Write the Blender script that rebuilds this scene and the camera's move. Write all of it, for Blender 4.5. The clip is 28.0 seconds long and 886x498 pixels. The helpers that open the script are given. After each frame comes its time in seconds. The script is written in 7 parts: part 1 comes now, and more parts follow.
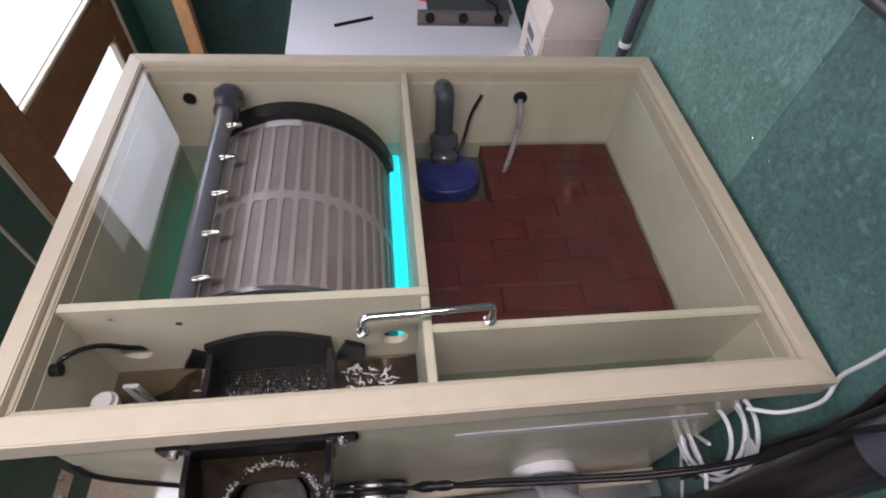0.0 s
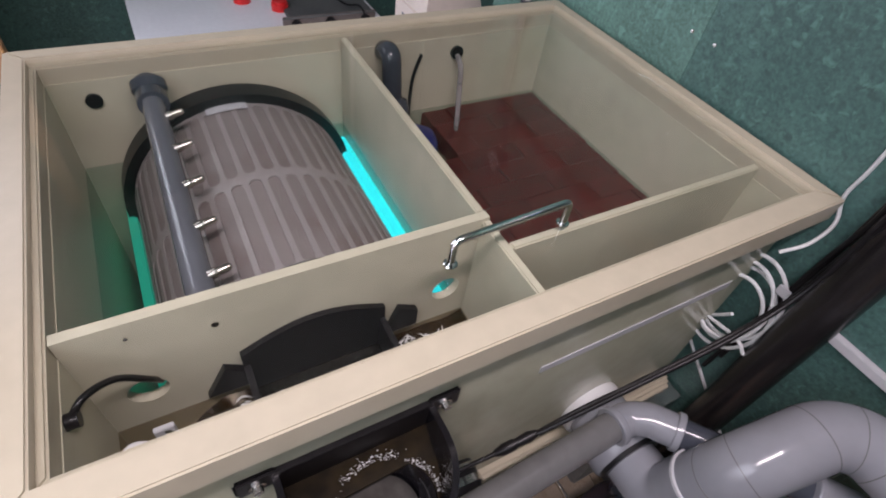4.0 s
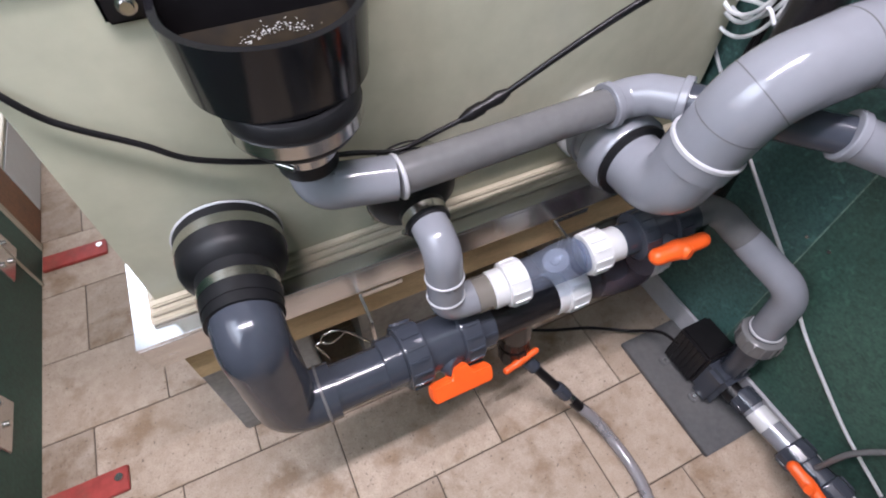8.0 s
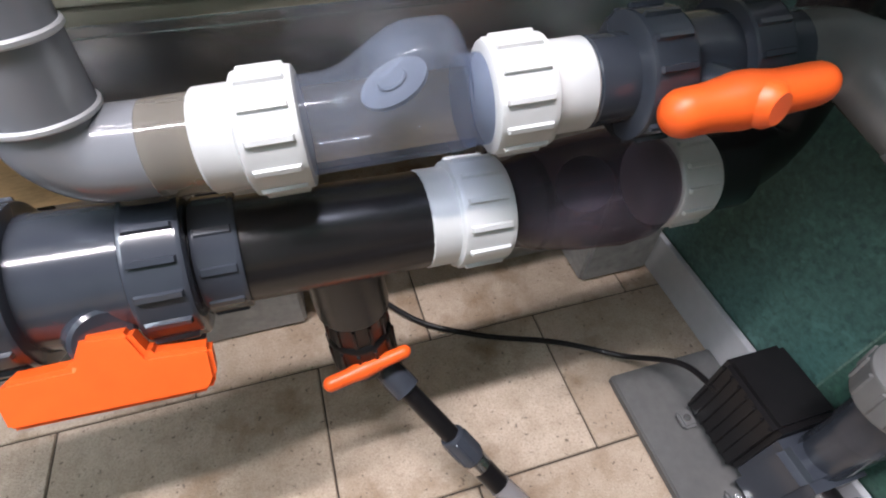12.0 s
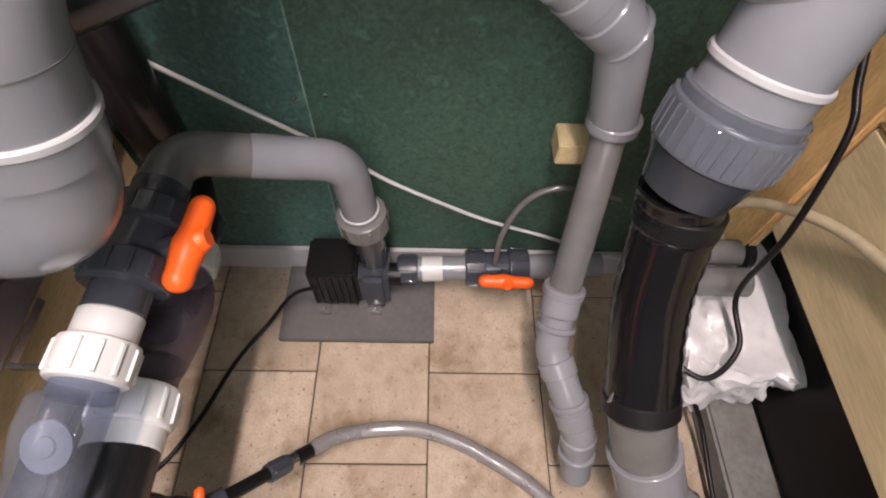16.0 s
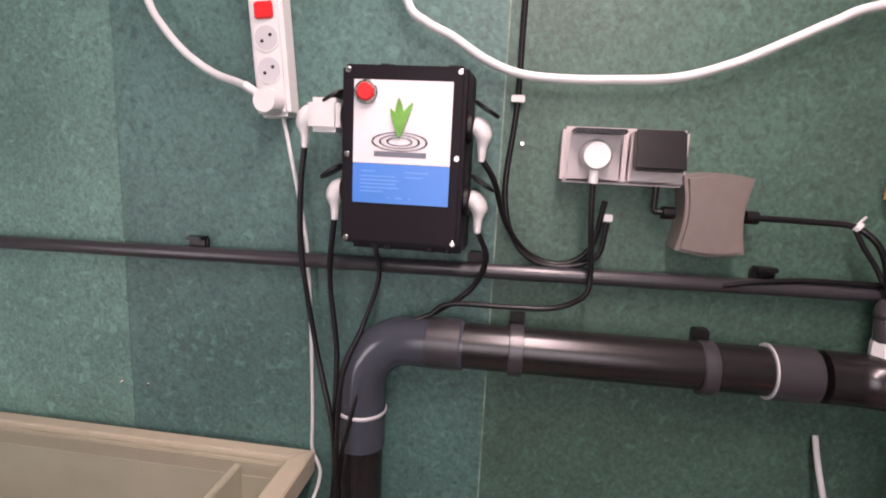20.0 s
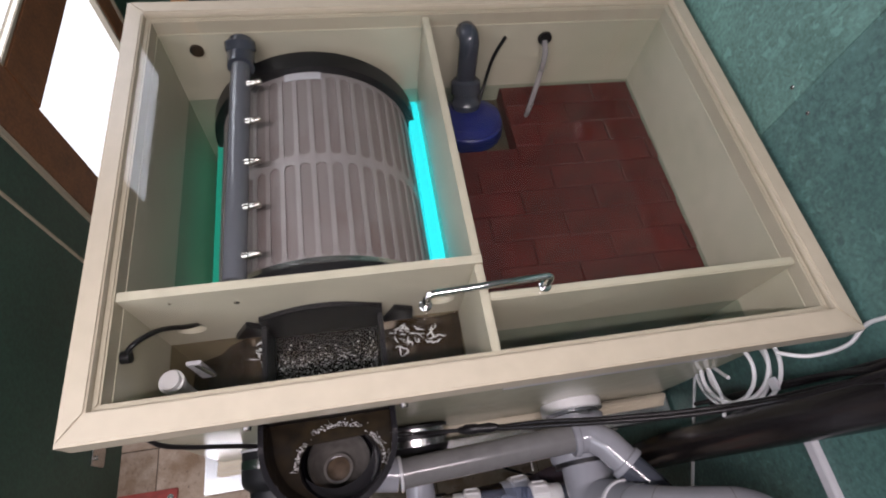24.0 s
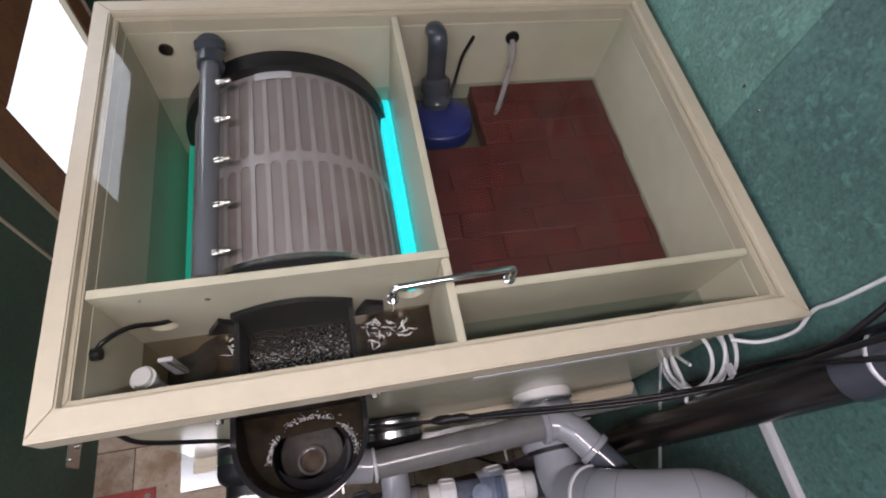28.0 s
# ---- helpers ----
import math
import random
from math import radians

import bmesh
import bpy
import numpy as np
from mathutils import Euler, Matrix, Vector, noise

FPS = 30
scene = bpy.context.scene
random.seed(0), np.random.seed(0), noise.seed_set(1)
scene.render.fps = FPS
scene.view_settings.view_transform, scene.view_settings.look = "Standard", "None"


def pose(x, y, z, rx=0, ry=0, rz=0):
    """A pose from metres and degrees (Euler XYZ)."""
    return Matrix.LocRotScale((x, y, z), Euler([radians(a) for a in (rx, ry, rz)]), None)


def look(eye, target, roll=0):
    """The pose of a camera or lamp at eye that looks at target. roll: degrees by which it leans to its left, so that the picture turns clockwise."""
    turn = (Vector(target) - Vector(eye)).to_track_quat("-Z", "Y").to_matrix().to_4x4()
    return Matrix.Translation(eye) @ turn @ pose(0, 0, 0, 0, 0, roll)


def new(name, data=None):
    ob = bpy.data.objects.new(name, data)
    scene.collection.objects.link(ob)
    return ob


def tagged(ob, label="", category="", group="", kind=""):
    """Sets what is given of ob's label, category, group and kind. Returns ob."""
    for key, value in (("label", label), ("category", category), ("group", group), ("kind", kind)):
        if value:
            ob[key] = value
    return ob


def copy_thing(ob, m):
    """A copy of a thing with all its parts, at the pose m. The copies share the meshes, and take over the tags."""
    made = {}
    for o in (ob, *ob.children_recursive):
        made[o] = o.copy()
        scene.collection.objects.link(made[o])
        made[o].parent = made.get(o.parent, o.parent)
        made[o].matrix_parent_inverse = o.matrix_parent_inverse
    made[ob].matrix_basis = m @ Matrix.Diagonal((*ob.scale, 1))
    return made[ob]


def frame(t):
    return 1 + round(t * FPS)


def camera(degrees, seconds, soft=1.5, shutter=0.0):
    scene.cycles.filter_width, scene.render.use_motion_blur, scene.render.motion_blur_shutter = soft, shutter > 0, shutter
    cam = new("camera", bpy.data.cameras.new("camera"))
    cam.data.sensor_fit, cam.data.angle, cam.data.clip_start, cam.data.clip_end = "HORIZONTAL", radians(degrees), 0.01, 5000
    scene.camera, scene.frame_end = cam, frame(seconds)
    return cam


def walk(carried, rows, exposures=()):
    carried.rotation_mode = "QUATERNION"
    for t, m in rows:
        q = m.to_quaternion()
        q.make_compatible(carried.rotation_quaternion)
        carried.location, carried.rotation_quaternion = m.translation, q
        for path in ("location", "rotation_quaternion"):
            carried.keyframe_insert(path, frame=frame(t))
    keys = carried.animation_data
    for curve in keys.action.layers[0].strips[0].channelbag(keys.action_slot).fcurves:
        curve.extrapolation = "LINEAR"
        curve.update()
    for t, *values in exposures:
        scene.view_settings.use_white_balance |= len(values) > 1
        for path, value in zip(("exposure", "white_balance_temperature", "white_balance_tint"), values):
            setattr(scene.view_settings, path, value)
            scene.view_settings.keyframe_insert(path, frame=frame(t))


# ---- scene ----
cam = camera(82.06, 28.0, soft=2.0)
PATH = [
    (0, (-0.5682, -0.1901, 1.5963), (-0.4464, 0.3965, 0.7957), 7.15),
    (0.5, (-0.5996, -0.1551, 1.5459), (-0.4779, 0.4584, 0.7657), 5.86),
    (1, (-0.6552, -0.1341, 1.4982), (-0.5324, 0.5027, 0.7370), 4.65),
    (1.5, (-0.7039, -0.1391, 1.4833), (-0.5712, 0.5047, 0.7297), 4.92),
    (2, (-0.7469, -0.1448, 1.4797), (-0.5984, 0.5052, 0.7344), 5.00),
    (2.5, (-0.7726, -0.1468, 1.4711), (-0.5679, 0.4999, 0.7364), 6.26),
    (4.5, (-0.8402, -0.2182, 1.4048), (-0.4021, 0.3099, 0.6773), 8.26),
    (5, (-0.8556, -0.2521, 1.3475), (-0.3979, 0.2431, 0.6091), 5.94),
    (5.5, (-0.8478, -0.2843, 1.2509), (-0.4226, 0.1633, 0.4642), 6.52),
    (6, (-0.8421, -0.3206, 1.2059), (-0.4722, 0.1304, 0.3937), 4.77),
    (6.5, (-0.8374, -0.3725, 1.1692), (-0.5074, 0.0935, 0.3482), 5.38),
    (7, (-0.8188, -0.4208, 1.1406), (-0.5444, 0.0827, 0.3213), 3.03),
    (7.5, (-0.7909, -0.4771, 1.1138), (-0.5231, 0.0532, 0.3095), 1.46),
    (8, (-0.7885, -0.4885, 1.0993), (-0.5189, 0.0598, 0.3078), 0.84),
    (8.5, (-0.7855, -0.4847, 1.0976), (-0.5170, 0.0716, 0.3112), 0.44),
    (9, (-0.7365, -0.4594, 1.0383), (-0.4692, 0.0984, 0.2525), 0.63),
    (9.5, (-0.6615, -0.4381, 0.9351), (-0.4020, 0.1092, 0.1394), 2.46),
    (10, (-0.6141, -0.4177, 0.8181), (-0.3668, 0.1270, 0.0168), 3.48),
    (10.5, (-0.6012, -0.4093, 0.7398), (-0.3694, 0.1359, -0.0658), 2.56),
    (11, (-0.5576, -0.3996, 0.6798), (-0.3428, 0.1577, -0.1222), 1.23),
    (11.5, (-0.5120, -0.3911, 0.6444), (-0.2899, 0.1918, -0.1371), 2.88),
    (13.5, (-0.4216, -0.4383, 0.5835), (-0.2266, 0.2854, -0.0785), 1.02),
    (14, (-0.4194, -0.4209, 0.6086), (-0.1957, 0.3122, -0.0336), 1.42),
    (14.5, (-0.4508, -0.4154, 0.6902), (-0.0686, 0.2128, 0.0125), 4.85),
    (15, (-0.4699, -0.4314, 0.7558), (0.0542, -0.0128, 0.0142), 10.63),
    (15.5, (-0.4769, -0.4461, 0.7820), (0.0908, -0.2715, -0.0225), 8.35),
    (16, (-0.4972, -0.4449, 0.8990), (0.0221, -0.4691, 0.0448), 3.32),
    (16.5, (-0.5408, -0.4302, 1.0003), (-0.0652, -0.5009, 0.1235), 2.01),
    (17, (-0.5821, -0.4152, 1.1031), (-0.0964, -0.4956, 0.2327), 1.36),
    (17.5, (-0.6276, -0.4042, 1.2463), (0.0351, -0.5060, 0.5044), 1.53),
    (18, (-0.6675, -0.3929, 1.3322), (0.1214, -0.5104, 0.7291), 2.14),
    (18.5, (-0.7145, -0.3744, 1.4105), (0.1656, -0.4307, 0.9391), 2.41),
    (19, (-0.7477, -0.3235, 1.4766), (0.1840, -0.2884, 1.1149), 3.75),
    (19.5, (-0.7675, -0.3118, 1.5134), (0.2047, -0.2451, 1.2890), 3.25),
    (20, (-0.7590, -0.2988, 1.5178), (0.2178, -0.1746, 1.3433), 2.82),
    (20.5, (-0.6775, -0.2517, 1.4992), (0.2064, 0.1514, 1.2620), 4.40),
    (21, (-0.6459, -0.2283, 1.4931), (0.0547, 0.3938, 1.1434), 4.89),
    (21.5, (-0.6661, -0.1851, 1.4967), (-0.0898, 0.4366, 0.9664), 6.15),
    (22, (-0.6421, -0.1379, 1.4859), (-0.2557, 0.5188, 0.8382), 5.29),
    (22.5, (-0.6384, -0.1215, 1.4832), (-0.4204, 0.5018, 0.7321), 7.73),
    (24.5, (-0.6737, -0.1174, 1.6568), (-0.5170, 0.3121, 0.7674), 12.07),
    (25, (-0.6537, -0.1214, 1.6541), (-0.4732, 0.3059, 0.7681), 13.91),
    (25.5, (-0.6479, -0.1268, 1.6510), (-0.4599, 0.3003, 0.7665), 14.64),
    (26, (-0.6468, -0.1365, 1.6518), (-0.4586, 0.2919, 0.7680), 14.58),
    (26.5, (-0.6459, -0.1355, 1.6490), (-0.4569, 0.2940, 0.7659), 14.58),
    (27, (-0.6463, -0.1333, 1.6485), (-0.4557, 0.2966, 0.7660), 14.76),
    (27.5, (-0.6490, -0.1341, 1.6483), (-0.4586, 0.2961, 0.7659), 14.68),
    (28, (-0.6502, -0.1332, 1.6487), (-0.4603, 0.2977, 0.7665), 14.62),
]
EXPOSURE = [(0, -0.38, 6150, 21), (2.5, -0.45, 6200, 22), (5, -0.30, 6200, 20), (6, 0.10, 6000, 19), (8, 0.66, 5800, 16), (9, 0.66, 5950, 17), (10, 0.92, 5850, 12), (11, 0.93, 5900, 10), (14, 1.1, 6000, 11), (15, 0.96, 6600, 20), (16, 0.68, 6850, 18), (17, 0.52, 6550, 14), (18, 0.45, 6750, 28), (19, 0.28, 6650, 36), (20, -0.31, 7000, 31), (21, -0.02, 6950, 36), (22, -0.26, 6600, 31), (25, -0.4, 6200, 18), (28, -0.4, 6200, 18)]
walk(cam, [(t, look(eye, target, roll)) for t, eye, target, roll in PATH], EXPOSURE)

# ---------- light ----------
world = bpy.data.worlds.new("world")
scene.world = world
world.use_nodes = True
wn = world.node_tree.nodes
sky = wn.new("ShaderNodeTexSky")
sky.sky_type = "NISHITA"
sky.sun_disc = False
sky.sun_elevation = radians(35)
sky.sun_rotation = radians(250)
world.node_tree.links.new(sky.outputs[0], wn["Background"].inputs[0])
wn["Background"].inputs[1].default_value = 0.12


def area(name, eye, target, sx, sy, power, colour):
    data = bpy.data.lights.new(name, "AREA")
    data.shape, data.size, data.size_y, data.energy, data.color = "RECTANGLE", sx, sy, power, colour
    ob = new(name, data)
    ob.matrix_world = look(eye, target)
    return ob


# fluorescent fitting under the ceiling and daylight in the glazed door
TUBES = ((-0.80, -0.40, 39),)
for lx, ly, watts in TUBES:
    area("ceiling_tube_light", (lx, ly, 2.33), (lx, ly, 0), 1.2, 0.07, watts, (1.0, 0.89, 0.86))
area("door_daylight", (-1.385, 1.16, 1.10), (0, 1.16, 1.0), 0.55, 1.5, 15, (0.90, 0.95, 1.0))
area("window_daylight", (-1.385, -0.35, 1.45), (0, -0.35, 0.9), 0.8, 0.8, 8, (0.84, 0.93, 1.0))


# ---------- materials ----------
def shader(name):
    m = bpy.data.materials.new(name)
    m.use_nodes = True
    return m, m.node_tree.nodes, m.node_tree.links, m.node_tree.nodes["Principled BSDF"]


def mat(name, colour, rough=0.5, metal=0.0, vary=0.25, scale=6.0, fine=60.0, bump=0.1, spec=0.5, piece=0.0, dirt=None, dirt_amount=0.3, stretch=(1, 1, 1), fleck=None):
    m, n, l, p = shader(name)
    tc = n.new("ShaderNodeTexCoord")
    mp = n.new("ShaderNodeMapping")
    mp.inputs["Scale"].default_value = stretch
    l.new(tc.outputs["Object"], mp.inputs[0])
    big, small = n.new("ShaderNodeTexNoise"), n.new("ShaderNodeTexNoise")
    big.inputs["Scale"].default_value, small.inputs["Scale"].default_value = scale, fine
    big.inputs["Detail"].default_value, small.inputs["Detail"].default_value = 5, 4
    l.new(mp.outputs[0], big.inputs[0])
    l.new(mp.outputs[0], small.inputs[0])
    add = n.new("ShaderNodeMath")
    add.operation = "ADD"
    l.new(big.outputs[0], add.inputs[0])
    l.new(small.outputs[0], add.inputs[1])
    half = n.new("ShaderNodeMath")
    half.operation = "MULTIPLY"
    half.inputs[1].default_value = 0.5
    l.new(add.outputs[0], half.inputs[0])
    ramp = n.new("ShaderNodeValToRGB")
    lo = [max(0, c * (1 - vary)) for c in colour]
    hi = [min(1, c * (1 + vary)) for c in colour]
    ramp.color_ramp.elements[0].position, ramp.color_ramp.elements[1].position = 0.35, 0.65
    ramp.color_ramp.elements[0].color, ramp.color_ramp.elements[1].color = (*lo, 1), (*hi, 1)
    l.new(half.outputs[0], ramp.inputs[0])
    out = ramp.outputs[0]
    if dirt:
        dn = n.new("ShaderNodeTexNoise")
        dn.inputs["Scale"].default_value, dn.inputs["Detail"].default_value = scale * 0.7, 8
        dn.inputs["Roughness"].default_value = 0.65
        off = n.new("ShaderNodeMapping")
        off.inputs["Location"].default_value = (3.1, 1.7, 0.4)
        l.new(mp.outputs[0], off.inputs[0])
        l.new(off.outputs[0], dn.inputs[0])
        dr = n.new("ShaderNodeMapRange")
        dr.inputs[1].default_value, dr.inputs[2].default_value = 0.5, 0.72
        dr.inputs[3].default_value, dr.inputs[4].default_value = 0.0, dirt_amount
        l.new(dn.outputs[0], dr.inputs[0])
        mx = n.new("ShaderNodeMix")
        mx.data_type = "RGBA"
        l.new(dr.outputs[0], mx.inputs[0])
        l.new(out, mx.inputs[6])
        mx.inputs[7].default_value = (*dirt, 1)
        out = mx.outputs[2]
    if fleck:
        for k, (size, lo_, hi_, tone, share) in enumerate(fleck):
            fn, fm, fx = n.new("ShaderNodeTexNoise"), n.new("ShaderNodeMapRange"), n.new("ShaderNodeMix")
            fn.inputs["Scale"].default_value, fn.inputs["Detail"].default_value = size, 3
            fn.inputs["Distortion"].default_value = 0.6
            l.new(mp.outputs[0], fn.inputs[0])
            fm.inputs[1].default_value, fm.inputs[2].default_value, fm.inputs[3].default_value, fm.inputs[4].default_value = lo_, hi_, 0.0, share
            l.new(fn.outputs[0], fm.inputs[0])
            fx.data_type = "RGBA"
            l.new(fm.outputs[0], fx.inputs[0])
            l.new(out, fx.inputs[6])
            fx.inputs[7].default_value = (*[c * tone for c in colour], 1)
            out = fx.outputs[2]
    if piece:
        oi = n.new("ShaderNodeObjectInfo")
        mr = n.new("ShaderNodeMapRange")
        mr.inputs[3].default_value, mr.inputs[4].default_value = 1 - piece, 1 + piece
        l.new(oi.outputs["Random"], mr.inputs[0])
        hs = n.new("ShaderNodeHueSaturation")
        l.new(mr.outputs[0], hs.inputs["Value"])
        l.new(out, hs.inputs["Color"])
        out = hs.outputs[0]
    l.new(out, p.inputs["Base Color"])
    p.inputs["Metallic"].default_value = metal
    p.inputs["Specular IOR Level"].default_value = spec
    rr = n.new("ShaderNodeMapRange")
    rr.inputs[3].default_value, rr.inputs[4].default_value = max(0.02, rough - 0.2 * vary), min(1, rough + 0.2 * vary)
    l.new(half.outputs[0], rr.inputs[0])
    l.new(rr.outputs[0], p.inputs["Roughness"])
    if bump:
        b = n.new("ShaderNodeBump")
        b.inputs["Strength"].default_value, b.inputs["Distance"].default_value = bump, 0.002
        l.new(small.outputs[0], b.inputs["Height"])
        l.new(b.outputs[0], p.inputs["Normal"])
    return m


def clear(name, tint, rough=0.03, ior=1.4, ripple=0.0, rscale=30.0):
    """Clear sheet: tinted see-through with a surface gloss."""
    m, n, l, p = shader(name)
    n.remove(p)
    tr, gl, fr, mx = n.new("ShaderNodeBsdfTransparent"), n.new("ShaderNodeBsdfGlossy"), n.new("ShaderNodeLayerWeight"), n.new("ShaderNodeMixShader")
    power, share = n.new("ShaderNodeMath"), n.new("ShaderNodeMath")
    power.operation, share.operation = "POWER", "MULTIPLY_ADD"
    power.inputs[1].default_value = 4.5
    base = ((ior - 1) / (ior + 1)) ** 2
    share.inputs[1].default_value, share.inputs[2].default_value = 1 - base, base
    l.new(fr.outputs["Facing"], power.inputs[0])
    l.new(power.outputs[0], share.inputs[0])
    tr.inputs[0].default_value = (*tint, 1)
    gl.inputs["Roughness"].default_value = rough
    if ripple:
        tc, nz, b = n.new("ShaderNodeTexCoord"), n.new("ShaderNodeTexNoise"), n.new("ShaderNodeBump")
        nz.inputs["Scale"].default_value, nz.inputs["Detail"].default_value = rscale, 3
        b.inputs["Strength"].default_value, b.inputs["Distance"].default_value = ripple, 0.01
        l.new(tc.outputs["Object"], nz.inputs[0])
        l.new(nz.outputs[0], b.inputs["Height"])
        l.new(b.outputs[0], gl.inputs["Normal"])
        l.new(b.outputs[0], fr.inputs["Normal"])
    l.new(share.outputs[0], mx.inputs[0])
    l.new(tr.outputs[0], mx.inputs[1])
    l.new(gl.outputs[0], mx.inputs[2])
    l.new(mx.outputs[0], n["Material Output"].inputs[0])
    return m


def milky(name, tint, body, cloud):
    """Translucent plastic: see-through with a cloudy body and a gloss."""
    m, n, l, p = shader(name)
    p.inputs["Base Color"].default_value = (*body, 1)
    p.inputs["Roughness"].default_value = 0.07
    nz, mr = n.new("ShaderNodeTexNoise"), n.new("ShaderNodeMapRange")
    nz.inputs["Scale"].default_value, nz.inputs["Detail"].default_value = 22, 4
    mr.inputs[3].default_value, mr.inputs[4].default_value = cloud - 0.12, cloud + 0.12
    tc = n.new("ShaderNodeTexCoord")
    l.new(tc.outputs["Object"], nz.inputs[0])
    l.new(nz.outputs[0], mr.inputs[0])
    tr, mx = n.new("ShaderNodeBsdfTransparent"), n.new("ShaderNodeMixShader")
    tr.inputs[0].default_value = (*tint, 1)
    l.new(mr.outputs[0], mx.inputs[0])
    l.new(tr.outputs[0], mx.inputs[1])
    l.new(p.outputs[0], mx.inputs[2])
    l.new(mx.outputs[0], n["Material Output"].inputs[0])
    return m


def glow(name, colour, strength):
    m, n, l, p = shader(name)
    p.inputs["Base Color"].default_value = (*colour, 1)
    p.inputs["Emission Color"].default_value = (*colour, 1)
    p.inputs["Emission Strength"].default_value = strength
    return m


def paver(name):
    """Worn tan concrete: cloudy tone per tile, sandy grain with pits, brown damp stains and scuffed pale patches."""
    m, n, l, p = shader(name)
    tc, oi = n.new("ShaderNodeTexCoord"), n.new("ShaderNodeObjectInfo")
    shift = n.new("ShaderNodeVectorMath")
    shift.operation = "MULTIPLY_ADD"
    shift.inputs[1].default_value = (1, 1, 1)
    spread = n.new("ShaderNodeCombineXYZ")
    far = n.new("ShaderNodeMath")
    far.operation = "MULTIPLY"
    far.inputs[1].default_value = 37.0
    l.new(oi.outputs["Random"], far.inputs[0])
    for k in range(3):
        l.new(far.outputs[0], spread.inputs[k])
    l.new(tc.outputs["Object"], shift.inputs[0])
    l.new(spread.outputs[0], shift.inputs[2])

    def grain(scale, detail, rough=0.5):
        z = n.new("ShaderNodeTexNoise")
        z.inputs["Scale"].default_value, z.inputs["Detail"].default_value, z.inputs["Roughness"].default_value = scale, detail, rough
        l.new(shift.outputs[0], z.inputs[0])
        return z.outputs[0]

    def span(src, lo, hi, a, b):
        r = n.new("ShaderNodeMapRange")
        for k, v in enumerate((lo, hi, a, b)):
            r.inputs[k + 1].default_value = v
        l.new(src, r.inputs[0])
        return r.outputs[0]

    def blend(share, a, b, kind="MIX"):
        x = n.new("ShaderNodeMix")
        x.data_type, x.blend_type = "RGBA", kind
        for sock, v in ((0, share), (6, a), (7, b)):
            if isinstance(v, (tuple, float)):
                x.inputs[sock].default_value = v
            else:
                l.new(v, x.inputs[sock])
        return x.outputs[2]

    cloud, mottle, sand, stain, pits = grain(5, 4), grain(38, 5, 0.65), grain(420, 3, 0.7), grain(9, 7, 0.62), grain(150, 2)
    out = blend(span(cloud, 0.3, 0.7, 0, 1), (0.39, 0.305, 0.225, 1), (0.50, 0.415, 0.325, 1))
    out = blend(span(mottle, 0.38, 0.66, 0.0, 0.55), out, (0.33, 0.25, 0.175, 1))
    out = blend(span(stain, 0.53, 0.66, 0.0, 0.72), out, (0.20, 0.125, 0.062, 1))
    out = blend(span(sand, 0.30, 0.52, 0.55, 0.0), out, (0.20, 0.15, 0.105, 1))
    out = blend(span(sand, 0.62, 0.74, 0.0, 0.35), out, (0.66, 0.60, 0.52, 1))
    out = blend(span(pits, 0.27, 0.34, 0.75, 0.0), out, (0.09, 0.065, 0.045, 1))
    hs = n.new("ShaderNodeHueSaturation")
    l.new(span(oi.outputs["Random"], 0, 1, 0.88, 1.10), hs.inputs["Value"])
    l.new(out, hs.inputs["Color"])
    l.new(hs.outputs[0], p.inputs["Base Color"])
    l.new(span(mottle, 0.3, 0.7, 0.5, 0.75), p.inputs["Roughness"])
    b1, b2 = n.new("ShaderNodeBump"), n.new("ShaderNodeBump")
    b1.inputs["Strength"].default_value, b1.inputs["Distance"].default_value = 0.55, 0.0025
    b2.inputs["Strength"].default_value, b2.inputs["Distance"].default_value = 0.5, 0.004
    l.new(sand, b1.inputs["Height"])
    l.new(mottle, b2.inputs["Height"])
    l.new(b1.outputs[0], b2.inputs["Normal"])
    l.new(b2.outputs[0], p.inputs["Normal"])
    return m


CREAM = mat("cream_plastic", (0.43, 0.385, 0.29), 0.38, vary=0.06, scale=3, fine=40, bump=0.03, dirt=(0.45, 0.40, 0.27), dirt_amount=0.2)
CREAM_IN = mat("cream_plastic_wet", (0.47, 0.44, 0.335), 0.35, vary=0.1, scale=4, fine=30, bump=0.03, dirt=(0.36, 0.36, 0.24), dirt_amount=0.5)
PANEL = mat("cream_side_panel", (0.43, 0.425, 0.32), 0.2, vary=0.08, scale=2.5, fine=30, bump=0.03, dirt=(0.36, 0.36, 0.24), dirt_amount=0.35)
GREEN = mat("green_painted_chipboard", (0.037, 0.083, 0.062), 0.55, vary=0.42, scale=2.2, fine=160, bump=0.5, dirt=(0.018, 0.050, 0.036), dirt_amount=0.6, piece=0.12, fleck=((85, 0.55, 0.68, 0.45, 0.55), (60, 0.60, 0.70, 1.9, 0.45), (12, 0.62, 0.70, 1.5, 0.3)))
GREEN_A = mat("weathered_green_chipboard", (0.092, 0.190, 0.158), 0.55, vary=0.4, scale=2.5, fine=160, bump=0.5, dirt=(0.02, 0.08, 0.06), dirt_amount=0.55, fleck=((85, 0.55, 0.68, 0.45, 0.55), (60, 0.60, 0.70, 1.9, 0.45), (12, 0.62, 0.70, 1.5, 0.3)))
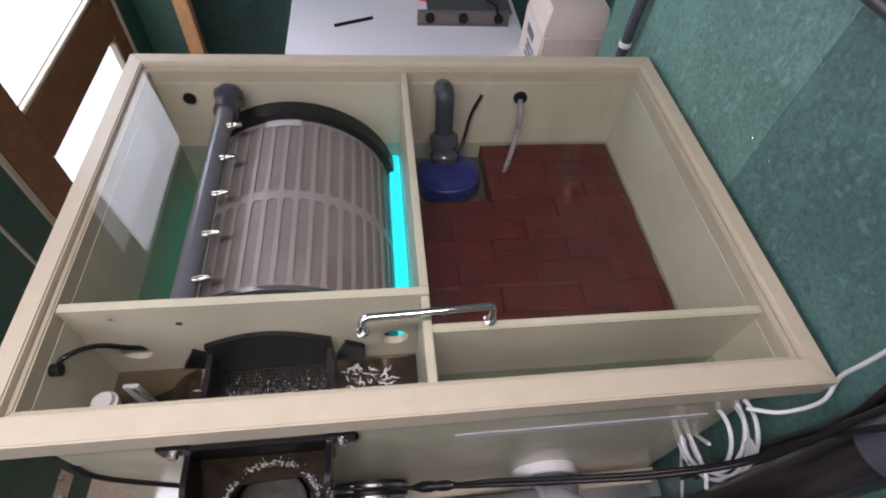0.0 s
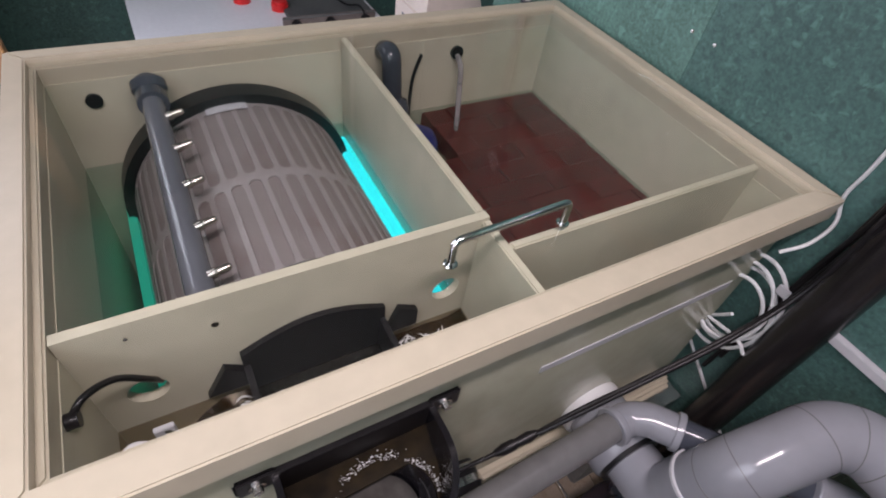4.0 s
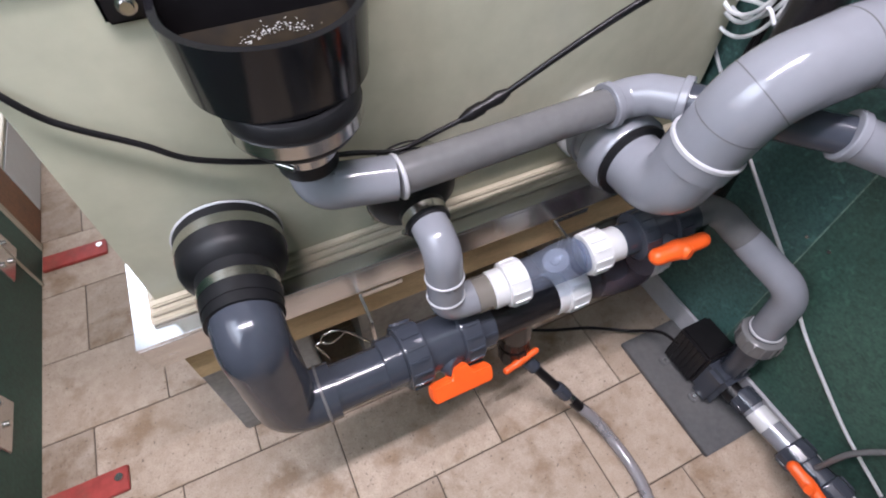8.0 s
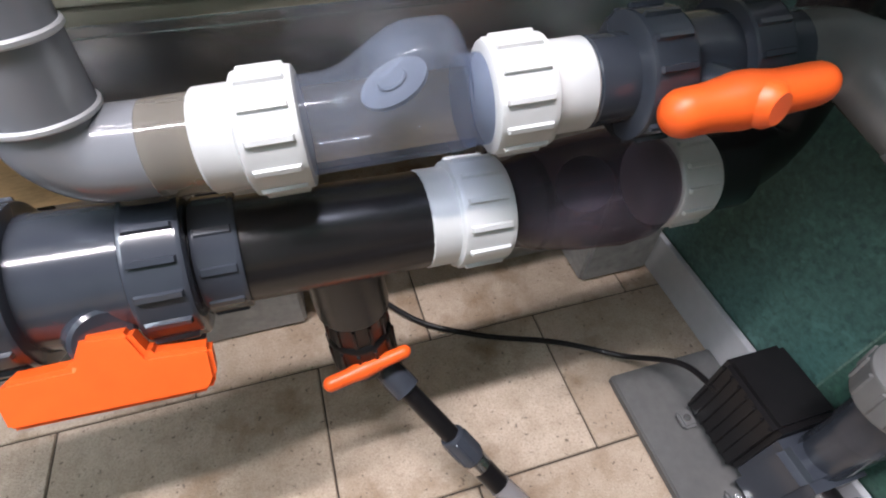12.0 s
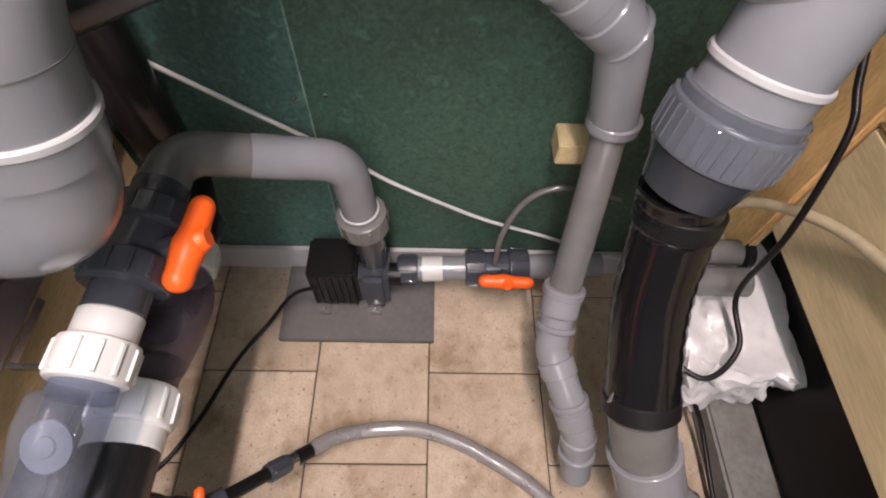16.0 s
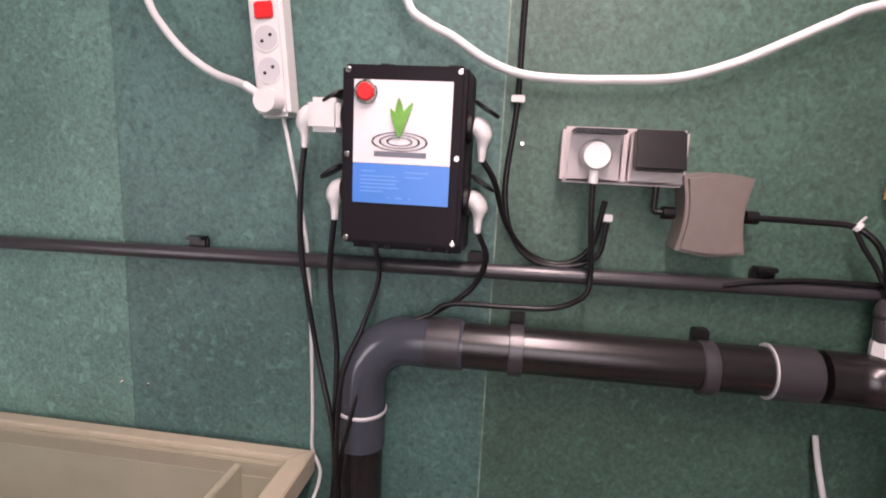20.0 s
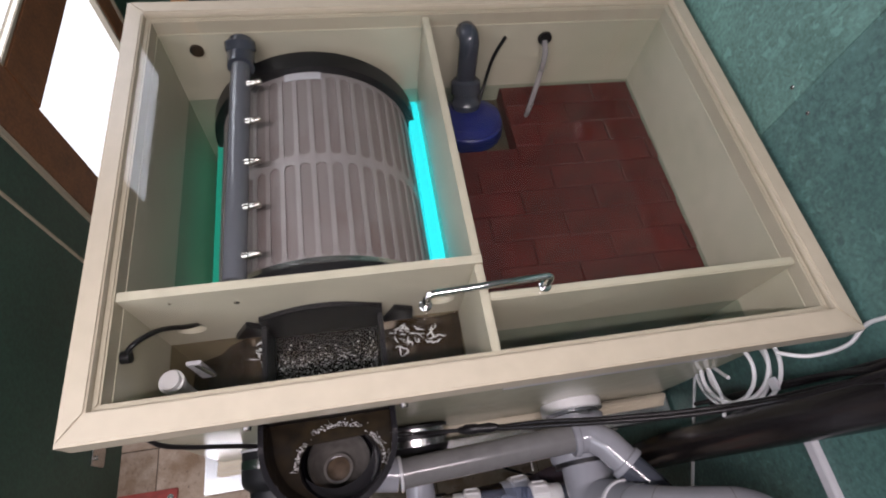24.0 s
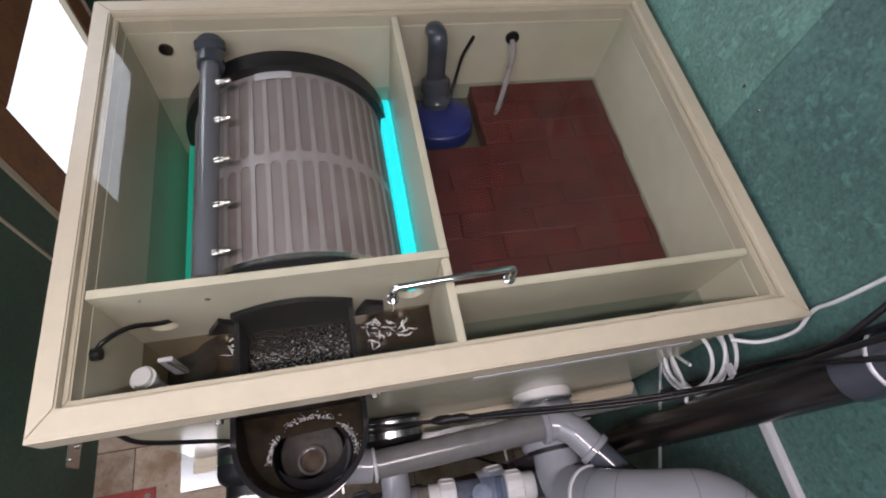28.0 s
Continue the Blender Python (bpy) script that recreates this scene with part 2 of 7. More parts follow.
GREEN_B = mat("bluish_green_chipboard", (0.056, 0.125, 0.110), 0.55, vary=0.4, scale=2.2, fine=160, bump=0.5, dirt=(0.018, 0.06, 0.055), dirt_amount=0.5, fleck=((85, 0.55, 0.68, 0.45, 0.55), (60, 0.60, 0.70, 1.9, 0.45), (12, 0.62, 0.70, 1.5, 0.3)))
FILLER = mat("pale_green_filler", (0.17, 0.24, 0.20), 0.8, vary=0.5, scale=30, fine=300, bump=0.4, dirt=(0.05, 0.11, 0.085), dirt_amount=0.9)
GREEN_DARK = mat("dark_green_painted_board", (0.028, 0.078, 0.057), 0.45, vary=0.35, scale=3, fine=120, bump=0.3)
GREY = mat("grey_pvc", (0.212, 0.218, 0.240), 0.15, vary=0.06, scale=5, fine=30, bump=0.01, dirt=(0.19, 0.185, 0.19), dirt_amount=0.3)
GREY_MID = mat("mid_grey_pvc", (0.132, 0.130, 0.130), 0.2, vary=0.12, scale=6, fine=40, bump=0.02)
GREY_DARK = mat("dark_grey_pvc", (0.042, 0.047, 0.060), 0.15, vary=0.1, scale=6, fine=40, bump=0.01)
GREY_BLUE = mat("blue_grey_pvc", (0.098, 0.107, 0.130), 0.17, vary=0.1, scale=6, fine=40, bump=0.01)
BLACK_GLOSS = mat("glossy_black_plastic", (0.008, 0.0075, 0.009), 0.14, vary=0.15, scale=8, bump=0.01, spec=0.5)
GREY_RING = mat("pale_pvc_rim", (0.44, 0.44, 0.455), 0.35, vary=0.05)
BLACK = mat("black_plastic", (0.008, 0.0072, 0.008), 0.34, vary=0.2, scale=8, bump=0.03, spec=0.28)
RUBBER = mat("black_rubber", (0.008, 0.008, 0.009), 0.45, vary=0.25, scale=20, bump=0.06, spec=0.28)
FLAP_GREY = mat("bluish_flap_plastic", (0.20, 0.212, 0.24), 0.3, vary=0.15, scale=30)
BLACK_PIPE = mat("black_pipe", (0.012, 0.0105, 0.011), 0.26, vary=0.12, scale=6, bump=0.01)
WHITE = mat("white_pvc", (0.585, 0.585, 0.58), 0.35, vary=0.04, scale=8, bump=0.02)
WHITE_CABLE = mat("white_cable", (0.56, 0.57, 0.57), 0.45, vary=0.05)
ORANGE = mat("orange_plastic", (0.86, 0.115, 0.012), 0.42, vary=0.08, scale=12, bump=0.03)
RED = mat("red_plastic", (0.62, 0.02, 0.02), 0.35, vary=0.1)
STEEL = mat("stainless_steel", (0.60, 0.59, 0.57), 0.24, metal=1.0, vary=0.04, scale=5, fine=90, bump=0.0)
STEEL_BEAM = mat("brushed_steel_sheet", (0.72, 0.72, 0.72), 0.27, metal=1.0, vary=0.06, scale=6, fine=60, bump=0.002, stretch=(0.5, 5, 14), dirt=(0.36, 0.33, 0.29), dirt_amount=0.25)
NUTWHITE = mat("milky_pvc_nut", (0.60, 0.61, 0.61), 0.3, vary=0.04, scale=8, bump=0.01)
TAN_HOSE = mat("tan_hose", (0.40, 0.33, 0.22), 0.5, vary=0.15, scale=20, bump=0.05)
CHROME = mat("chrome", (0.8, 0.8, 0.8), 0.08, metal=1.0, vary=0.02, bump=0)
BRASS = mat("nickel_brass", (0.55, 0.51, 0.46), 0.25, metal=1.0, vary=0.1, bump=0.02)
TILE = paver("tan_concrete_tile")
JOINT = mat("dark_tile_joint", (0.07, 0.055, 0.04), 0.9, vary=0.3, scale=20, bump=0.4)
WOOD = mat("pine_wood", (0.60, 0.47, 0.275), 0.7, vary=0.16, scale=2.2, fine=30, bump=0.15, stretch=(1.5, 8, 10), dirt=(0.42, 0.30, 0.16), dirt_amount=0.45)
WOOD_POST = mat("ochre_pine", (0.66, 0.42, 0.18), 0.6, vary=0.22, scale=4, fine=30, bump=0.3, stretch=(8, 8, 2), dirt=(0.42, 0.20, 0.07), dirt_amount=0.55)
WOOD_BEAM = mat("pine_beam", (0.17, 0.105, 0.042), 0.85, vary=0.28, scale=3, fine=25, bump=0.25, stretch=(3, 14, 14), dirt=(0.08, 0.05, 0.025), dirt_amount=0.6)
WOOD_BROWN = mat("brown_stained_wood", (0.20, 0.085, 0.035), 0.45, vary=0.3, scale=5, fine=40, bump=0.15, stretch=(10, 3, 3))
WOOD_TRIM = mat("varnished_wood_trim", (0.42, 0.22, 0.09), 0.45, vary=0.2, scale=5, fine=40, bump=0.1)
PLY = mat("plywood", (0.52, 0.38, 0.20), 0.65, vary=0.2, scale=5, fine=60, bump=0.2, stretch=(2, 10, 10))
REDBRICK = mat("dark_red_brick", (0.112, 0.0100, 0.0080), 0.6, vary=0.25, scale=14, fine=70, bump=0.2, piece=0.12, dirt=(0.165, 0.040, 0.030), dirt_amount=0.5)
SCREEN = mat("fine_steel_mesh", (0.185, 0.160, 0.152), 0.5, vary=0.15, scale=8, fine=300, bump=0.1, dirt=(0.10, 0.055, 0.045), dirt_amount=0.7)
SCREEN_RIB = mat("perforated_steel_rib", (0.285, 0.260, 0.252), 0.45, metal=0.2, vary=0.08, scale=8, bump=0.05)
BLUE = mat("blue_pump_body", (0.010, 0.016, 0.13), 0.35, vary=0.2, scale=10, bump=0.03)
CONCRETE = mat("grey_concrete", (0.34, 0.34, 0.335), 0.8, vary=0.2, scale=6, fine=80, bump=0.4, dirt=(0.12, 0.11, 0.1), dirt_amount=0.5)
KERB = mat("dark_concrete", (0.17, 0.165, 0.155), 0.85, vary=0.25, scale=8, fine=90, bump=0.4, dirt=(0.08, 0.07, 0.06), dirt_amount=0.5)
SLATE = mat("dark_rubber_mat", (0.085, 0.085, 0.085), 0.6, vary=0.2, scale=8, fine=90, bump=0.3, dirt=(0.14, 0.13, 0.12), dirt_amount=0.4)
REDPAINT = mat("worn_red_paint", (0.32, 0.045, 0.035), 0.5, vary=0.25, scale=14, bump=0.1, dirt=(0.2, 0.1, 0.06), dirt_amount=0.6)
SOCKET = mat("pinkish_grey_plastic", (0.42, 0.37, 0.365), 0.35, vary=0.05, scale=6, bump=0.01)
SMOKE = mat("frosted_grey_plastic", (0.15, 0.125, 0.112), 0.35, vary=0.08, scale=6, bump=0.02)
PALE = mat("pale_wall_paint", (0.36, 0.35, 0.33), 0.8, vary=0.08, scale=3, bump=0.05)
TABLE = mat("white_laminate", (0.74, 0.74, 0.78), 0.4, vary=0.04, scale=4, bump=0.01)
BOXPINK = mat("off_white_carton", (0.78, 0.68, 0.61), 0.6, vary=0.05, scale=6, bump=0.03)
DIRTY = mat("brown_sludge", (0.038, 0.024, 0.012), 0.18, vary=0.5, scale=14, fine=60, bump=0.3)
SLUDGE = mat("wet_sludge_plate", (0.0115, 0.0075, 0.0030), 0.6, spec=0.08, vary=0.5, scale=14, fine=60, bump=0.3)
LABEL_BLUE = mat("blue_label", (0.042, 0.19, 0.56), 0.35, vary=0.03, bump=0)
LABEL_WHITE = mat("white_label", (0.62, 0.60, 0.61), 0.35, vary=0.02, bump=0)
RIPPLE_INK = mat("slate_blue_print", (0.10, 0.17, 0.34), 0.4, vary=0.02, bump=0)
BOX_BLACK = mat("matt_black_case", (0.0095, 0.0070, 0.0095), 0.5, vary=0.15, scale=8, bump=0.02, spec=0.12)
GREYBLK = mat("blackish_pvc", (0.034, 0.032, 0.036), 0.3, vary=0.12, scale=6, bump=0.01)
LEAF = mat("green_print", (0.10, 0.30, 0.04), 0.35, vary=0.2, scale=40, bump=0)
INK = mat("grey_print", (0.12, 0.13, 0.16), 0.4, vary=0.02, bump=0)
PALEBLUE = mat("pale_blue_print", (0.13, 0.32, 0.68), 0.4, vary=0.02, bump=0)
WATER = clear("clear_water", (0.66, 0.76, 0.73), 0.02, 1.33, 0.06, 25)
SPRAY = mat("slate_grey_pvc", (0.10, 0.105, 0.12), 0.14, vary=0.06, scale=5, bump=0.0)
STEP_BROWN = mat("mottled_brown", (0.085, 0.062, 0.036), 0.7, vary=0.4, scale=10, fine=70, bump=0.3, dirt=(0.04, 0.026, 0.014), dirt_amount=0.7)
WATER_BROWN = clear("brown_water", (0.56, 0.49, 0.38), 0.02, 1.33, 0.25, 60)
LID = clear("clear_acrylic", (0.97, 0.98, 0.97), 0.015, 1.45)
CLEARPVC = milky("clear_bluish_pvc", (0.82, 0.86, 0.94), (0.27, 0.30, 0.37), 0.24)
CLAMP = mat("bright_clamp_steel", (0.60, 0.59, 0.57), 0.2, metal=1.0, vary=0.05, scale=6, fine=80, bump=0.0)
CONE_GREY = mat("wet_grey_cone", (0.075, 0.070, 0.064), 0.12, vary=0.25, scale=18, bump=0.05)
CLEARPVC_DARK = milky("smoky_clear_pvc", (0.55, 0.49, 0.56), (0.12, 0.10, 0.125), 0.42)
CLEAR_BEIGE = milky("clear_beige_pvc", (0.72, 0.68, 0.60), (0.30, 0.275, 0.24), 0.5)
CLEARHOSE = milky("clear_grey_hose", (0.85, 0.84, 0.85), (0.36, 0.34, 0.34), 0.5)
UV = glow("uv_lamp_sleeve", (0.010, 0.62, 0.66), 2.1)
UV_DIM = glow("uv_lamp_sleeve_far", (0.01, 0.30, 0.20), 1.0)
DAYLIGHT = glow("bright_frosted_glass", (0.95, 0.98, 1.0), 1.6)


# ---------- building helpers ----------
def root_loc(ob):
    while ob.parent:
        ob = ob.parent
    return Vector(ob.location)


def part(name, bm, material, parent=None, label="", smooth=True, category="", kind="", group=""):
    if parent:
        bmesh.ops.translate(bm, verts=bm.verts, vec=-root_loc(parent))
    me = bpy.data.meshes.new(name)
    bm.to_mesh(me)
    bm.free()
    if smooth:
        for f in me.polygons:
            f.use_smooth = True
        me.set_sharp_from_angle(angle=radians(38))
    me.materials.append(material)
    ob = new(name, me)
    if parent:
        ob.parent = parent
    return tagged(ob, label, category, group, kind)


def thing(name, loc, label, category, group=""):
    ob = new(name)
    ob.location = loc
    ob.empty_display_size = 0.03
    return tagged(ob, label, category, group)


def box(lo, hi, bevel=0.0, bm=None, seg=2):
    bm = bm or bmesh.new()
    r = bmesh.ops.create_cube(bm, size=1)
    lo, hi = Vector(lo), Vector(hi)
    for v in r["verts"]:
        v.co = Vector([(lo[i] + hi[i]) / 2 + v.co[i] * (hi[i] - lo[i]) for i in range(3)])
    if bevel:
        es = list({e for v in r["verts"] for e in v.link_edges})
        bmesh.ops.bevel(bm, geom=es, offset=bevel, segments=seg, affect="EDGES", clamp_overlap=True)
    return bm


def oriented(bm, m):
    bmesh.ops.transform(bm, matrix=m, verts=bm.verts)
    return bm


def rounded_path(pts, radius, steps=7):
    """A polyline whose corners are turned with arcs."""
    pts = [Vector(p) for p in pts]
    out = [pts[0]]
    for a, b, c in zip(pts, pts[1:], pts[2:]):
        u, v = (a - b), (c - b)
        lu, lv = u.length, v.length
        u, v = u / lu, v / lv
        ang = u.angle(v)
        if ang > math.pi - 0.03:
            out.append(b)
            continue
        d = min(radius / math.tan(ang / 2), lu * 0.49, lv * 0.49)
        r = d * math.tan(ang / 2)
        bis = (u + v).normalized()
        cen = b + bis * (r / math.sin(ang / 2))
        p, q = b + u * d - cen, b + v * d - cen
        tot = p.angle(q)
        for i in range(steps + 1):
            s = i / steps
            w = (p * math.sin((1 - s) * tot) + q * math.sin(s * tot)) / math.sin(tot) if tot > 1e-4 else p
            out.append(cen + w)
    out.append(pts[-1])
    return out


def smooth_path(pts, per=8):
    """A curve through all the points."""
    p = [Vector(q) for q in pts]
    p = [p[0] * 2 - p[1]] + p + [p[-1] * 2 - p[-2]]
    out = []
    for i in range(1, len(p) - 2):
        for k in range(per):
            s = k / per
            out.append(0.5 * ((2 * p[i]) + (p[i + 1] - p[i - 1]) * s + (2 * p[i - 1] - 5 * p[i] + 4 * p[i + 1] - p[i + 2]) * s * s + (3 * p[i] - p[i - 1] - 3 * p[i + 1] + p[i + 2]) * s ** 3))
    return out + [p[-2]]


def sweep(path, radius, n=20, cap=True, bm=None, radii=None, wall=0.0):
    """A tube along a path; wall > 0 leaves it open with a thickness."""
    bm = bm or bmesh.new()
    path = [p for i, p in enumerate(path) if i == 0 or (p - path[i - 1]).length > 1e-6]
    tans = []
    for i in range(len(path)):
        a, b = path[max(i - 1, 0)], path[min(i + 1, len(path) - 1)]
        tans.append((b - a).normalized())
    side = tans[0].orthogonal().normalized()
    rings = []
    for i, (p, t) in enumerate(zip(path, tans)):
        side = (side - t * side.dot(t)).normalized()
        up = t.cross(side)
        r = radii[i] if radii else radius
        rings.append([bm.verts.new(p + (side * math.cos(2 * math.pi * k / n) + up * math.sin(2 * math.pi * k / n)) * r) for k in range(n)])
    for a, b in zip(rings, rings[1:]):
        for k in range(n):
            bm.faces.new((a[k], a[(k + 1) % n], b[(k + 1) % n], b[k]))
    if wall:
        inner = []
        for p, ring in ((path[0], rings[0]), (path[-1], rings[-1])):
            inner.append([bm.verts.new(p + (v.co - p) * (1 - wall / (v.co - p).length)) for v in ring])
        for k in range(n):
            bm.faces.new((inner[0][k], inner[0][(k + 1) % n], rings[0][(k + 1) % n], rings[0][k]))
            bm.faces.new((rings[-1][k], rings[-1][(k + 1) % n], inner[1][(k + 1) % n], inner[1][k]))
            bm.faces.new((inner[0][(k + 1) % n], inner[0][k], inner[1][k], inner[1][(k + 1) % n]))
    elif cap:
        bm.faces.new(rings[0][::-1])
        bm.faces.new(rings[-1])
    return bm


def lathe(a, b, profile, n=28, bm=None, cap=True):
    """A turned body between a and b; profile: rows of (share of the way, radius)."""
    a, b = Vector(a), Vector(b)
    d = (b - a)
    bm = bm or bmesh.new()
    t = d.normalized()
    s = t.orthogonal().normalized()
    u = t.cross(s)
    rings = []
    for f, r in profile:
        c = a + d * f
        rings.append([bm.verts.new(c + (s * math.cos(2 * math.pi * k / n) + u * math.sin(2 * math.pi * k / n)) * max(r, 1e-4)) for k in range(n)])
    for p, q in zip(rings, rings[1:]):
        for k in range(n):
            bm.faces.new((p[k], p[(k + 1) % n], q[(k + 1) % n], q[k]))
    if cap:
        bm.faces.new(rings[0][::-1])
        bm.faces.new(rings[-1])
    return bm


def rod(a, b, r, n=20, bevel=0.0, bm=None):
    length = (Vector(b) - Vector(a)).length
    e = min(bevel / length, 0.45) if length else 0
    prof = [(0, r - bevel), (e, r), (1 - e, r), (1, r - bevel)] if bevel else [(0, r), (1, r)]
    return lathe(a, b, prof, n, bm)


def nut(a, b, r, ribs=14, depth=0.003, bm=None):
    """A union nut: a turned body with narrow raised grip bars grown out of it."""
    a, b = Vector(a), Vector(b)
    d = b - a
    t = d.normalized()
    s = t.orthogonal().normalized()
    u = t.cross(s)
    bm = bm or bmesh.new()
    rows = ((0, 0.90, 0), (0.05, 0.985, 0), (0.10, 1.0, 0), (0.13, 1.0, 0), (0.16, 1.0, 1), (0.85, 1.0, 1), (0.88, 1.0, 0), (0.92, 1.0, 0), (0.97, 0.985, 0), (1.0, 0.92, 0))
    cols = [(k + f, up) for k in range(ribs) for f, up in ((0.0, 0), (0.38, 0), (0.76, 0), (0.80, 1), (0.96, 1))]
    rings = []
    for f, k, rib in rows:
        ring = []
        for c, up in cols:
            ang = 2 * math.pi * c / ribs
            rr = r * k + (depth if rib and up else 0)
            ring.append(bm.verts.new(a + d * f + (s * math.cos(ang) + u * math.sin(ang)) * rr))
        rings.append(ring)
    n = len(cols)
    for p, q in zip(rings, rings[1:]):
        for k in range(n):
            bm.faces.new((p[k], p[(k + 1) % n], q[(k + 1) % n], q[k]))
    bm.faces.new(rings[0][::-1])
    bm.faces.new(rings[-1])
    return bm


def at(a, b, f):
    return Vector(a).lerp(Vector(b), f)


def ring_on(a, b, f, r, w, parent, material, name="ring", label=""):
    """A collar of width w round the axis a-b."""
    d = (Vector(b) - Vector(a)).normalized() * w / 2
    c = at(a, b, f)
    return part(name, rod(c - d, c + d, r, 28, min(w * 0.25, 0.0015)), material, parent, label)


def cable(name, pts, r, material, label, per=8):
    t = thing(name, pts[0], label, "cable")
    part("cord", sweep(smooth_path(pts, per), r, 10), material, t)
    return t


def screw(parent, at_, axis, r=0.004, h=0.003, material=None, name="screw"):
    a = Vector(at_)
    return part(name, lathe(a, a + Vector(axis) * h, [(0, r), (0.5, r), (1, r * 0.6)], 14), material or STEEL, parent)


def jubilee(parent, a, b, r, name="clamp_band", turn=0.0):
    """A steel hose clamp round a-b with its worm screw."""
    bandob = part(name, lathe(a, b, [(0, r - 0.003), (0, r), (1, r), (1, r - 0.003)], 36, None, False), CLAMP, parent, "polished steel hose clamp")
    a, b = Vector(a), Vector(b)
    t = (b - a).normalized()
    side = t.orthogonal().normalized()
    side.rotate(Matrix.Rotation(turn, 3, t))
    c = (a + b) / 2 + side * (r + 0.003)
    across = t.cross(side)
    part("clamp_screw", rod(c - across * 0.011, c + across * 0.011, 0.004, 12), CLAMP, bandob)
    return bandob


# ---------- setting ----------
def plain(name, lo, hi, material, label, bevel=0.0, category="wall", smooth=False):
    return part(name, box(lo, hi, bevel), material, None, label, smooth, category, "structure")


WX = 0.01
floor = plain("floor", (-1.60, -1.75, -0.10), (0.55, 2.2, -0.004), JOINT, "concrete tile floor with dark open joints", category="floor")
plain("ceiling", (-1.60, -1.75, 2.40), (0.55, 2.2, 2.45), PALE, "plain pale ceiling", category="ceiling")
wall_east = plain("wall_east", (WX + 0.012, -1.03, 0), (0.10, 0.955, 2.4), GREEN_DARK, "green painted board wall behind the filter")
plain("wall_jog", (0.10, 0.955, 0), (0.42, 0.985, 2.4), GREEN_B, "return of the green board wall")
plain("wall_east_far", (0.42, 0.955, 0), (0.5, 2.1, 2.4), GREEN_B, "green board wall beside the white table")
plain("wall_north", (-1.6, 2.04, 0), (0.42, 2.12, 2.4), GREEN_B, "green painted board wall behind the table")
plain("wall_south", (-0.36, -1.05, 0), (WX + 0.012, -1.0, 2.4), GREEN, "green painted board side wall")
plain("wall_south_far", (-1.6, -1.70, 0), (-0.36, -1.62, 2.4), GREEN_DARK, "dark green wall behind the pump")
plain("wall_south_return", (-0.40, -1.62, 0), (-0.36, -1.05, 2.4), GREEN_DARK, "dark green return of the side wall")
plain("wall_west_back", (-1.50, 1.545, 0), (-1.395, 2.04, 2.4), GREEN_DARK, "dark green wall beside the glazed door")
plain("wall_west_low", (-1.50, -1.62, 0), (-1.395, 0.722, 0.95), GREEN_DARK, "dark green boarded lower wall")
plain("wall_west_mid", (-1.50, 0.15, 0.95), (-1.395, 0.722, 2.4), GREEN_DARK, "dark green wall panel beside the door")
plain("wall_west_front", (-1.50, -1.62, 0.95), (-1.395, -0.85, 2.4), GREEN_DARK, "dark green wall panel")
plain("wall_west_over_window", (-1.50, -0.85, 1.95), (-1.395, 0.15, 2.4), GREEN_DARK, "wall over the window")
plain("wall_west_top", (-1.50, 0.722, 2.02), (-1.395, 1.545, 2.4), GREEN_DARK, "wall over the glazed door")
# boards on the wall behind the filter, butted with thin joints
for m, y0, y1 in ((GREEN, -1.0, -0.2803), (GREEN_B, -0.2797, 0.3407), (GREEN_A, 0.3413, 0.955)):
    part("board", box((WX, y0, 0.07), (WX + 0.011, y1, 2.395), 0.0008), m, wall_east, smooth=False)

# ---------- the filter tank ----------
RX0, RX1, RY0, RY1, RZ = -1.01, 0.0, 0.0, 0.706, 1.02
tank = thing("filter_tank", (-0.505, 0.35, 0.447), "cream plastic drum filter tank with four chambers on a steel tray", "filter tank")


def mitred(lo, hi, inner_lo, inner_hi, z0, z1, side):
    """One side of a mitred frame."""
    (x0, y0), (x1, y1), (u0, v0), (u1, v1) = lo, hi, inner_lo, inner_hi
    quad = {"s": ((x0, y0), (x1, y0), (u1, v0), (u0, v0)), "e": ((x1, y0), (x1, y1), (u1, v1), (u1, v0)),
            "n": ((x1, y1), (x0, y1), (u0, v1), (u1, v1)), "w": ((x0, y1), (x0, y0), (u0, v0), (u0, v1))}[side]
    bm = bmesh.new()
    a = [bm.verts.new((x, y, z0)) for x, y in quad]
    b = [bm.verts.new((x, y, z1)) for x, y in quad]
    bm.faces.new(a[::-1])
    bm.faces.new(b)
    for k in range(4):
        bm.faces.new((a[k], a[(k + 1) % 4], b[(k + 1) % 4], b[k]))
    bmesh.ops.bevel(bm, geom=[e for e in bm.edges if all(abs(v.co.z - z1) < 1e-6 for v in e.verts)], offset=0.0022, segments=2, affect="EDGES")
    return bm


for s in "senw":
    part("rim", mitred((RX0, RY0), (RX1, RY1), (RX0 + 0.027, RY0 + 0.034), (RX1 - 0.027, RY1 - 0.027), 0.982, RZ, s), CREAM, tank)
for s in "senw":
    part("lid_ledge", mitred((RX0 + 0.0272, RY0 + 0.0342), (RX1 - 0.0272, RY1 - 0.0272), (RX0 + 0.036, RY0 + 0.043), (RX1 - 0.036, RY1 - 0.036), 0.982, 1.009, s), CREAM, tank)
IX0, IX1, IY0, IY1, BZ = -0.973, -0.037, 0.040, 0.668, 0.462
part("front_wall", box((-0.985, 0.028, 0.455), (-0.025, 0.040, 0.982)), PANEL, tank, smooth=False)
part("back_wall", box((-0.985, IY1, 0.455), (-0.025, 0.680, 0.982)), CREAM_IN, tank, smooth=False)
part("side_wall", box((-0.985, 0.040, 0.455), (IX0, IY1, 0.982)), CREAM_IN, tank, smooth=False)
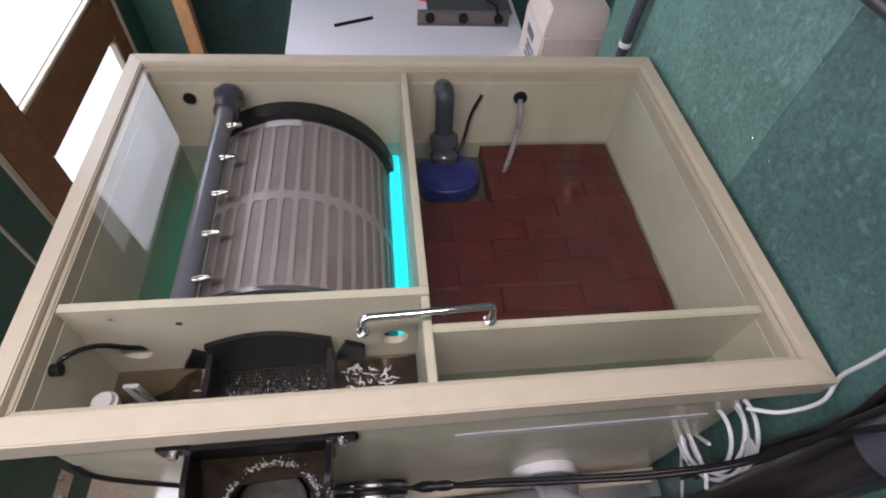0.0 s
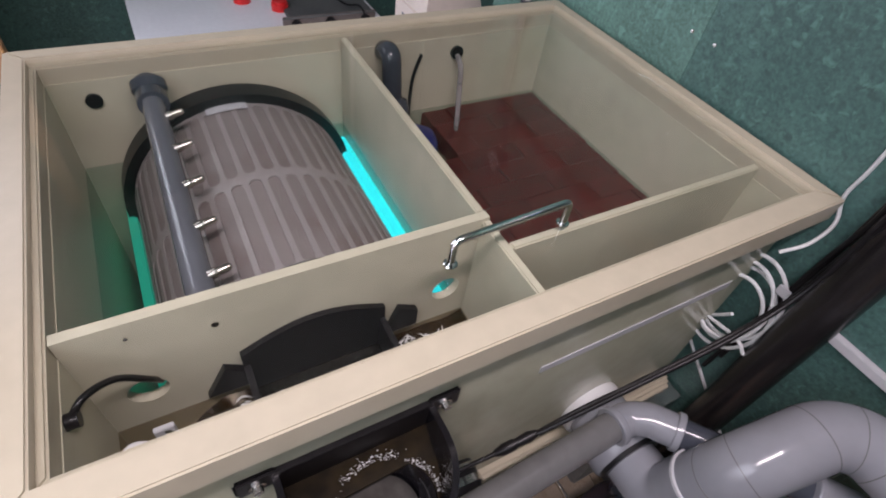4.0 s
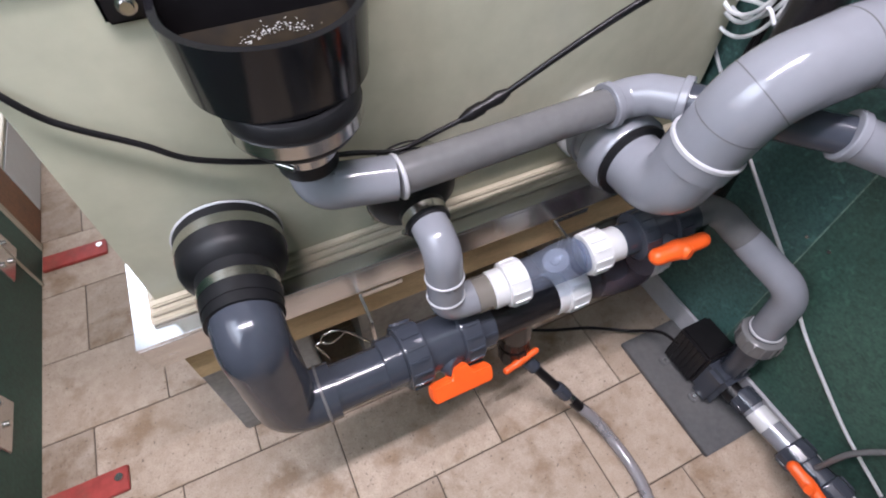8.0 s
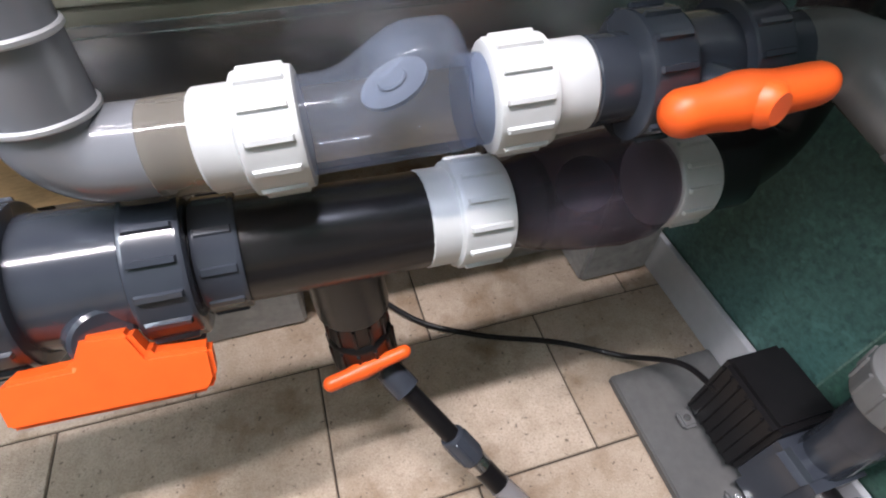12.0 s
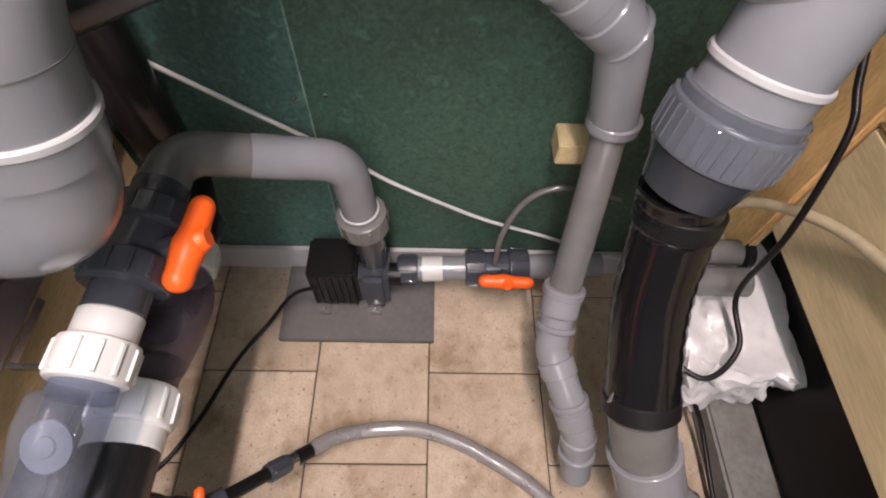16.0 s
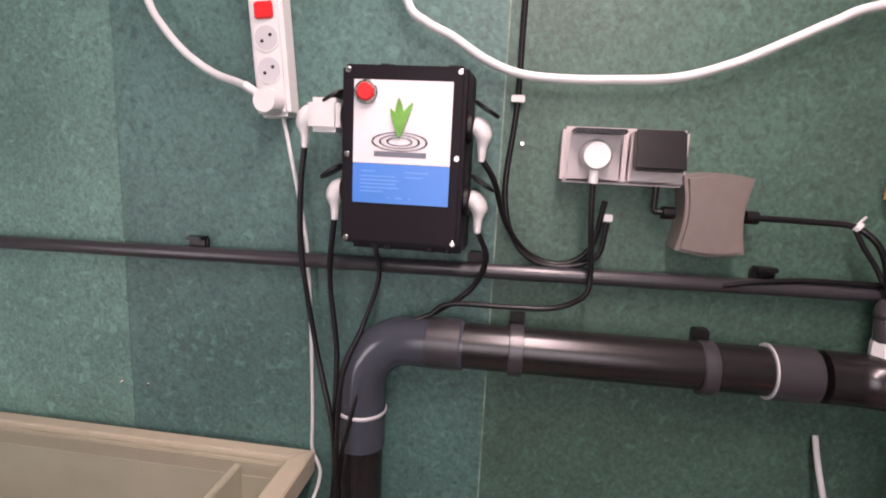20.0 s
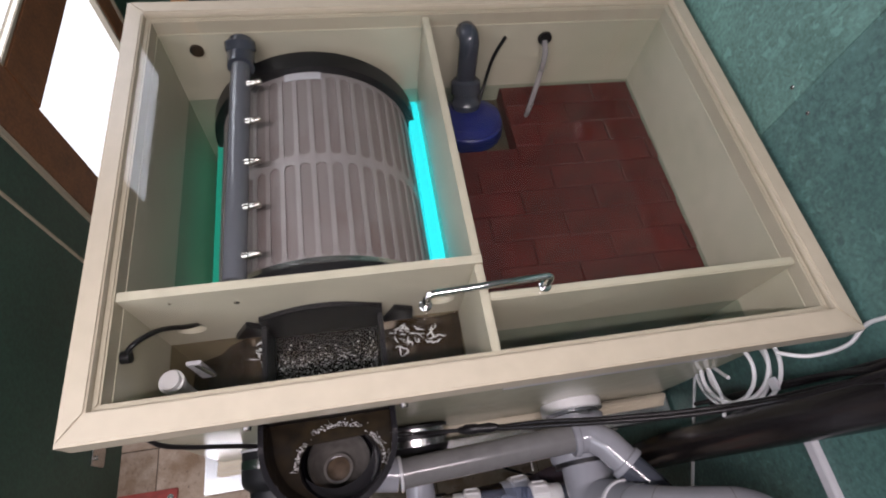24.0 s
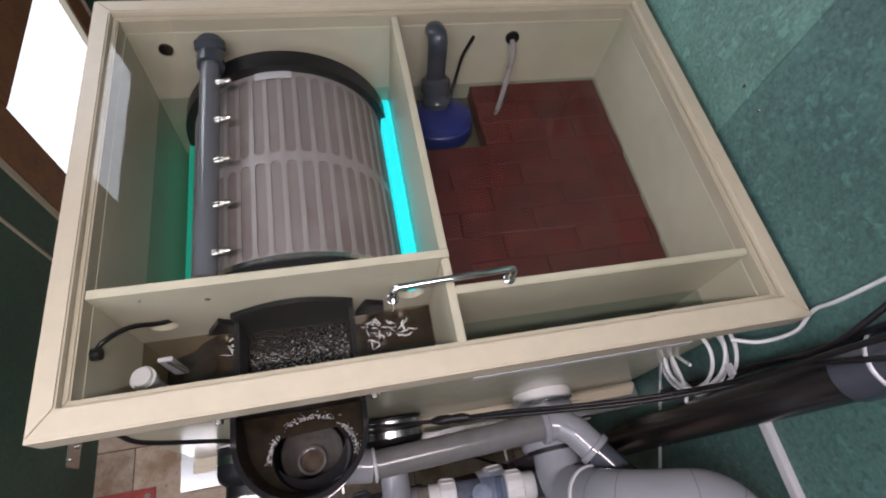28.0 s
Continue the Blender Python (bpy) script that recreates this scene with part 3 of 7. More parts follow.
part("side_wall", box((IX1, 0.040, 0.455), (-0.025, IY1, 0.982)), CREAM_IN, tank, smooth=False)
part("bottom", box((IX0, 0.040, 0.455), (IX1, IY1, 0.467)), CREAM_IN, tank, smooth=False)
# partitions
part("partition", box((-0.517, 0.180, 0.467), (-0.505, IY1, 1.006), 0.002), CREAM_IN, tank)
part("partition", box((-0.517, IY0, 0.467), (-0.505, 0.1680, 1.003), 0.002), CREAM_IN, tank)
part("partition", box((-0.505, 0.112, 0.467), (IX1, 0.124, 1.004), 0.002), CREAM_IN, tank)


def pierced_wall():
    """Partition before the drum, with two round holes and the arch of the chute."""
    bm = bmesh.new()
    xs = [IX0, -0.952, -0.896, -0.826, -0.646, -0.580, -0.524, -0.505]
    zs = [0.467, 0.70, 0.856, 0.912, 1.006]

    def quad(x0, x1, z0, z1):
        vs = [bm.verts.new(c) for c in ((x0, 0.168, z0), (x1, 0.168, z0), (x1, 0.168, z1), (x0, 0.168, z1))]
        return bm.faces.new(vs)

    for i in range(len(xs) - 1):
        for k in range(len(zs) - 1):
            mid = (xs[i] + xs[i + 1]) / 2
            hole = k == 2 and (i == 1 or i == 5)
            if hole:
                cx, cz, r = mid, (zs[k] + zs[k + 1]) / 2, 0.021
                corners = [(xs[i], zs[k]), (xs[i + 1], zs[k]), (xs[i + 1], zs[k + 1]), (xs[i], zs[k + 1])]
                for q in range(4):
                    a0 = -3 * math.pi / 4 + q * math.pi / 2
                    arc = [(cx + r * math.cos(a0 + j * math.pi / 12), cz + r * math.sin(a0 + j * math.pi / 12)) for j in range(7)]
                    loop = [corners[q], corners[(q + 1) % 4]] + arc[::-1]
                    bm.faces.new([bm.verts.new((x, 0.168, z)) for x, z in loop])
            else:
                quad(xs[i], xs[i + 1], zs[k], zs[k + 1])
    bmesh.ops.remove_doubles(bm, verts=bm.verts, dist=1e-5)
    r = bmesh.ops.extrude_face_region(bm, geom=bm.faces[:])
    bmesh.ops.translate(bm, verts=[v for v in r["geom"] if isinstance(v, bmesh.types.BMVert)], vec=(0, 0.012, 0))
    bmesh.ops.recalc_face_normals(bm, faces=bm.faces)
    return bm


part("partition", pierced_wall(), CREAM_IN, tank, smooth=False)
part("partition_bolt", rod((-0.84, 0.166, 0.965), (-0.84, 0.1675, 0.965), 0.004, 12), STEEL, tank)
part("partition_bolt", rod((-0.918, 0.166, 0.985), (-0.918, 0.1675, 0.985), 0.002, 10), STEEL, tank)
part("wall_hole", rod((-0.920, 0.664, 0.949), (-0.920, 0.669, 0.949), 0.012, 20), BLACK, tank)
# stepped plinth at the foot of the front and the left side
for k, (h0, h1, out) in enumerate(((0.4595, 0.468, 0.026), (0.468, 0.478, 0.019), (0.478, 0.486, 0.012))):
    part("plinth_strip", box((-0.985 - out * 0.6, 0.028 - out, h0), (-0.012, 0.028, h1), 0.002), CREAM, tank)
    part("plinth_strip", box((-0.985 - out * 0.6, 0.0282, h0), (-0.985, 0.68, h1), 0.002), CREAM, tank)
# bright tape strips left on the front
part("tape_strip", box((-0.470, 0.0265, 0.820), (-0.070, 0.0278, 0.836), 0.0003), GREY_RING, tank, "strip of clear tape")

# clear lid with its handle
lid = thing("tank_lid", (-0.505, 0.35, 1.0095), "clear acrylic lid lying in the tank rim with a chrome handle", "lid")
pane = part("sheet", box((RX0 + 0.029, RY0 + 0.036, 1.0095), (RX1 - 0.029, RY1 - 0.029, 1.0135)), LID, lid, smooth=False)
pane.visible_shadow = False
part("handle", sweep(rounded_path([(-0.594, 0.112, 1.0137), (-0.594, 0.112, 1.05), (-0.430, 0.119, 1.05), (-0.430, 0.119, 1.0137)], 0.010, 6), 0.0048, 14), CHROME, lid, "bent chrome bar handle")
for hx, hy in ((-0.594, 0.112), (-0.430, 0.119)):
    part("handle_foot", rod((hx, hy, 1.0136), (hx, hy, 1.0165), 0.0085, 18, 0.001), CHROME, lid)

# water surfaces
def sheet(lo, hi, z, n=1):
    bm = bmesh.new()
    vs = [bm.verts.new(c) for c in ((lo[0], lo[1], z), (hi[0], lo[1], z), (hi[0], hi[1], z), (lo[0], hi[1], z))]
    bm.faces.new(vs)
    return bm


def water(name, lo, hi, z, material, label):
    ob = part(name, sheet(lo, hi, z), material, None, label, False, "water", "structure")
    ob.visible_shadow = False
    return ob


water("water_drum", (IX0, 0.180), (-0.517, IY1), 0.828, WATER, "clear water round the drum screen")
water("water_pump", (-0.505, 0.124), (IX1, IY1), 0.826, WATER, "clear water over the brick-red chamber floor")
water("water_front", (IX0, IY0), (-0.517, 0.168), 0.822, WATER_BROWN, "brown waste water in the front chamber")
water("water_side", (-0.505, IY0), (IX1, 0.112), 0.86, WATER, "clear water in the narrow chamber")


def silt_bank():
    """Uneven sludge that banks up from the shallow end towards the chute."""
    bm = bmesh.new()
    nx, ny = 44, 10
    x0, x1, y0, y1 = IX0 + 0.0005, -0.5175, IY0 + 0.0005, 0.1675
    grid = []
    for i in range(nx + 1):
        x = x0 + (x1 - x0) * i / nx
        f = max(0.0, min(1.0, (x + 0.965) / 0.11))
        rise = 0.715 + 0.098 * f * f * (3 - 2 * f)
        grid.append([bm.verts.new((x, y0 + (y1 - y0) * k / ny, min(0.8195, rise + 0.012 * noise.noise(Vector((x * 30, k * 0.6, 2.0)))))) for k in range(ny + 1)])
    for i in range(nx):
        for k in range(ny):
            bm.faces.new((grid[i][k], grid[i + 1][k], grid[i + 1][k + 1], grid[i][k + 1]))
    rim = [grid[i][0] for i in range(nx + 1)] + [grid[nx][k] for k in range(1, ny + 1)] + [grid[i][ny] for i in range(nx - 1, -1, -1)] + [grid[0][k] for k in range(ny - 1, 0, -1)]
    low = [bm.verts.new((v.co.x, v.co.y, 0.468)) for v in rim]
    for k in range(len(rim)):
        q = (k + 1) % len(rim)
        bm.faces.new((rim[k], low[k], low[q], rim[q]))
    bm.faces.new(low[::-1])
    bmesh.ops.recalc_face_normals(bm, faces=bm.faces)
    return bm


part("sludge", silt_bank(), DIRTY, None, "brown sludge banked up under the waste water", True, "sludge", "structure")


# red chamber floor of brick pieces
bed = thing("brick_bed", (-0.27, 0.39, 0.468), "dark red brick bed under the water of the pump chamber", "brick bed")
part("bedding", box((-0.504, 0.125, 0.468), (IX1 - 0.001, 0.500, 0.8165)), REDBRICK, bed, "dark red bedding", False)
part("bedding", box((-0.335, 0.5002, 0.468), (IX1 - 0.001, IY1 - 0.001, 0.8165)), REDBRICK, bed, "dark red bedding", False)

# ---------- drum screen ----------
DX, DZ, DR, DY0, DY1 = -0.7300, 0.760, 0.187, 0.224, 0.602
drum = thing("drum_screen", (DX, 0.42, 0.56), "steel drum screen with slotted panels between black end flanges", "drum screen")


def arc_shell(r0, r1, y0, y1, a0, a1, n):
    bm = bmesh.new()
    cols = []
    for i in range(n + 1):
        a = a0 + (a1 - a0) * i / n
        c, s = math.cos(a), math.sin(a)
        cols.append([bm.verts.new((DX + r * c, y, DZ + r * s)) for r, y in ((r0, y0), (r0, y1), (r1, y1), (r1, y0))])
    for p, q in zip(cols, cols[1:]):
        for k in range(4):
            bm.faces.new((p[k], q[k], q[(k + 1) % 4], p[(k + 1) % 4]))
    bm.faces.new(cols[0])
    bm.faces.new(cols[-1][::-1])
    bmesh.ops.recalc_face_normals(bm, faces=bm.faces)
    return bm


part("screen_cloth", arc_shell(DR - 0.012, DR - 0.0025, DY0, DY1, 0, 2 * math.pi - 1e-4, 72), SCREEN, drum, "fine grey filter cloth")
for y0, y1 in ((DY1, DY1 + 0.036), (DY0 - 0.026, DY0 - 0.0015)):
    part("end_flange", arc_shell(DR - 0.055, DR + (0.016 if y0 > 0.4 else -0.001), y0, y1, 0, 2 * math.pi - 1e-4, 72), BLACK, drum, "thick black end flange")


def slotted(y0, y1, count, slot, end):
    """Ribbed steel panel round the drum: bars between rounded slots."""
    bm = bmesh.new()
    rad = DR
    pitch = 2 * math.pi / count
    half = slot / 2 / rad
    rr = slot / 2
    for i in range(count):
        mid = i * pitch

        def v(da, y):
            a = mid + da
            return bm.verts.new((DX + rad * math.cos(a), y, DZ + rad * math.sin(a)))

        e = pitch / 2
        # bar halves at both sides of the slot
        for sgn in (-1, 1):
            f = [v(sgn * e, y0), v(sgn * half, y0 + end + rr), v(sgn * half, y1 - end - rr), v(sgn * e, y1)]
            bm.faces.new(f if sgn < 0 else f[::-1])
        for yy, d in ((y0, 1), (y1, -1)):
            arc = [v(half * math.cos(q * math.pi / 6), yy + d * (end + rr - rr * math.sin(q * math.pi / 6))) for q in range(7)]
            loop = [v(-e, yy), v(e, yy)] + arc
            bm.faces.new(loop if d > 0 else loop[::-1])
    bmesh.ops.remove_doubles(bm, verts=bm.verts, dist=1e-5)
    bmesh.ops.recalc_face_normals(bm, faces=bm.faces)
    r = bmesh.ops.extrude_face_region(bm, geom=bm.faces[:])
    for w in r["geom"]:
        if isinstance(w, bmesh.types.BMVert):
            o = Vector((w.co.x - DX, 0, w.co.z - DZ)).normalized()
            w.co -= o * 0.002
    bmesh.ops.recalc_face_normals(bm, faces=bm.faces)
    return bm


YM = (DY0 + DY1) / 2
part("slotted_panel", slotted(DY0, YM, 46, 0.0178, 0.008), SCREEN_RIB, drum, "slotted steel panel")
part("slotted_panel", slotted(YM, DY1, 46, 0.0178, 0.008), SCREEN_RIB, drum, "slotted steel panel")
part("edge_band", arc_shell(DR - 0.002, DR + 0.0025, DY0 - 0.001, DY0 + 0.007, 0, 2 * math.pi - 1e-4, 72), STEEL, drum, "bright steel edge band")
part("index_plate", arc_shell(DR + 0.0005, DR + 0.0025, DY1 - 0.016, DY1 - 0.0005, math.pi / 2 - 0.12, math.pi / 2 + 0.22, 8), GREY_RING, drum, "pale index plate on the end flange")
part("axle", rod((DX, 0.180, DZ), (DX, DY1 + 0.048, DZ), 0.02), STEEL, drum)

# spray bar with nozzles
bar_ = thing("spray_bar", (-0.845, 0.64, 0.93), "grey spray pipe with five steel nozzles along the drum", "spray pipe")
SA, SB = Vector((-0.8395, 0.640, 0.967)), Vector((-0.8455, 0.200, 0.958))
part("pipe", rod(SA, SB, 0.0165, 24, 0.001), SPRAY, bar_)
part("elbow", sweep(rounded_path([SA + Vector((0, -0.04, 0)), SA + Vector((0, 0.0, 0.0)), SA + Vector((0, 0.018, 0.001))], 0.01), 0.0225, 24), GREY_DARK, bar_, "dark grey end socket")
part("end_cap", rod(SA + Vector((0, -0.004, 0)), SA + Vector((0, 0.012, 0.012)), 0.026, 26, 0.003), GREY_DARK, bar_)
for i in range(5):
    c = at((-0.825, 0.556, 0.972), (-0.829, 0.235, 0.966), i / 4)
    q = c + Vector((0.022, 0, 0.006))
    nz = part("nozzle", lathe(c - Vector((0.006, 0, 0.0015)), q, [(0, 0.0065), (0.4, 0.0065), (0.45, 0.005), (0.9, 0.005), (1, 0.003)], 12), BRASS, bar_, "small nickel nozzle")

# ultraviolet lamp sleeves below the water at both sides of the drum
for x0, x1, m, nm in ((-0.5425, -0.5190, UV, "uv_lamp"), (-0.936, -0.922, UV_DIM, "uv_lamp")):
    t = thing(nm, ((x0 + x1) / 2, 0.42, 0.62), "glowing turquoise ultraviolet lamp sleeve under the water beside the drum", "uv lamp", "ultraviolet lamps")
    part("sleeve", box((x0, 0.184, 0.62), (x1, 0.655, 0.806 if m is UV else 0.76), 0.003), m, t, "glowing turquoise sleeve")

# ---------- pump chamber ----------
# raised floor beside the bricks, coloured a mottled dark brown
part("chamber_step", box((-0.504, 0.5006, 0.4675), (-0.3356, IY1 - 0.0005, 0.782)), STEP_BROWN, tank, "mottled brown step under the pump", False)
pump_in = thing("submersible_pump", (-0.425, 0.60, 0.7822), "blue submersible pump with a dark grey elbow outlet standing in water", "pump")
part("body", lathe((-0.417, 0.574, 0.7825), (-0.421, 0.592, 0.842), [(0, 0.068), (0.12, 0.071), (0.45, 0.071), (0.5, 0.068), (0.55, 0.0695), (0.78, 0.064), (0.88, 0.052), (0.95, 0.040), (1, 0.028)], 40), BLUE, pump_in, "dark blue round body")
part("coupling", lathe((-0.425, 0.60, 0.835), (-0.428, 0.628, 0.890), [(0, 0.028), (0.2, 0.031), (0.35, 0.026), (0.5, 0.026), (0.55, 0.030), (0.9, 0.030), (1, 0.024)], 26), GREY_DARK, pump_in, "dark grey union")
part("outlet_elbow", sweep(rounded_path([(-0.428, 0.626, 0.885), (-0.431, 0.635, 0.985), (-0.432, 0.667, 0.972)], 0.02), 0.019, 22), GREY_DARK, pump_in, "glossy dark grey elbow")
cable("pump_cable", [(-0.395, 0.615, 0.828), (-0.378, 0.648, 0.86), (-0.368, 0.660, 0.91), (-0.350, 0.666, 0.955)], 0.0035, BLACK, "black pump cable hanging down the chamber wall")
hose_in = thing("clear_hose", (-0.268, 0.66, 0.94), "clear hose hanging from the wall port into the water", "hose")
part("port", rod((-0.268, 0.662, 0.949), (-0.268, 0.6678, 0.949), 0.014, 22), BLACK, hose_in, "black wall grommet")
part("tube", sweep(smooth_path([(-0.268, 0.664, 0.945), (-0.266, 0.645, 0.925), (-0.268, 0.635, 0.88), (-0.285, 0.60, 0.83), (-0.31, 0.56, 0.803)]), 0.006, 14), CLEARHOSE, hose_in, "milky clear tube")

# white for real foam, and for reflections painted onto the wet surfaces
FOAM_GLINT = mat("white_foam_and_glints", (0.62, 0.62, 0.60), 0.25, vary=0.1, scale=60, bump=0.1)


def froth(count, spot, smin, smax):
    """Small irregular bubbles strewn by spot()."""
    bm = bmesh.new()
    for k in range(count):
        c = Vector(spot())
        r = random.uniform(smin, smax)
        q = bmesh.ops.create_icosphere(bm, subdivisions=1, radius=r)
        sx, sy = random.uniform(0.7, 2.2), random.uniform(0.5, 1.3)
        for v in q["verts"]:
            v.co = Vector((v.co.x * sx, v.co.y * sy, v.co.z * 0.6)) + c
    return bm


# ---------- front chamber ----------
chute = thing("waste_chute", (-0.736, 0.10, 0.78), "black arched waste chute leading through the front wall", "chute")


def arch_panel(y0, y1, x0, x1, z0, zs, zc, n=16):
    bm = bmesh.new()
    top = [(x0 + (x1 - x0) * i / n, zs + (zc - zs) * math.sin(math.pi * i / n)) for i in range(n + 1)]
    loop = [(x0, z0)] + top + [(x1, z0)]
    a = [bm.verts.new((x, y0, z)) for x, z in loop]
    b = [bm.verts.new((x, y1, z)) for x, z in loop]
    bm.faces.new(a)
    bm.faces.new(b[::-1])
    for k in range(len(loop)):
        bm.faces.new((a[k], a[(k + 1) % len(loop)], b[(k + 1) % len(loop)], b[k]))
    bmesh.ops.recalc_face_normals(bm, faces=bm.faces)
    return bm


part("arch_plate", arch_panel(0.160, 0.1675, -0.826, -0.646, 0.781, 0.900, 0.928), BLACK, chute, "black arched back plate", False)
part("foam", froth(850, lambda: (random.uniform(-0.812, -0.66), max(0.044, min(0.15, random.gauss(0.095, 0.022))), 0.8224 + random.uniform(0, 0.0006)), 0.0003, 0.0008), FOAM_GLINT, chute, "white foam flecks", False, kind="stuff")
part("side_plate", box((-0.826, 0.0405, 0.781), (-0.818, 0.160, 0.880), 0.001), BLACK, chute)
part("side_plate", box((-0.654, 0.0405, 0.781), (-0.646, 0.160, 0.880), 0.001), BLACK, chute)
part("chute_floor", box((-0.818, 0.0405, 0.781), (-0.654, 0.160, 0.8205)), BLACK_GLOSS, chute, "wet brown sludge", False)
for sx, w in ((-0.850, 1), (-0.622, -1)):
    bm = bmesh.new()
    pts = [(sx - 0.022, 0.84), (sx + 0.024, 0.84), (sx + 0.024, 0.872), (sx + 0.004 * w, 0.888)]
    a = [bm.verts.new((x, 0.158, z)) for x, z in pts]
    b = [bm.verts.new((x, 0.167, z)) for x, z in pts]
    bm.faces.new(a)
    bm.faces.new(b[::-1])
    for k in range(4):
        bm.faces.new((a[k], a[(k + 1) % 4], b[(k + 1) % 4], b[k]))
    bmesh.ops.recalc_face_normals(bm, faces=bm.faces)
    part("mounting_lug", bm, BLACK, chute, smooth=False)
def glint_streaks(count, x0, x1, y0, y1, seed):
    """Short crooked white streaks on the surface that paint in the glints of splashing water."""
    rnd = random.Random(seed)
    bm = bmesh.new()
    for k in range(count):
        p = Vector((rnd.uniform(x0, x1), rnd.uniform(y0, y1), 0.8232))
        turn = rnd.uniform(-0.6, 0.6)
        path = [p]
        for step in range(rnd.randint(2, 5)):
            turn += rnd.uniform(-1.1, 1.1)
            path.append(path[-1] + Vector((math.cos(turn), math.sin(turn) * 0.8, 0)) * rnd.uniform(0.003, 0.0065))
        wide = rnd.uniform(0.0005, 0.0015)
        sweep(smooth_path(path, 3), wide, 6, True, bm, [wide * math.sin(math.pi * (0.08 + 0.84 * i / ((len(path) - 1) * 3))) for i in range((len(path) - 1) * 3 + 1)])
    for v in bm.verts:
        v.co.z = 0.8232 + (v.co.z - 0.8232) * 0.45
    return bm


# reflections on the moving water, modelled as white streaks
part("splash_glints", glint_streaks(34, -0.640, -0.560, 0.112, 0.152, 5), FOAM_GLINT, chute, "crooked white glints and splashes painted on the brown water", True, kind="stuff")
part("splash_glints", glint_streaks(12, -0.860, -0.834, 0.118, 0.150, 6), FOAM_GLINT, chute, "crooked white glints and splashes painted on the brown water", True, kind="stuff")
knob = thing("drain_plug", (-0.941, 0.090, 0.78), "white plastic drain plug in the front chamber", "plug")
part("stem", rod((-0.938, 0.080, 0.801), (-0.940, 0.088, 0.89), 0.012), WHITE, knob)
part("cap", lathe((-0.940, 0.088, 0.888), (-0.941, 0.090, 0.906), [(0, 0.016), (0.6, 0.017), (0.62, 0.014), (1, 0.013)], 24), WHITE, knob, "notched white cap")
fl = thing("float_switch", (-0.915, 0.12, 0.80), "grey float switch bracket at the chamber wall", "float switch")
part("bracket", box((-0.925, 0.110, 0.82), (-0.905, 0.116, 0.895), 0.001), GREY_RING, fl, "pale plastic bracket")
part("arm", rod((-0.915, 0.113, 0.89), (-0.895, 0.10, 0.865), 0.003), STEEL, fl)
cable("sensor_cable", [(-0.970, 0.105, 0.975), (-0.955, 0.118, 0.985), (-0.935, 0.14, 0.965), (-0.915, 0.158, 0.92), (-0.91, 0.175, 0.885)], 0.0035, BLACK, "black sensor cable running into the partition hole")
gl = thing("cable_gland", (-0.969, 0.108, 0.974), "small black cable gland on the chamber wall", "cable gland")
part("gland", rod((-0.9728, 0.106, 0.974), (-0.962, 0.106, 0.974), 0.008, 14), BLACK, gl)

# ---------- waste bowl on the front ----------
bowl = thing("waste_bowl", (-0.7375, -0.02, 0.76), "black D-shaped waste bowl bolted to the tank front", "bowl")


def dshape(r, yb, cy=-0.003, n=22):
    """Outline of the bowl: half round to the front, straight sides to the wall."""
    cx = -0.7375
    pts = [(cx - r, yb)]
    pts += [(cx - r * math.cos(math.pi * i / n), cy - r * math.sin(math.pi * i / n)) for i in range(n + 1)]
    return pts + [(cx + r, yb)]


def dwall(rt, rb, zt, zb, thick):
    bm = bmesh.new()
    rows = [[(x, y, z) for x, y in dshape(r, 0.0275, cy)] for r, z, cy in ((rt, zt, -0.0135), (rb, zb, -0.005), (rb - thick, zb, -0.005), (rt - thick, zt, -0.0135))]
    vs = [[bm.verts.new(c) for c in row] for row in rows]
    m = len(vs[0])
    for k in range(4):
        for i in range(m - 1):
            bm.faces.new((vs[k][i], vs[k][i + 1], vs[(k + 1) % 4][i + 1], vs[(k + 1) % 4][i]))
    bm.faces.new([vs[k][0] for k in range(4)])
    bm.faces.new([vs[k][-1] for k in range(4)][::-1])
    bmesh.ops.recalc_face_normals(bm, faces=bm.faces)
    return bm


part("wall", dwall(0.0940, 0.0905, 0.882, 0.805, 0.0075), BLACK_GLOSS, bowl, "black plastic wall with a worn rim")
part("back_plate", box((-0.830, 0.0205, 0.80), (-0.645, 0.0278, 0.890), 0.001), BLACK, bowl)


def funnel():
    bm = bmesh.new()
    c = (-0.7375, -0.034)
    rows = []
    for f, z in ((0.90, 0.8048), (0.965, 0.8045), (0.955, 0.8005), (0.80, 0.7990), (0.64, 0.7985)):
        rows.append([bm.verts.new((c[0] + (x - c[0]) * f, c[1] + (y - c[1]) * f, z)) for x, y in dshape(0.0905, 0.0275)])
    for p, q in zip(rows, rows[1:]):
        for k in range(len(p)):
            bm.faces.new((p[k], p[(k + 1) % len(p)], q[(k + 1) % len(p)], q[k]))
    bmesh.ops.recalc_face_normals(bm, faces=bm.faces)
    return bm


part("base", funnel(), BLACK_GLOSS, bowl, "tapered black base")


def plate_z(y):
    return 0.826 + 0.9 * max(y, 0) + 0.10 * min(y, 0)


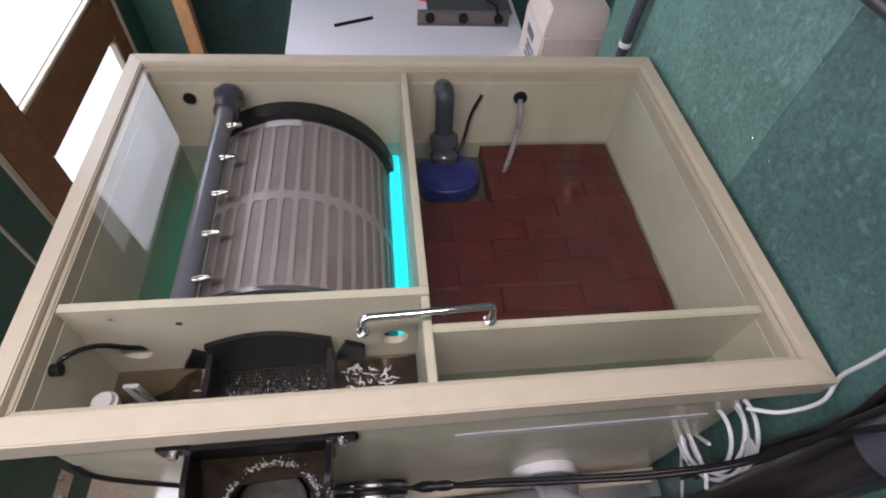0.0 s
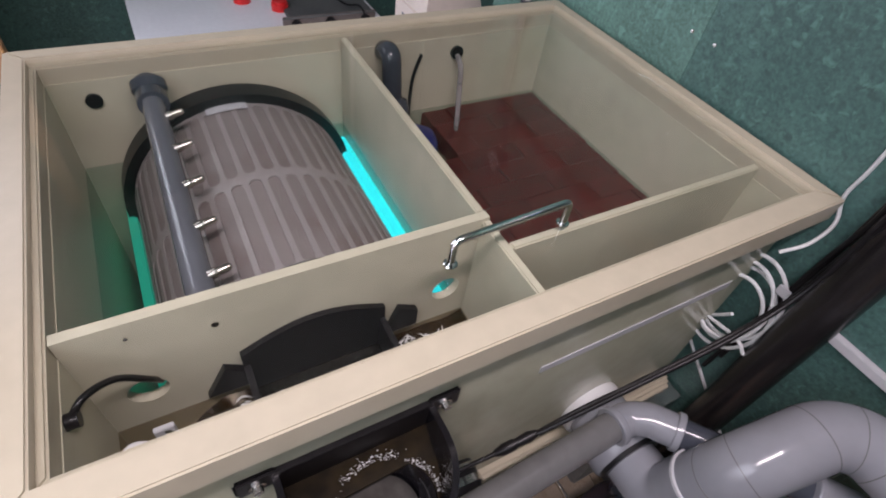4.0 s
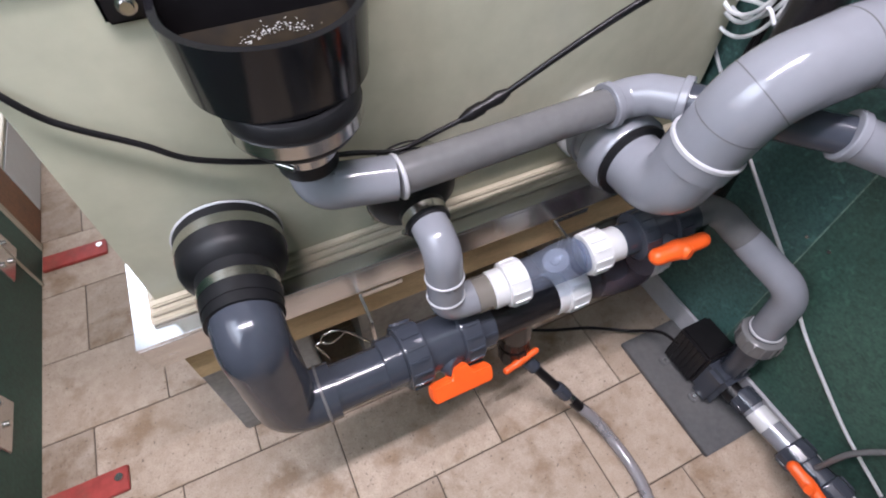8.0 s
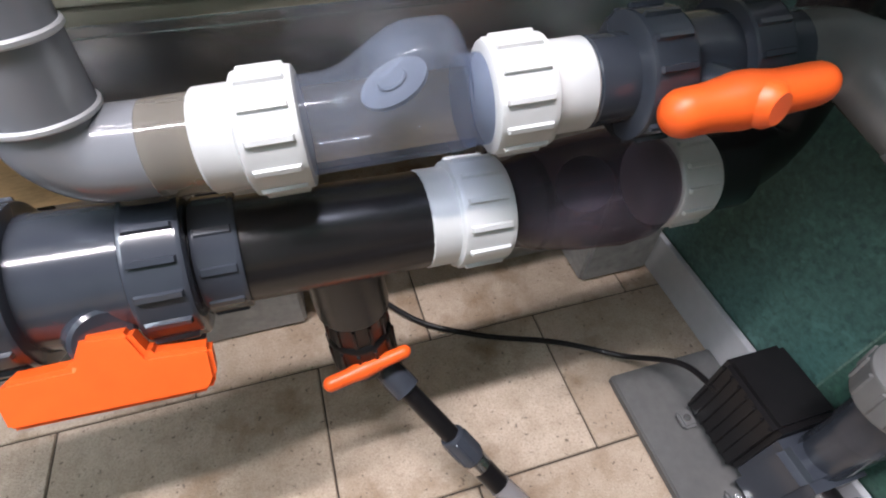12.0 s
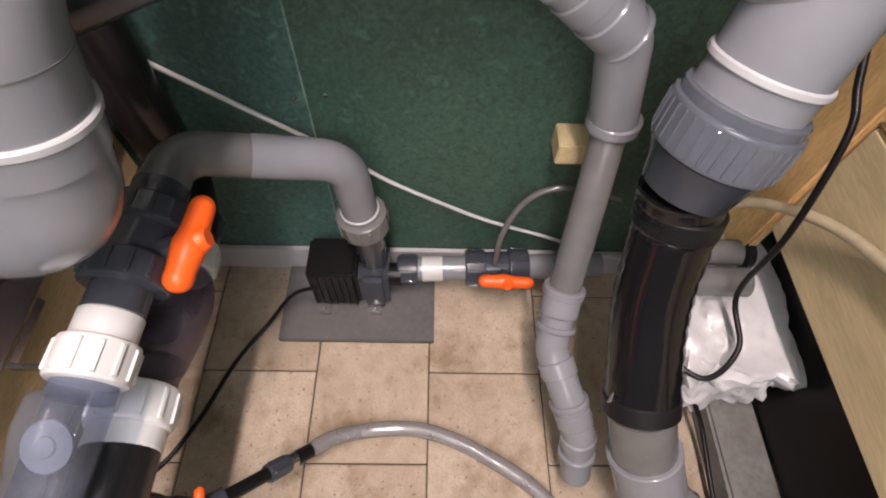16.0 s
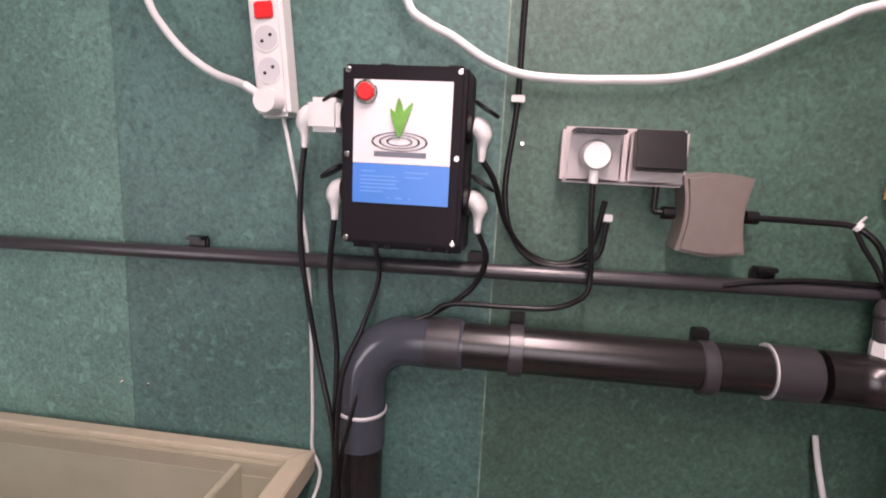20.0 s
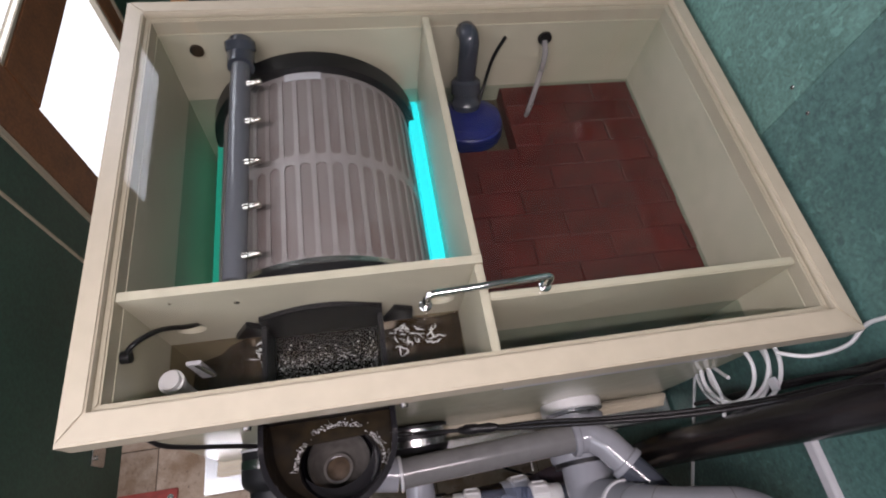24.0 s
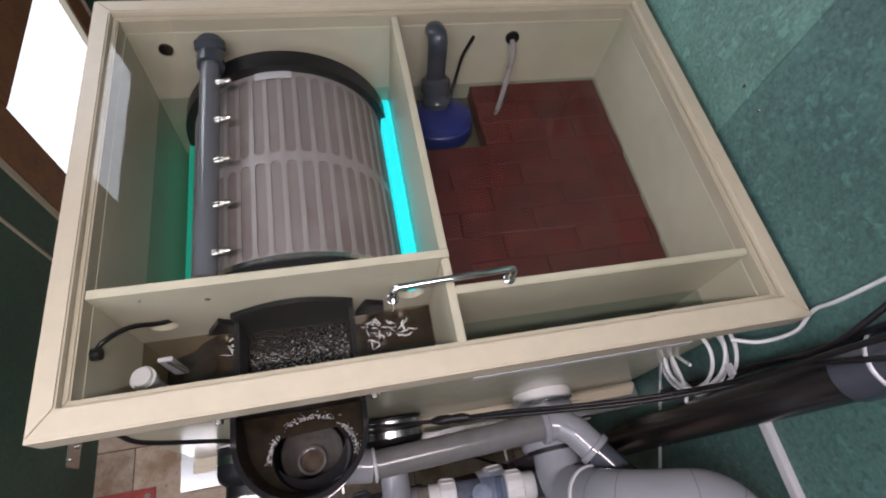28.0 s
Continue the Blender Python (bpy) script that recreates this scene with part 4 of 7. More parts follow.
def sludge_plate():
    bm = bmesh.new()
    cx, cy = -0.7285, -0.0420
    rows = [[], [], [], []]
    for x, y in dshape(0.0850, 0.0200, -0.0075):
        ang = math.atan2((y - cy) / 0.049, (x - cx) / 0.059)
        for row, f, drop in zip(rows, (0.0, 0.5, 1.0, 1.0), (0, 0, 0, 0.004)):
            px_, py_ = cx + 0.059 * math.cos(ang), cy + 0.049 * math.sin(ang)
            qx, qy = x + (px_ - x) * f, y + (py_ - y) * f
            row.append(bm.verts.new((qx, qy, plate_z(qy) - drop)))
    for p, q in zip(rows, rows[1:]):
        for k in range(len(p)):
            bm.faces.new((p[k], p[(k + 1) % len(p)], q[(k + 1) % len(p)], q[k]))
    bmesh.ops.recalc_face_normals(bm, faces=bm.faces)
    return bm


part("sludge_plate", sludge_plate(), SLUDGE, bowl, "wet brown sludge plate")
bm = lathe((-0.7285, -0.0420, 0.832), (-0.7340, -0.0345, 0.766), [(0.02, 0.0495), (0.4, 0.0490), (0.8, 0.048), (1.0, 0.0465)], 40, None, False)
for v in bm.verts:
    f = max(0, min(1, (v.co.z - 0.766) / 0.070))
    v.co.x = -0.7300 + (v.co.x + 0.7300) * (1 + 0.20 * f)
    v.co.z = min(v.co.z, plate_z(v.co.y) - 0.0005)
part("inner_throat", bm, BLACK_GLOSS, bowl, "wet black throat")
part("inner_cone", lathe((-0.7325, -0.0355, 0.793), (-0.7375, -0.042, 0.745), [(0, 0.0468), (0.2, 0.0462), (0.35, 0.042), (0.75, 0.032), (1.0, 0.021)], 36, None, False), CONE_GREY, bowl, "wet dark grey pipe cone")
part("pipe_mouth", lathe((-0.7375, -0.042, 0.757), (-0.7375, -0.043, 0.737), [(1, 0.0225), (0, 0.0225), (0, 0.0185), (1, 0.0185)], 28, None, False), CONE_GREY, bowl, "wet pipe mouth")
part("pipe_bore", rod((-0.7375, -0.043, 0.741), (-0.7375, -0.043, 0.743), 0.0184, 28), DIRTY, bowl, "dark wet bore")
def ring_spot():
    a = random.uniform(-0.15, math.pi + 0.10)
    r = 1.04 + abs(random.gauss(0, 0.07)) - 0.03
    y = min(-0.0420 + 0.049 * r * math.sin(a), 0.019)
    return (-0.7285 + 0.059 * r * math.cos(a), y, plate_z(y) + random.uniform(0, 0.002))


# foam spatter, with the wet edge's glints added as white flecks
part("foam", froth(380, ring_spot, 0.0003, 0.0008), FOAM_GLINT, bowl, "ring of white foam flecks and painted glints", False, kind="stuff")
for bx in (-0.846, -0.630):
    lug = part("lug", box((bx - 0.022, 0.0215, 0.862), (bx + 0.022, 0.0278, 0.896), 0.004), BLACK, bowl)
    part("bolt", lathe((bx, 0.0214, 0.878), (bx, 0.0135, 0.878), [(0, 0.009), (0.25, 0.009), (0.3, 0.006), (1, 0.0055)], 12), STEEL, lug, "hexagon bolt")
boot = thing("rubber_coupling", (-0.735, -0.025, 0.70), "black rubber reducer with two steel clamps under the bowl", "coupling")
C0, C1 = Vector((-0.7370, -0.0355, 0.7990)), Vector((-0.736, -0.0305, 0.700))
part("sleeve", lathe(C0, C1, [(-0.07, 0.066), (-0.03, 0.069), (0.10, 0.0695), (0.34, 0.0690), (0.43, 0.063), (0.53, 0.042), (0.56, 0.0355), (1.0, 0.0345), (1.0, 0.027), (0.53, 0.028), (0.38, 0.053), (-0.07, 0.060), (-0.07, 0.066)], 40, None, False), RUBBER, boot)
jubilee(boot, at(C0, C1, 0.14), at(C0, C1, 0.30), 0.0705, turn=2.6)
jubilee(boot, at(C0, C1, 0.64), at(C0, C1, 0.80), 0.0362)

# ---------- stand under the tank ----------
tray = thing("steel_tray", (-0.51, 0.33, 0.38), "stainless steel tray and beam carrying the tank", "steel tray")
part("sheet", box((-1.027, -0.026, 0.452), (0.003, 0.70, 0.4592), 0.001), STEEL_BEAM, tray, "folded stainless sheet", False)
part("front_beam", box((-1.027, -0.026, 0.397), (0.003, -0.020, 0.4518), 0.001), STEEL_BEAM, tray, "stainless beam face", False)
part("side_lip", box((-1.027, -0.0198, 0.397), (-1.021, 0.70, 0.4518), 0.001), STEEL_BEAM, tray, smooth=False)
ply = thing("plywood_base", (-0.5, 0.3, 0.33), "plywood base board under the steel tray", "board")
part("board", box((-0.99, -0.016, 0.3125), (-0.01, 0.68, 0.4515), 0.001), PLY, ply, smooth=False)
for bx, by in ((-0.906, 0.01), (-0.620, 0.03), (-0.12, 0.06)):
    blk = thing("concrete_block", (bx, 0.25, 0.0), "grey concrete block carrying the tank", "block", "blocks under the tank")
    part("block", box((bx - 0.095, by, 0.0), (bx + 0.095, 0.60, 0.312), 0.004), CONCRETE, blk, smooth=False)
for bx in (-0.712, -0.335):
    hk = thing("pipe_bracket", (bx, -0.06, 0.30), "flat steel bracket holding the lower pipe", "bracket", "pipe brackets")
    part("strap", box((bx - 0.0025, -0.085, 0.30), (bx + 0.0025, -0.070, 0.396), 0.0008), STEEL, hk, smooth=False)
    part("arm", box((bx - 0.0025, -0.070, 0.384), (bx + 0.0025, -0.0265, 0.396), 0.0008), STEEL, hk, smooth=False)
    part("foot", box((bx + 0.0025, -0.0285, 0.384), (bx + 0.075, -0.0265, 0.396), 0.0008), STEEL, hk, smooth=False)


wire = thing("binding_wire", (-0.714, -0.055, 0.262), "twisted galvanised binding wire looped on the steel bracket", "wire")
part("twist", sweep(smooth_path([(-0.7095, -0.069, 0.300), (-0.716, -0.048, 0.268), (-0.735, -0.034, 0.284), (-0.751, -0.030, 0.305)], 8), 0.0022, 8, True, None, [0.0026 if k % 2 else 0.0016 for k in range(25)]), STEEL, wire, "twisted end")
part("loop", sweep(smooth_path([(-0.751, -0.030, 0.305), (-0.772, -0.026, 0.316), (-0.790, -0.026, 0.312), (-0.795, -0.030, 0.298), (-0.780, -0.034, 0.292), (-0.764, -0.032, 0.296), (-0.751, -0.030, 0.305)], 8), 0.0013, 8), STEEL, wire)
part("tail", sweep(smooth_path([(-0.790, -0.030, 0.296), (-0.806, -0.026, 0.292), (-0.800, -0.030, 0.272), (-0.792, -0.034, 0.246)], 8), 0.0012, 8), STEEL, wire)

# ---------- piping ----------
def pipe(t, pts, r, material, fillet=0.05, name="pipe", label="", n=26):
    return part(name, sweep(rounded_path(pts, fillet), r, n), material, t, label)


def lever(t, a, b, material=ORANGE, w=0.011, h=0.012, boss=None):
    """A valve lever from a to b: a bar with rounded ends, thicker at the hub, on its stem."""
    a, b = Vector(a), Vector(b)
    c = (a + b) / 2
    length = (b - a).length
    rows, radii = [], []
    for i in range(25):
        f = 0.5 - 0.5 * math.cos(math.pi * i / 24)
        d = min(f, 1 - f) * length
        end = math.sqrt(max(0.02, 1 - (1 - min(1, d / (w * 0.9))) ** 2))
        rows.append(at(a, b, f))
        radii.append(w * end * (0.96 - 0.14 * f + 0.22 * math.exp(-((f - 0.46) / 0.13) ** 2)))
    ob = part("lever", sweep(rows, w, 18, True, None, radii), material, t, "bright orange lever")
    if boss is not None:
        out = (c - Vector(boss)).normalized()
        part("lever_cap", lathe(c, c + out * w * 1.25, [(0, w * 0.95), (0.75, w * 0.85), (1, w * 0.6)], 18), material, t, "raised orange hub")
        part("stem", rod(c, boss, w * 0.9, 16), material if material is not ORANGE else GREY_DARK, t)
    return ob


# waste pipe of 50 mm from the bowl to the wall and down to the floor
pa = thing("waste_pipe", (-0.5, -0.06, 0.66), "long grey waste pipe running along tank and wall", "pipe")
A0, A1, A2, A3 = (-0.736, -0.031, 0.704), (-0.733, -0.052, 0.655), (-0.640, -0.060, 0.660), (-0.300, -0.048, 0.655)
part("bend", sweep(rounded_path([A0, (-0.735, -0.046, 0.668), (-0.645, -0.060, 0.660)], 0.045, 10), 0.0285, 26), GREY, pa, "light grey swept bend")
part("pipe", rod(A2, A3, 0.025, 26), GREY_MID, pa, "straight mid grey pipe")
ring_on(A2, A3, 0.0, 0.0295, 0.006, pa, GREY_RING)
A4, A5 = (-0.262, -0.070, 0.672), (-0.20, -0.165, 0.688)
part("bend", sweep(rounded_path([(-0.318, -0.049, 0.655), (-0.285, -0.050, 0.660), A4, (-0.238, -0.108, 0.679)], 0.03, 6), 0.0285, 26), GREY, pa, "light grey bend")
ring_on((-0.33, -0.049, 0.655), (-0.30, -0.049, 0.656), 0.5, 0.033, 0.012, pa, GREY)
ring_on(A4, A5, 0.38, 0.033, 0.012, pa, GREY)
A6, A7, A8 = (-0.128, -0.262, 0.696), (-0.072, -0.318, 0.680), (-0.070, -0.508, 0.668)
part("pipe", rod((-0.244, -0.098, 0.677), A6, 0.025, 26), GREY_DARK, pa, "dark grey length behind the large bend")
part("bend", sweep(rounded_path([A6, A7, (-0.071, -0.345, 0.678)], 0.03, 6), 0.0285, 26), GREY, pa)
ring_on(A6, A7, 0.0, 0.033, 0.012, pa, GREY)
part("pipe", rod((-0.071, -0.335, 0.679), A8, 0.025, 26), GREY_DARK, pa)
ring_on((-0.071, -0.345, 0.678), A8, 0.0, 0.033, 0.012, pa, GREY)
ring_on((-0.071, -0.345, 0.678), A8, 1.0, 0.033, 0.012, pa, GREY)
for f in (0.42, 0.86):
    ring_on((-0.071, -0.345, 0.678), A8, f, 0.0275, 0.010, pa, RUBBER, "pipe_strap", "black strap")
A9, A10, A11 = (-0.066, -0.575, 0.655), (-0.055, -0.655, 0.560), (-0.062, -0.655, 0.470)
bend = sweep(rounded_path([A8, (-0.069, -0.545, 0.664), (-0.062, -0.630, 0.590), A11], 0.045, 8), 0.0285, 26)
part("bend", bend, GREY, pa, "light grey double bend")
for f, w in ((0.12, 0.007), (0.38, 0.026), (0.72, 0.026), (0.98, 0.006)):
    ring_on((-0.069, -0.545, 0.664), (-0.062, -0.630, 0.590), f, 0.0312, w, pa, GREY)
ring_on(A10, A11, 0.92, 0.0325, 0.014, pa, GREY)
A12 = (-0.185, -0.627, 0.285)
part("pipe", rod(A11, A12, 0.0215, 26), GREY_MID, pa, "straight mid grey pipe")
ring_on(A11, A12, 1.0, 0.0290, 0.012, pa, GREY)
A13, A14, A15, A16 = (-0.245, -0.615, 0.225), (-0.305, -0.640, 0.190), (-0.345, -0.660, 0.150), (-0.385, -0.672, 0.06)
part("bend", sweep(rounded_path([A12, A13, A14, A15, A16], 0.035, 6), 0.0228, 26), GREY, pa, "light grey offset bend")
for a_, b_, f, r, w in ((A12, A13, 0.22, 0.0305, 0.034), (A12, A13, 0.62, 0.0325, 0.008), (A13, A14, 0.40, 0.0300, 0.024), (A14, A15, 0.10, 0.0322, 0.008), (A14, A15, 0.50, 0.0302, 0.024), (A15, A16, 0.12, 0.0300, 0.020), (A15, A16, 0.42, 0.0322, 0.008)):
    ring_on(a_, b_, f, r * 0.86, w, pa, GREY, "elbow_socket")
yb = thing("wood_block", (0.0, -0.635, 0.33), "small pale wooden block fixed behind the pipe", "wood block")
part("block", box((-0.034, -0.662, 0.366), (0.009, -0.612, 0.403), 0.002), WOOD, yb, smooth=False)

# large pipe from the tank front to the wall, with a standpipe
pb = thing("supply_pipe", (-0.2, -0.25, 0.7), "large light grey pressure pipe with swept bends and a capped standpipe", "pipe")
R = 0.049
B0, B1, B2 = Vector((-0.272, 0.0275, 0.563)), Vector((-0.276, -0.165, 0.575)), Vector((-0.246, -0.196, 0.755))
B3, B4 = Vector((-0.088, -0.222, 0.805)), Vector((-0.074, -0.400, 0.787))
part("flange", rod(B0, at(B0, B1, 0.12), 0.063, 30, 0.003), WHITE, pb, "pale wall flange")
part("collar", lathe(at(B0, B1, 0.1), at(B0, B1, 0.36), [(0, 0.055), (0.2, 0.055), (0.25, 0.060), (0.5, 0.060), (0.55, 0.056), (1, 0.056)], 32), GREY, pb)
part("socket", lathe(at(B0, B1, 0.34), at(B0, B1, 0.60), [(0, 0.062), (0.1, 0.066), (0.85, 0.066), (1, 0.062)], 32), GREY, pb, "light grey socket")
part("seal", rod(at(B0, B1, 0.60), at(B0, B1, 0.64), 0.060, 32), RUBBER, pb, "black rubber seal")
BEND = rounded_path([at(B0, B1, 0.60), B1, B2, B3, B4], 0.075, 12)
part("bend", sweep(BEND, R, 36), GREY, pb, "swept light grey bend")
for k, rim in ((14, 0.0004), (20, 0.0003), (27, 0.0004), (33, 0.0003), (39, 0.0004)):
    d = (BEND[k + 1] - BEND[k - 1]).normalized() * 0.0007
    part("seam", rod(BEND[k] - d, BEND[k] + d, R + rim, 36), GREY_MID, pb)
ring_on(B1, B2, 0.52, 0.0525, 0.008, pb, GREY_RING)
ring_on(B1, B2, 0.44, 0.0512, 0.030, pb, GREY)
B5 = Vector((-0.070, -0.560, 0.772))
part("pipe", rod(B4, B5, 0.0475, 32), GREY, pb)
part("stamp", rod((-0.3120, -0.1705, 0.581), (-0.3185, -0.1705, 0.5815), 0.004, 10), INK, pb, "dark printed stamp")
part("hex_collar", nut(at(B4, B5, -0.05), at(B4, B5, 0.11), 0.053, 6, 0.004), GREY, pb)
part("union_nut", nut(at(B4, B5, 0.12), at(B4, B5, 0.44), 0.0655, 18, 0.003), GREY_BLUE, pb, "ribbed blue grey union nut")
part("union_end", rod(at(B4, B5, 0.44), at(B4, B5, 0.68), 0.0545, 32, 0.002), GREY_MID, pb)
part("hose_clip", rod(at(B3, B4, 0.74), at(B3, B4, 0.83), 0.0515, 32), BLACK, pb, "black pipe clip")
B6, B7 = Vector((-0.075, -0.640, 0.755)), Vector((-0.135, -0.738, 0.690))
part("bend", sweep(rounded_path([at(B4, B5, 0.84), at(B4, B5, 1.2), B6, B7], 0.06, 8), 0.0492, 32), GREY, pb, "light grey half bend")
ring_on(B6, B7, 0.02, 0.0505, 0.004, pb, GREY_RING)
ring_on(B6, B7, 0.30, 0.0505, 0.004, pb, GREY_RING)
S0, S1 = Vector((-0.172, -0.704, 0.545)), Vector((-0.055, -0.803, 0.985))
part("branch_body", rod(at(S0, S1, 0.10), at(S0, S1, 0.53), 0.0505, 32, 0.002), GREY, pb, "light grey branch piece")
ring_on(S0, S1, 0.53, 0.0545, 0.008, pb, GREY_RING)
part("standpipe", rod(at(S0, S1, 0.50), at(S0, S1, 1.04), 0.045, 32), GREY_BLUE, pb, "blue grey standpipe")
part("cap", lathe(at(S0, S1, 1.005), at(S0, S1, 1.085), [(0, 0.0535), (0.05, 0.0545), (0.92, 0.0545), (1, 0.052)], 36), GREY, pb, "light grey end cap")
ring_on(S0, S1, 0.185, 0.0535, 0.008, pb, GREY_RING)
part("union_nut", nut(at(S0, S1, 0.005), at(S0, S1, 0.105), 0.0605, 34, 0.0012), GREY_BLUE, pb, "finely ribbed blue grey union nut")
ring_on(S0, S1, 0.115, 0.0565, 0.012, pb, GREY_BLUE, "union_collar")
part("union_shoulder", lathe(at(S0, S1, -0.085), at(S0, S1, 0.006), [(0, 0.045), (0.55, 0.050), (1, 0.0575)], 32), GREY_DARK, pb)
hz = thing("rubber_hose", (-0.25, -0.70, 0.40), "black reinforced rubber hose between standpipe and pump bend", "hose")
HP = smooth_path([at(S0, S1, -0.09), (-0.200, -0.700, 0.455), (-0.252, -0.698, 0.37), (-0.342, -0.703, 0.278)], 10)
part("hose", sweep(HP, 0.043, 30, True, None, [0.042 + (0.0018 if i % 2 == 0 else 0) for i in range(len(HP))]), BLACK_GLOSS, hz)
part("upper_cuff", rod((-0.187, -0.7015, 0.487), (-0.196, -0.7005, 0.463), 0.0455, 30, 0.002), RUBBER, hz)
part("hose_end", rod((-0.326, -0.7015, 0.293), (-0.345, -0.703, 0.276), 0.0455, 30, 0.003), RUBBER, hz, "thick black hose end")
part("size_mark", oriented(box((-0.010, -0.004, -0.0005), (0.010, 0.004, 0.0005)), Matrix.Translation((-0.333, -0.660, 0.306)) @ Euler((radians(-78), 0, radians(-28))).to_matrix().to_4x4()), GREY_MID, hz, "worn grey print", False)
E1, E2, E3 = (-0.345, -0.703, 0.275), (-0.425, -0.745, 0.150), (-0.545, -0.895, 0.115)
pbend = thing("pump_bend", (-0.42, -0.75, 0.12), "grey swept bend feeding the finned pump", "pipe")
part("pipe", rod((-0.340, -0.702, 0.282), (-0.382, -0.722, 0.215), 0.041, 30), GREY_MID, pbend)
part("bend", sweep(rounded_path([(-0.378, -0.720, 0.222), (-0.432, -0.755, 0.135), E3], 0.09, 12), 0.0455, 32), GREY, pbend, "glossy light grey bend")
ring_on((-0.378, -0.720, 0.222), (-0.400, -0.734, 0.186), 0.1, 0.0470, 0.010, pbend, GREY)
ring_on((-0.452, -0.784, 0.130), (-0.470, -0.806, 0.127), 0.0, 0.0461, 0.0025, pbend, GREY_MID, "seam")

# drum outlet: rubber coupling, bend, valve, check valve low down
pl = thing("drain_line", (-0.6, -0.14, 0.35), "dark grey drain line with a ball valve under the tank", "pipe")
U0, U1 = Vector((-0.858, 0.0275, 0.562)), Vector((-0.866, -0.095, 0.556))
part("rubber_cuff", lathe(U0, U1, [(0, 0.0690), (0.05, 0.0700), (0.12, 0.0690), (0.44, 0.0680), (0.52, 0.064), (0.60, 0.0510), (1, 0.0495)], 40), RUBBER, pl, "black rubber reducer")
ring_on(U0, U1, 0.03, 0.0715, 0.004, pl, GREY_RING, "flange", "pale tank flange")
jubilee(pl, at(U0, U1, 0.16), at(U0, U1, 0.29), 0.0702)
jubilee(pl, at(U0, U1, 0.74), at(U0, U1, 0.85), 0.0515)
part("rubber_end", rod(at(U0, U1, 1.0), at(U0, U1, 1.12), 0.048, 32), RUBBER, pl)
LZ = 0.358
part("bend", sweep(rounded_path([at(U0, U1, 1.05), (-0.867, -0.138, 0.550), (-0.868, -0.147, LZ + 0.004), (-0.80, -0.147, LZ)], 0.048, 12), 0.0440, 34), GREY_DARK, pl, "glossy dark grey swept bend")
ring_on((-0.80, -0.147, LZ), (-0.70, -0.147, LZ), -0.18, 0.0460, 0.005, pl, GREY_MID)
part("pipe", rod((-0.80, -0.147, LZ), (-0.69, -0.147, LZ), 0.0375, 30), GREY_DARK, pl)
L0, L1 = Vector((-0.70, -0.143, LZ)), Vector((-0.30, -0.128, 0.328))
part("valve_socket", rod(at(L0, L1, -0.06), at(L0, L1, 0.04), 0.042, 30, 0.002), GREY_DARK, pl)
part("union_nut", nut(at(L0, L1, 0.015), at(L0, L1, 0.115), 0.0530, 16, 0.0028), GREY_DARK, pl, "ribbed dark grey union nut")
part("valve_body", rod(at(L0, L1, 0.10), at(L0, L1, 0.27), 0.0445, 32, 0.002), GREY_DARK, pl)
part("union_nut", nut(at(L0, L1, 0.255), at(L0, L1, 0.345), 0.0525, 16, 0.0028), GREY_DARK, pl, "ribbed dark grey union nut")
part("pipe", rod(at(L0, L1, 0.34), at(L0, L1, 0.755), 0.0375, 30), BLACK_PIPE, pl, "black pipe length")
part("nut_socket", rod(at(L0, L1, 0.735), at(L0, L1, 0.80), 0.0385, 28, 0.002), NUTWHITE, pl)
part("union_nut", nut(at(L0, L1, 0.79), at(L0, L1, 0.90), 0.0425, 13, 0.0025), NUTWHITE, pl, "translucent white union nut")
part("check_valve", lathe(at(L0, L1, 0.90), at(L0, L1, 1.285), [(0, 0.036), (0.10, 0.036), (0.20, 0.041), (0.42, 0.0475), (0.70, 0.0515), (0.86, 0.0490), (0.95, 0.043), (1, 0.038)], 36), CLEARPVC_DARK, pl, "smoky clear check valve body")
FC, FN = at(L0, L1, 1.085) + Vector((-0.004, -0.014, 0.024)), Vector((-0.45, -0.45, 0.77)).normalized()
part("flap", lathe(FC - FN * 0.0015, FC + FN * 0.0015, [(0, 0.0225), (0.9, 0.0230), (1, 0.021)], 30), FLAP_GREY, pl, "grey valve flap")
part("seal_ring", rod(at(L0, L1, 0.965), at(L0, L1, 0.98), 0.0395, 28), RUBBER, pl, "black seal ring")
part("union_nut", nut(at(L0, L1, 1.275), at(L0, L1, 1.385), 0.0430, 13, 0.0025), NUTWHITE, pl, "translucent white union nut")
part("pipe", rod(at(L0, L1, 1.38), at(L0, L1, 1.50), 0.0375, 30), BLACK_PIPE, pl)
VC = at(L0, L1, 0.195)
part("lever_boss", rod(VC + Vector((-0.006, -0.030, -0.012)), Vector((-0.614, -0.192, 0.350)), 0.0185, 24, 0.002), GREY_DARK, pl)
outline = [(-0.053, -0.017), (0.050, -0.019), (0.055, -0.010), (0.054, 0.010), (0.020, 0.012), (0.012, 0.028), (-0.012, 0.030), (-0.019, 0.013), (-0.052, 0.012), (-0.056, 0.0)]
bm = bmesh.new()
ring0 = [bm.verts.new((x, -0.011, z)) for x, z in outline]
ring1 = [bm.verts.new((x, 0.011, z)) for x, z in outline]
bm.faces.new(ring0)
bm.faces.new(ring1[::-1])
for k in range(len(outline)):
    bm.faces.new((ring0[k], ring1[k], ring1[(k + 1) % len(outline)], ring0[(k + 1) % len(outline)]))
bmesh.ops.recalc_face_normals(bm, faces=bm.faces)
bmesh.ops.bevel(bm, geom=bm.edges[:], offset=0.0028, segments=2, affect="EDGES")
oriented(bm, Matrix.Translation((-0.614, -0.206, 0.330)) @ Euler((radians(-38), radians(9), radians(4))).to_matrix().to_4x4())
part("lever", bm, ORANGE, pl, "large flat orange lever")
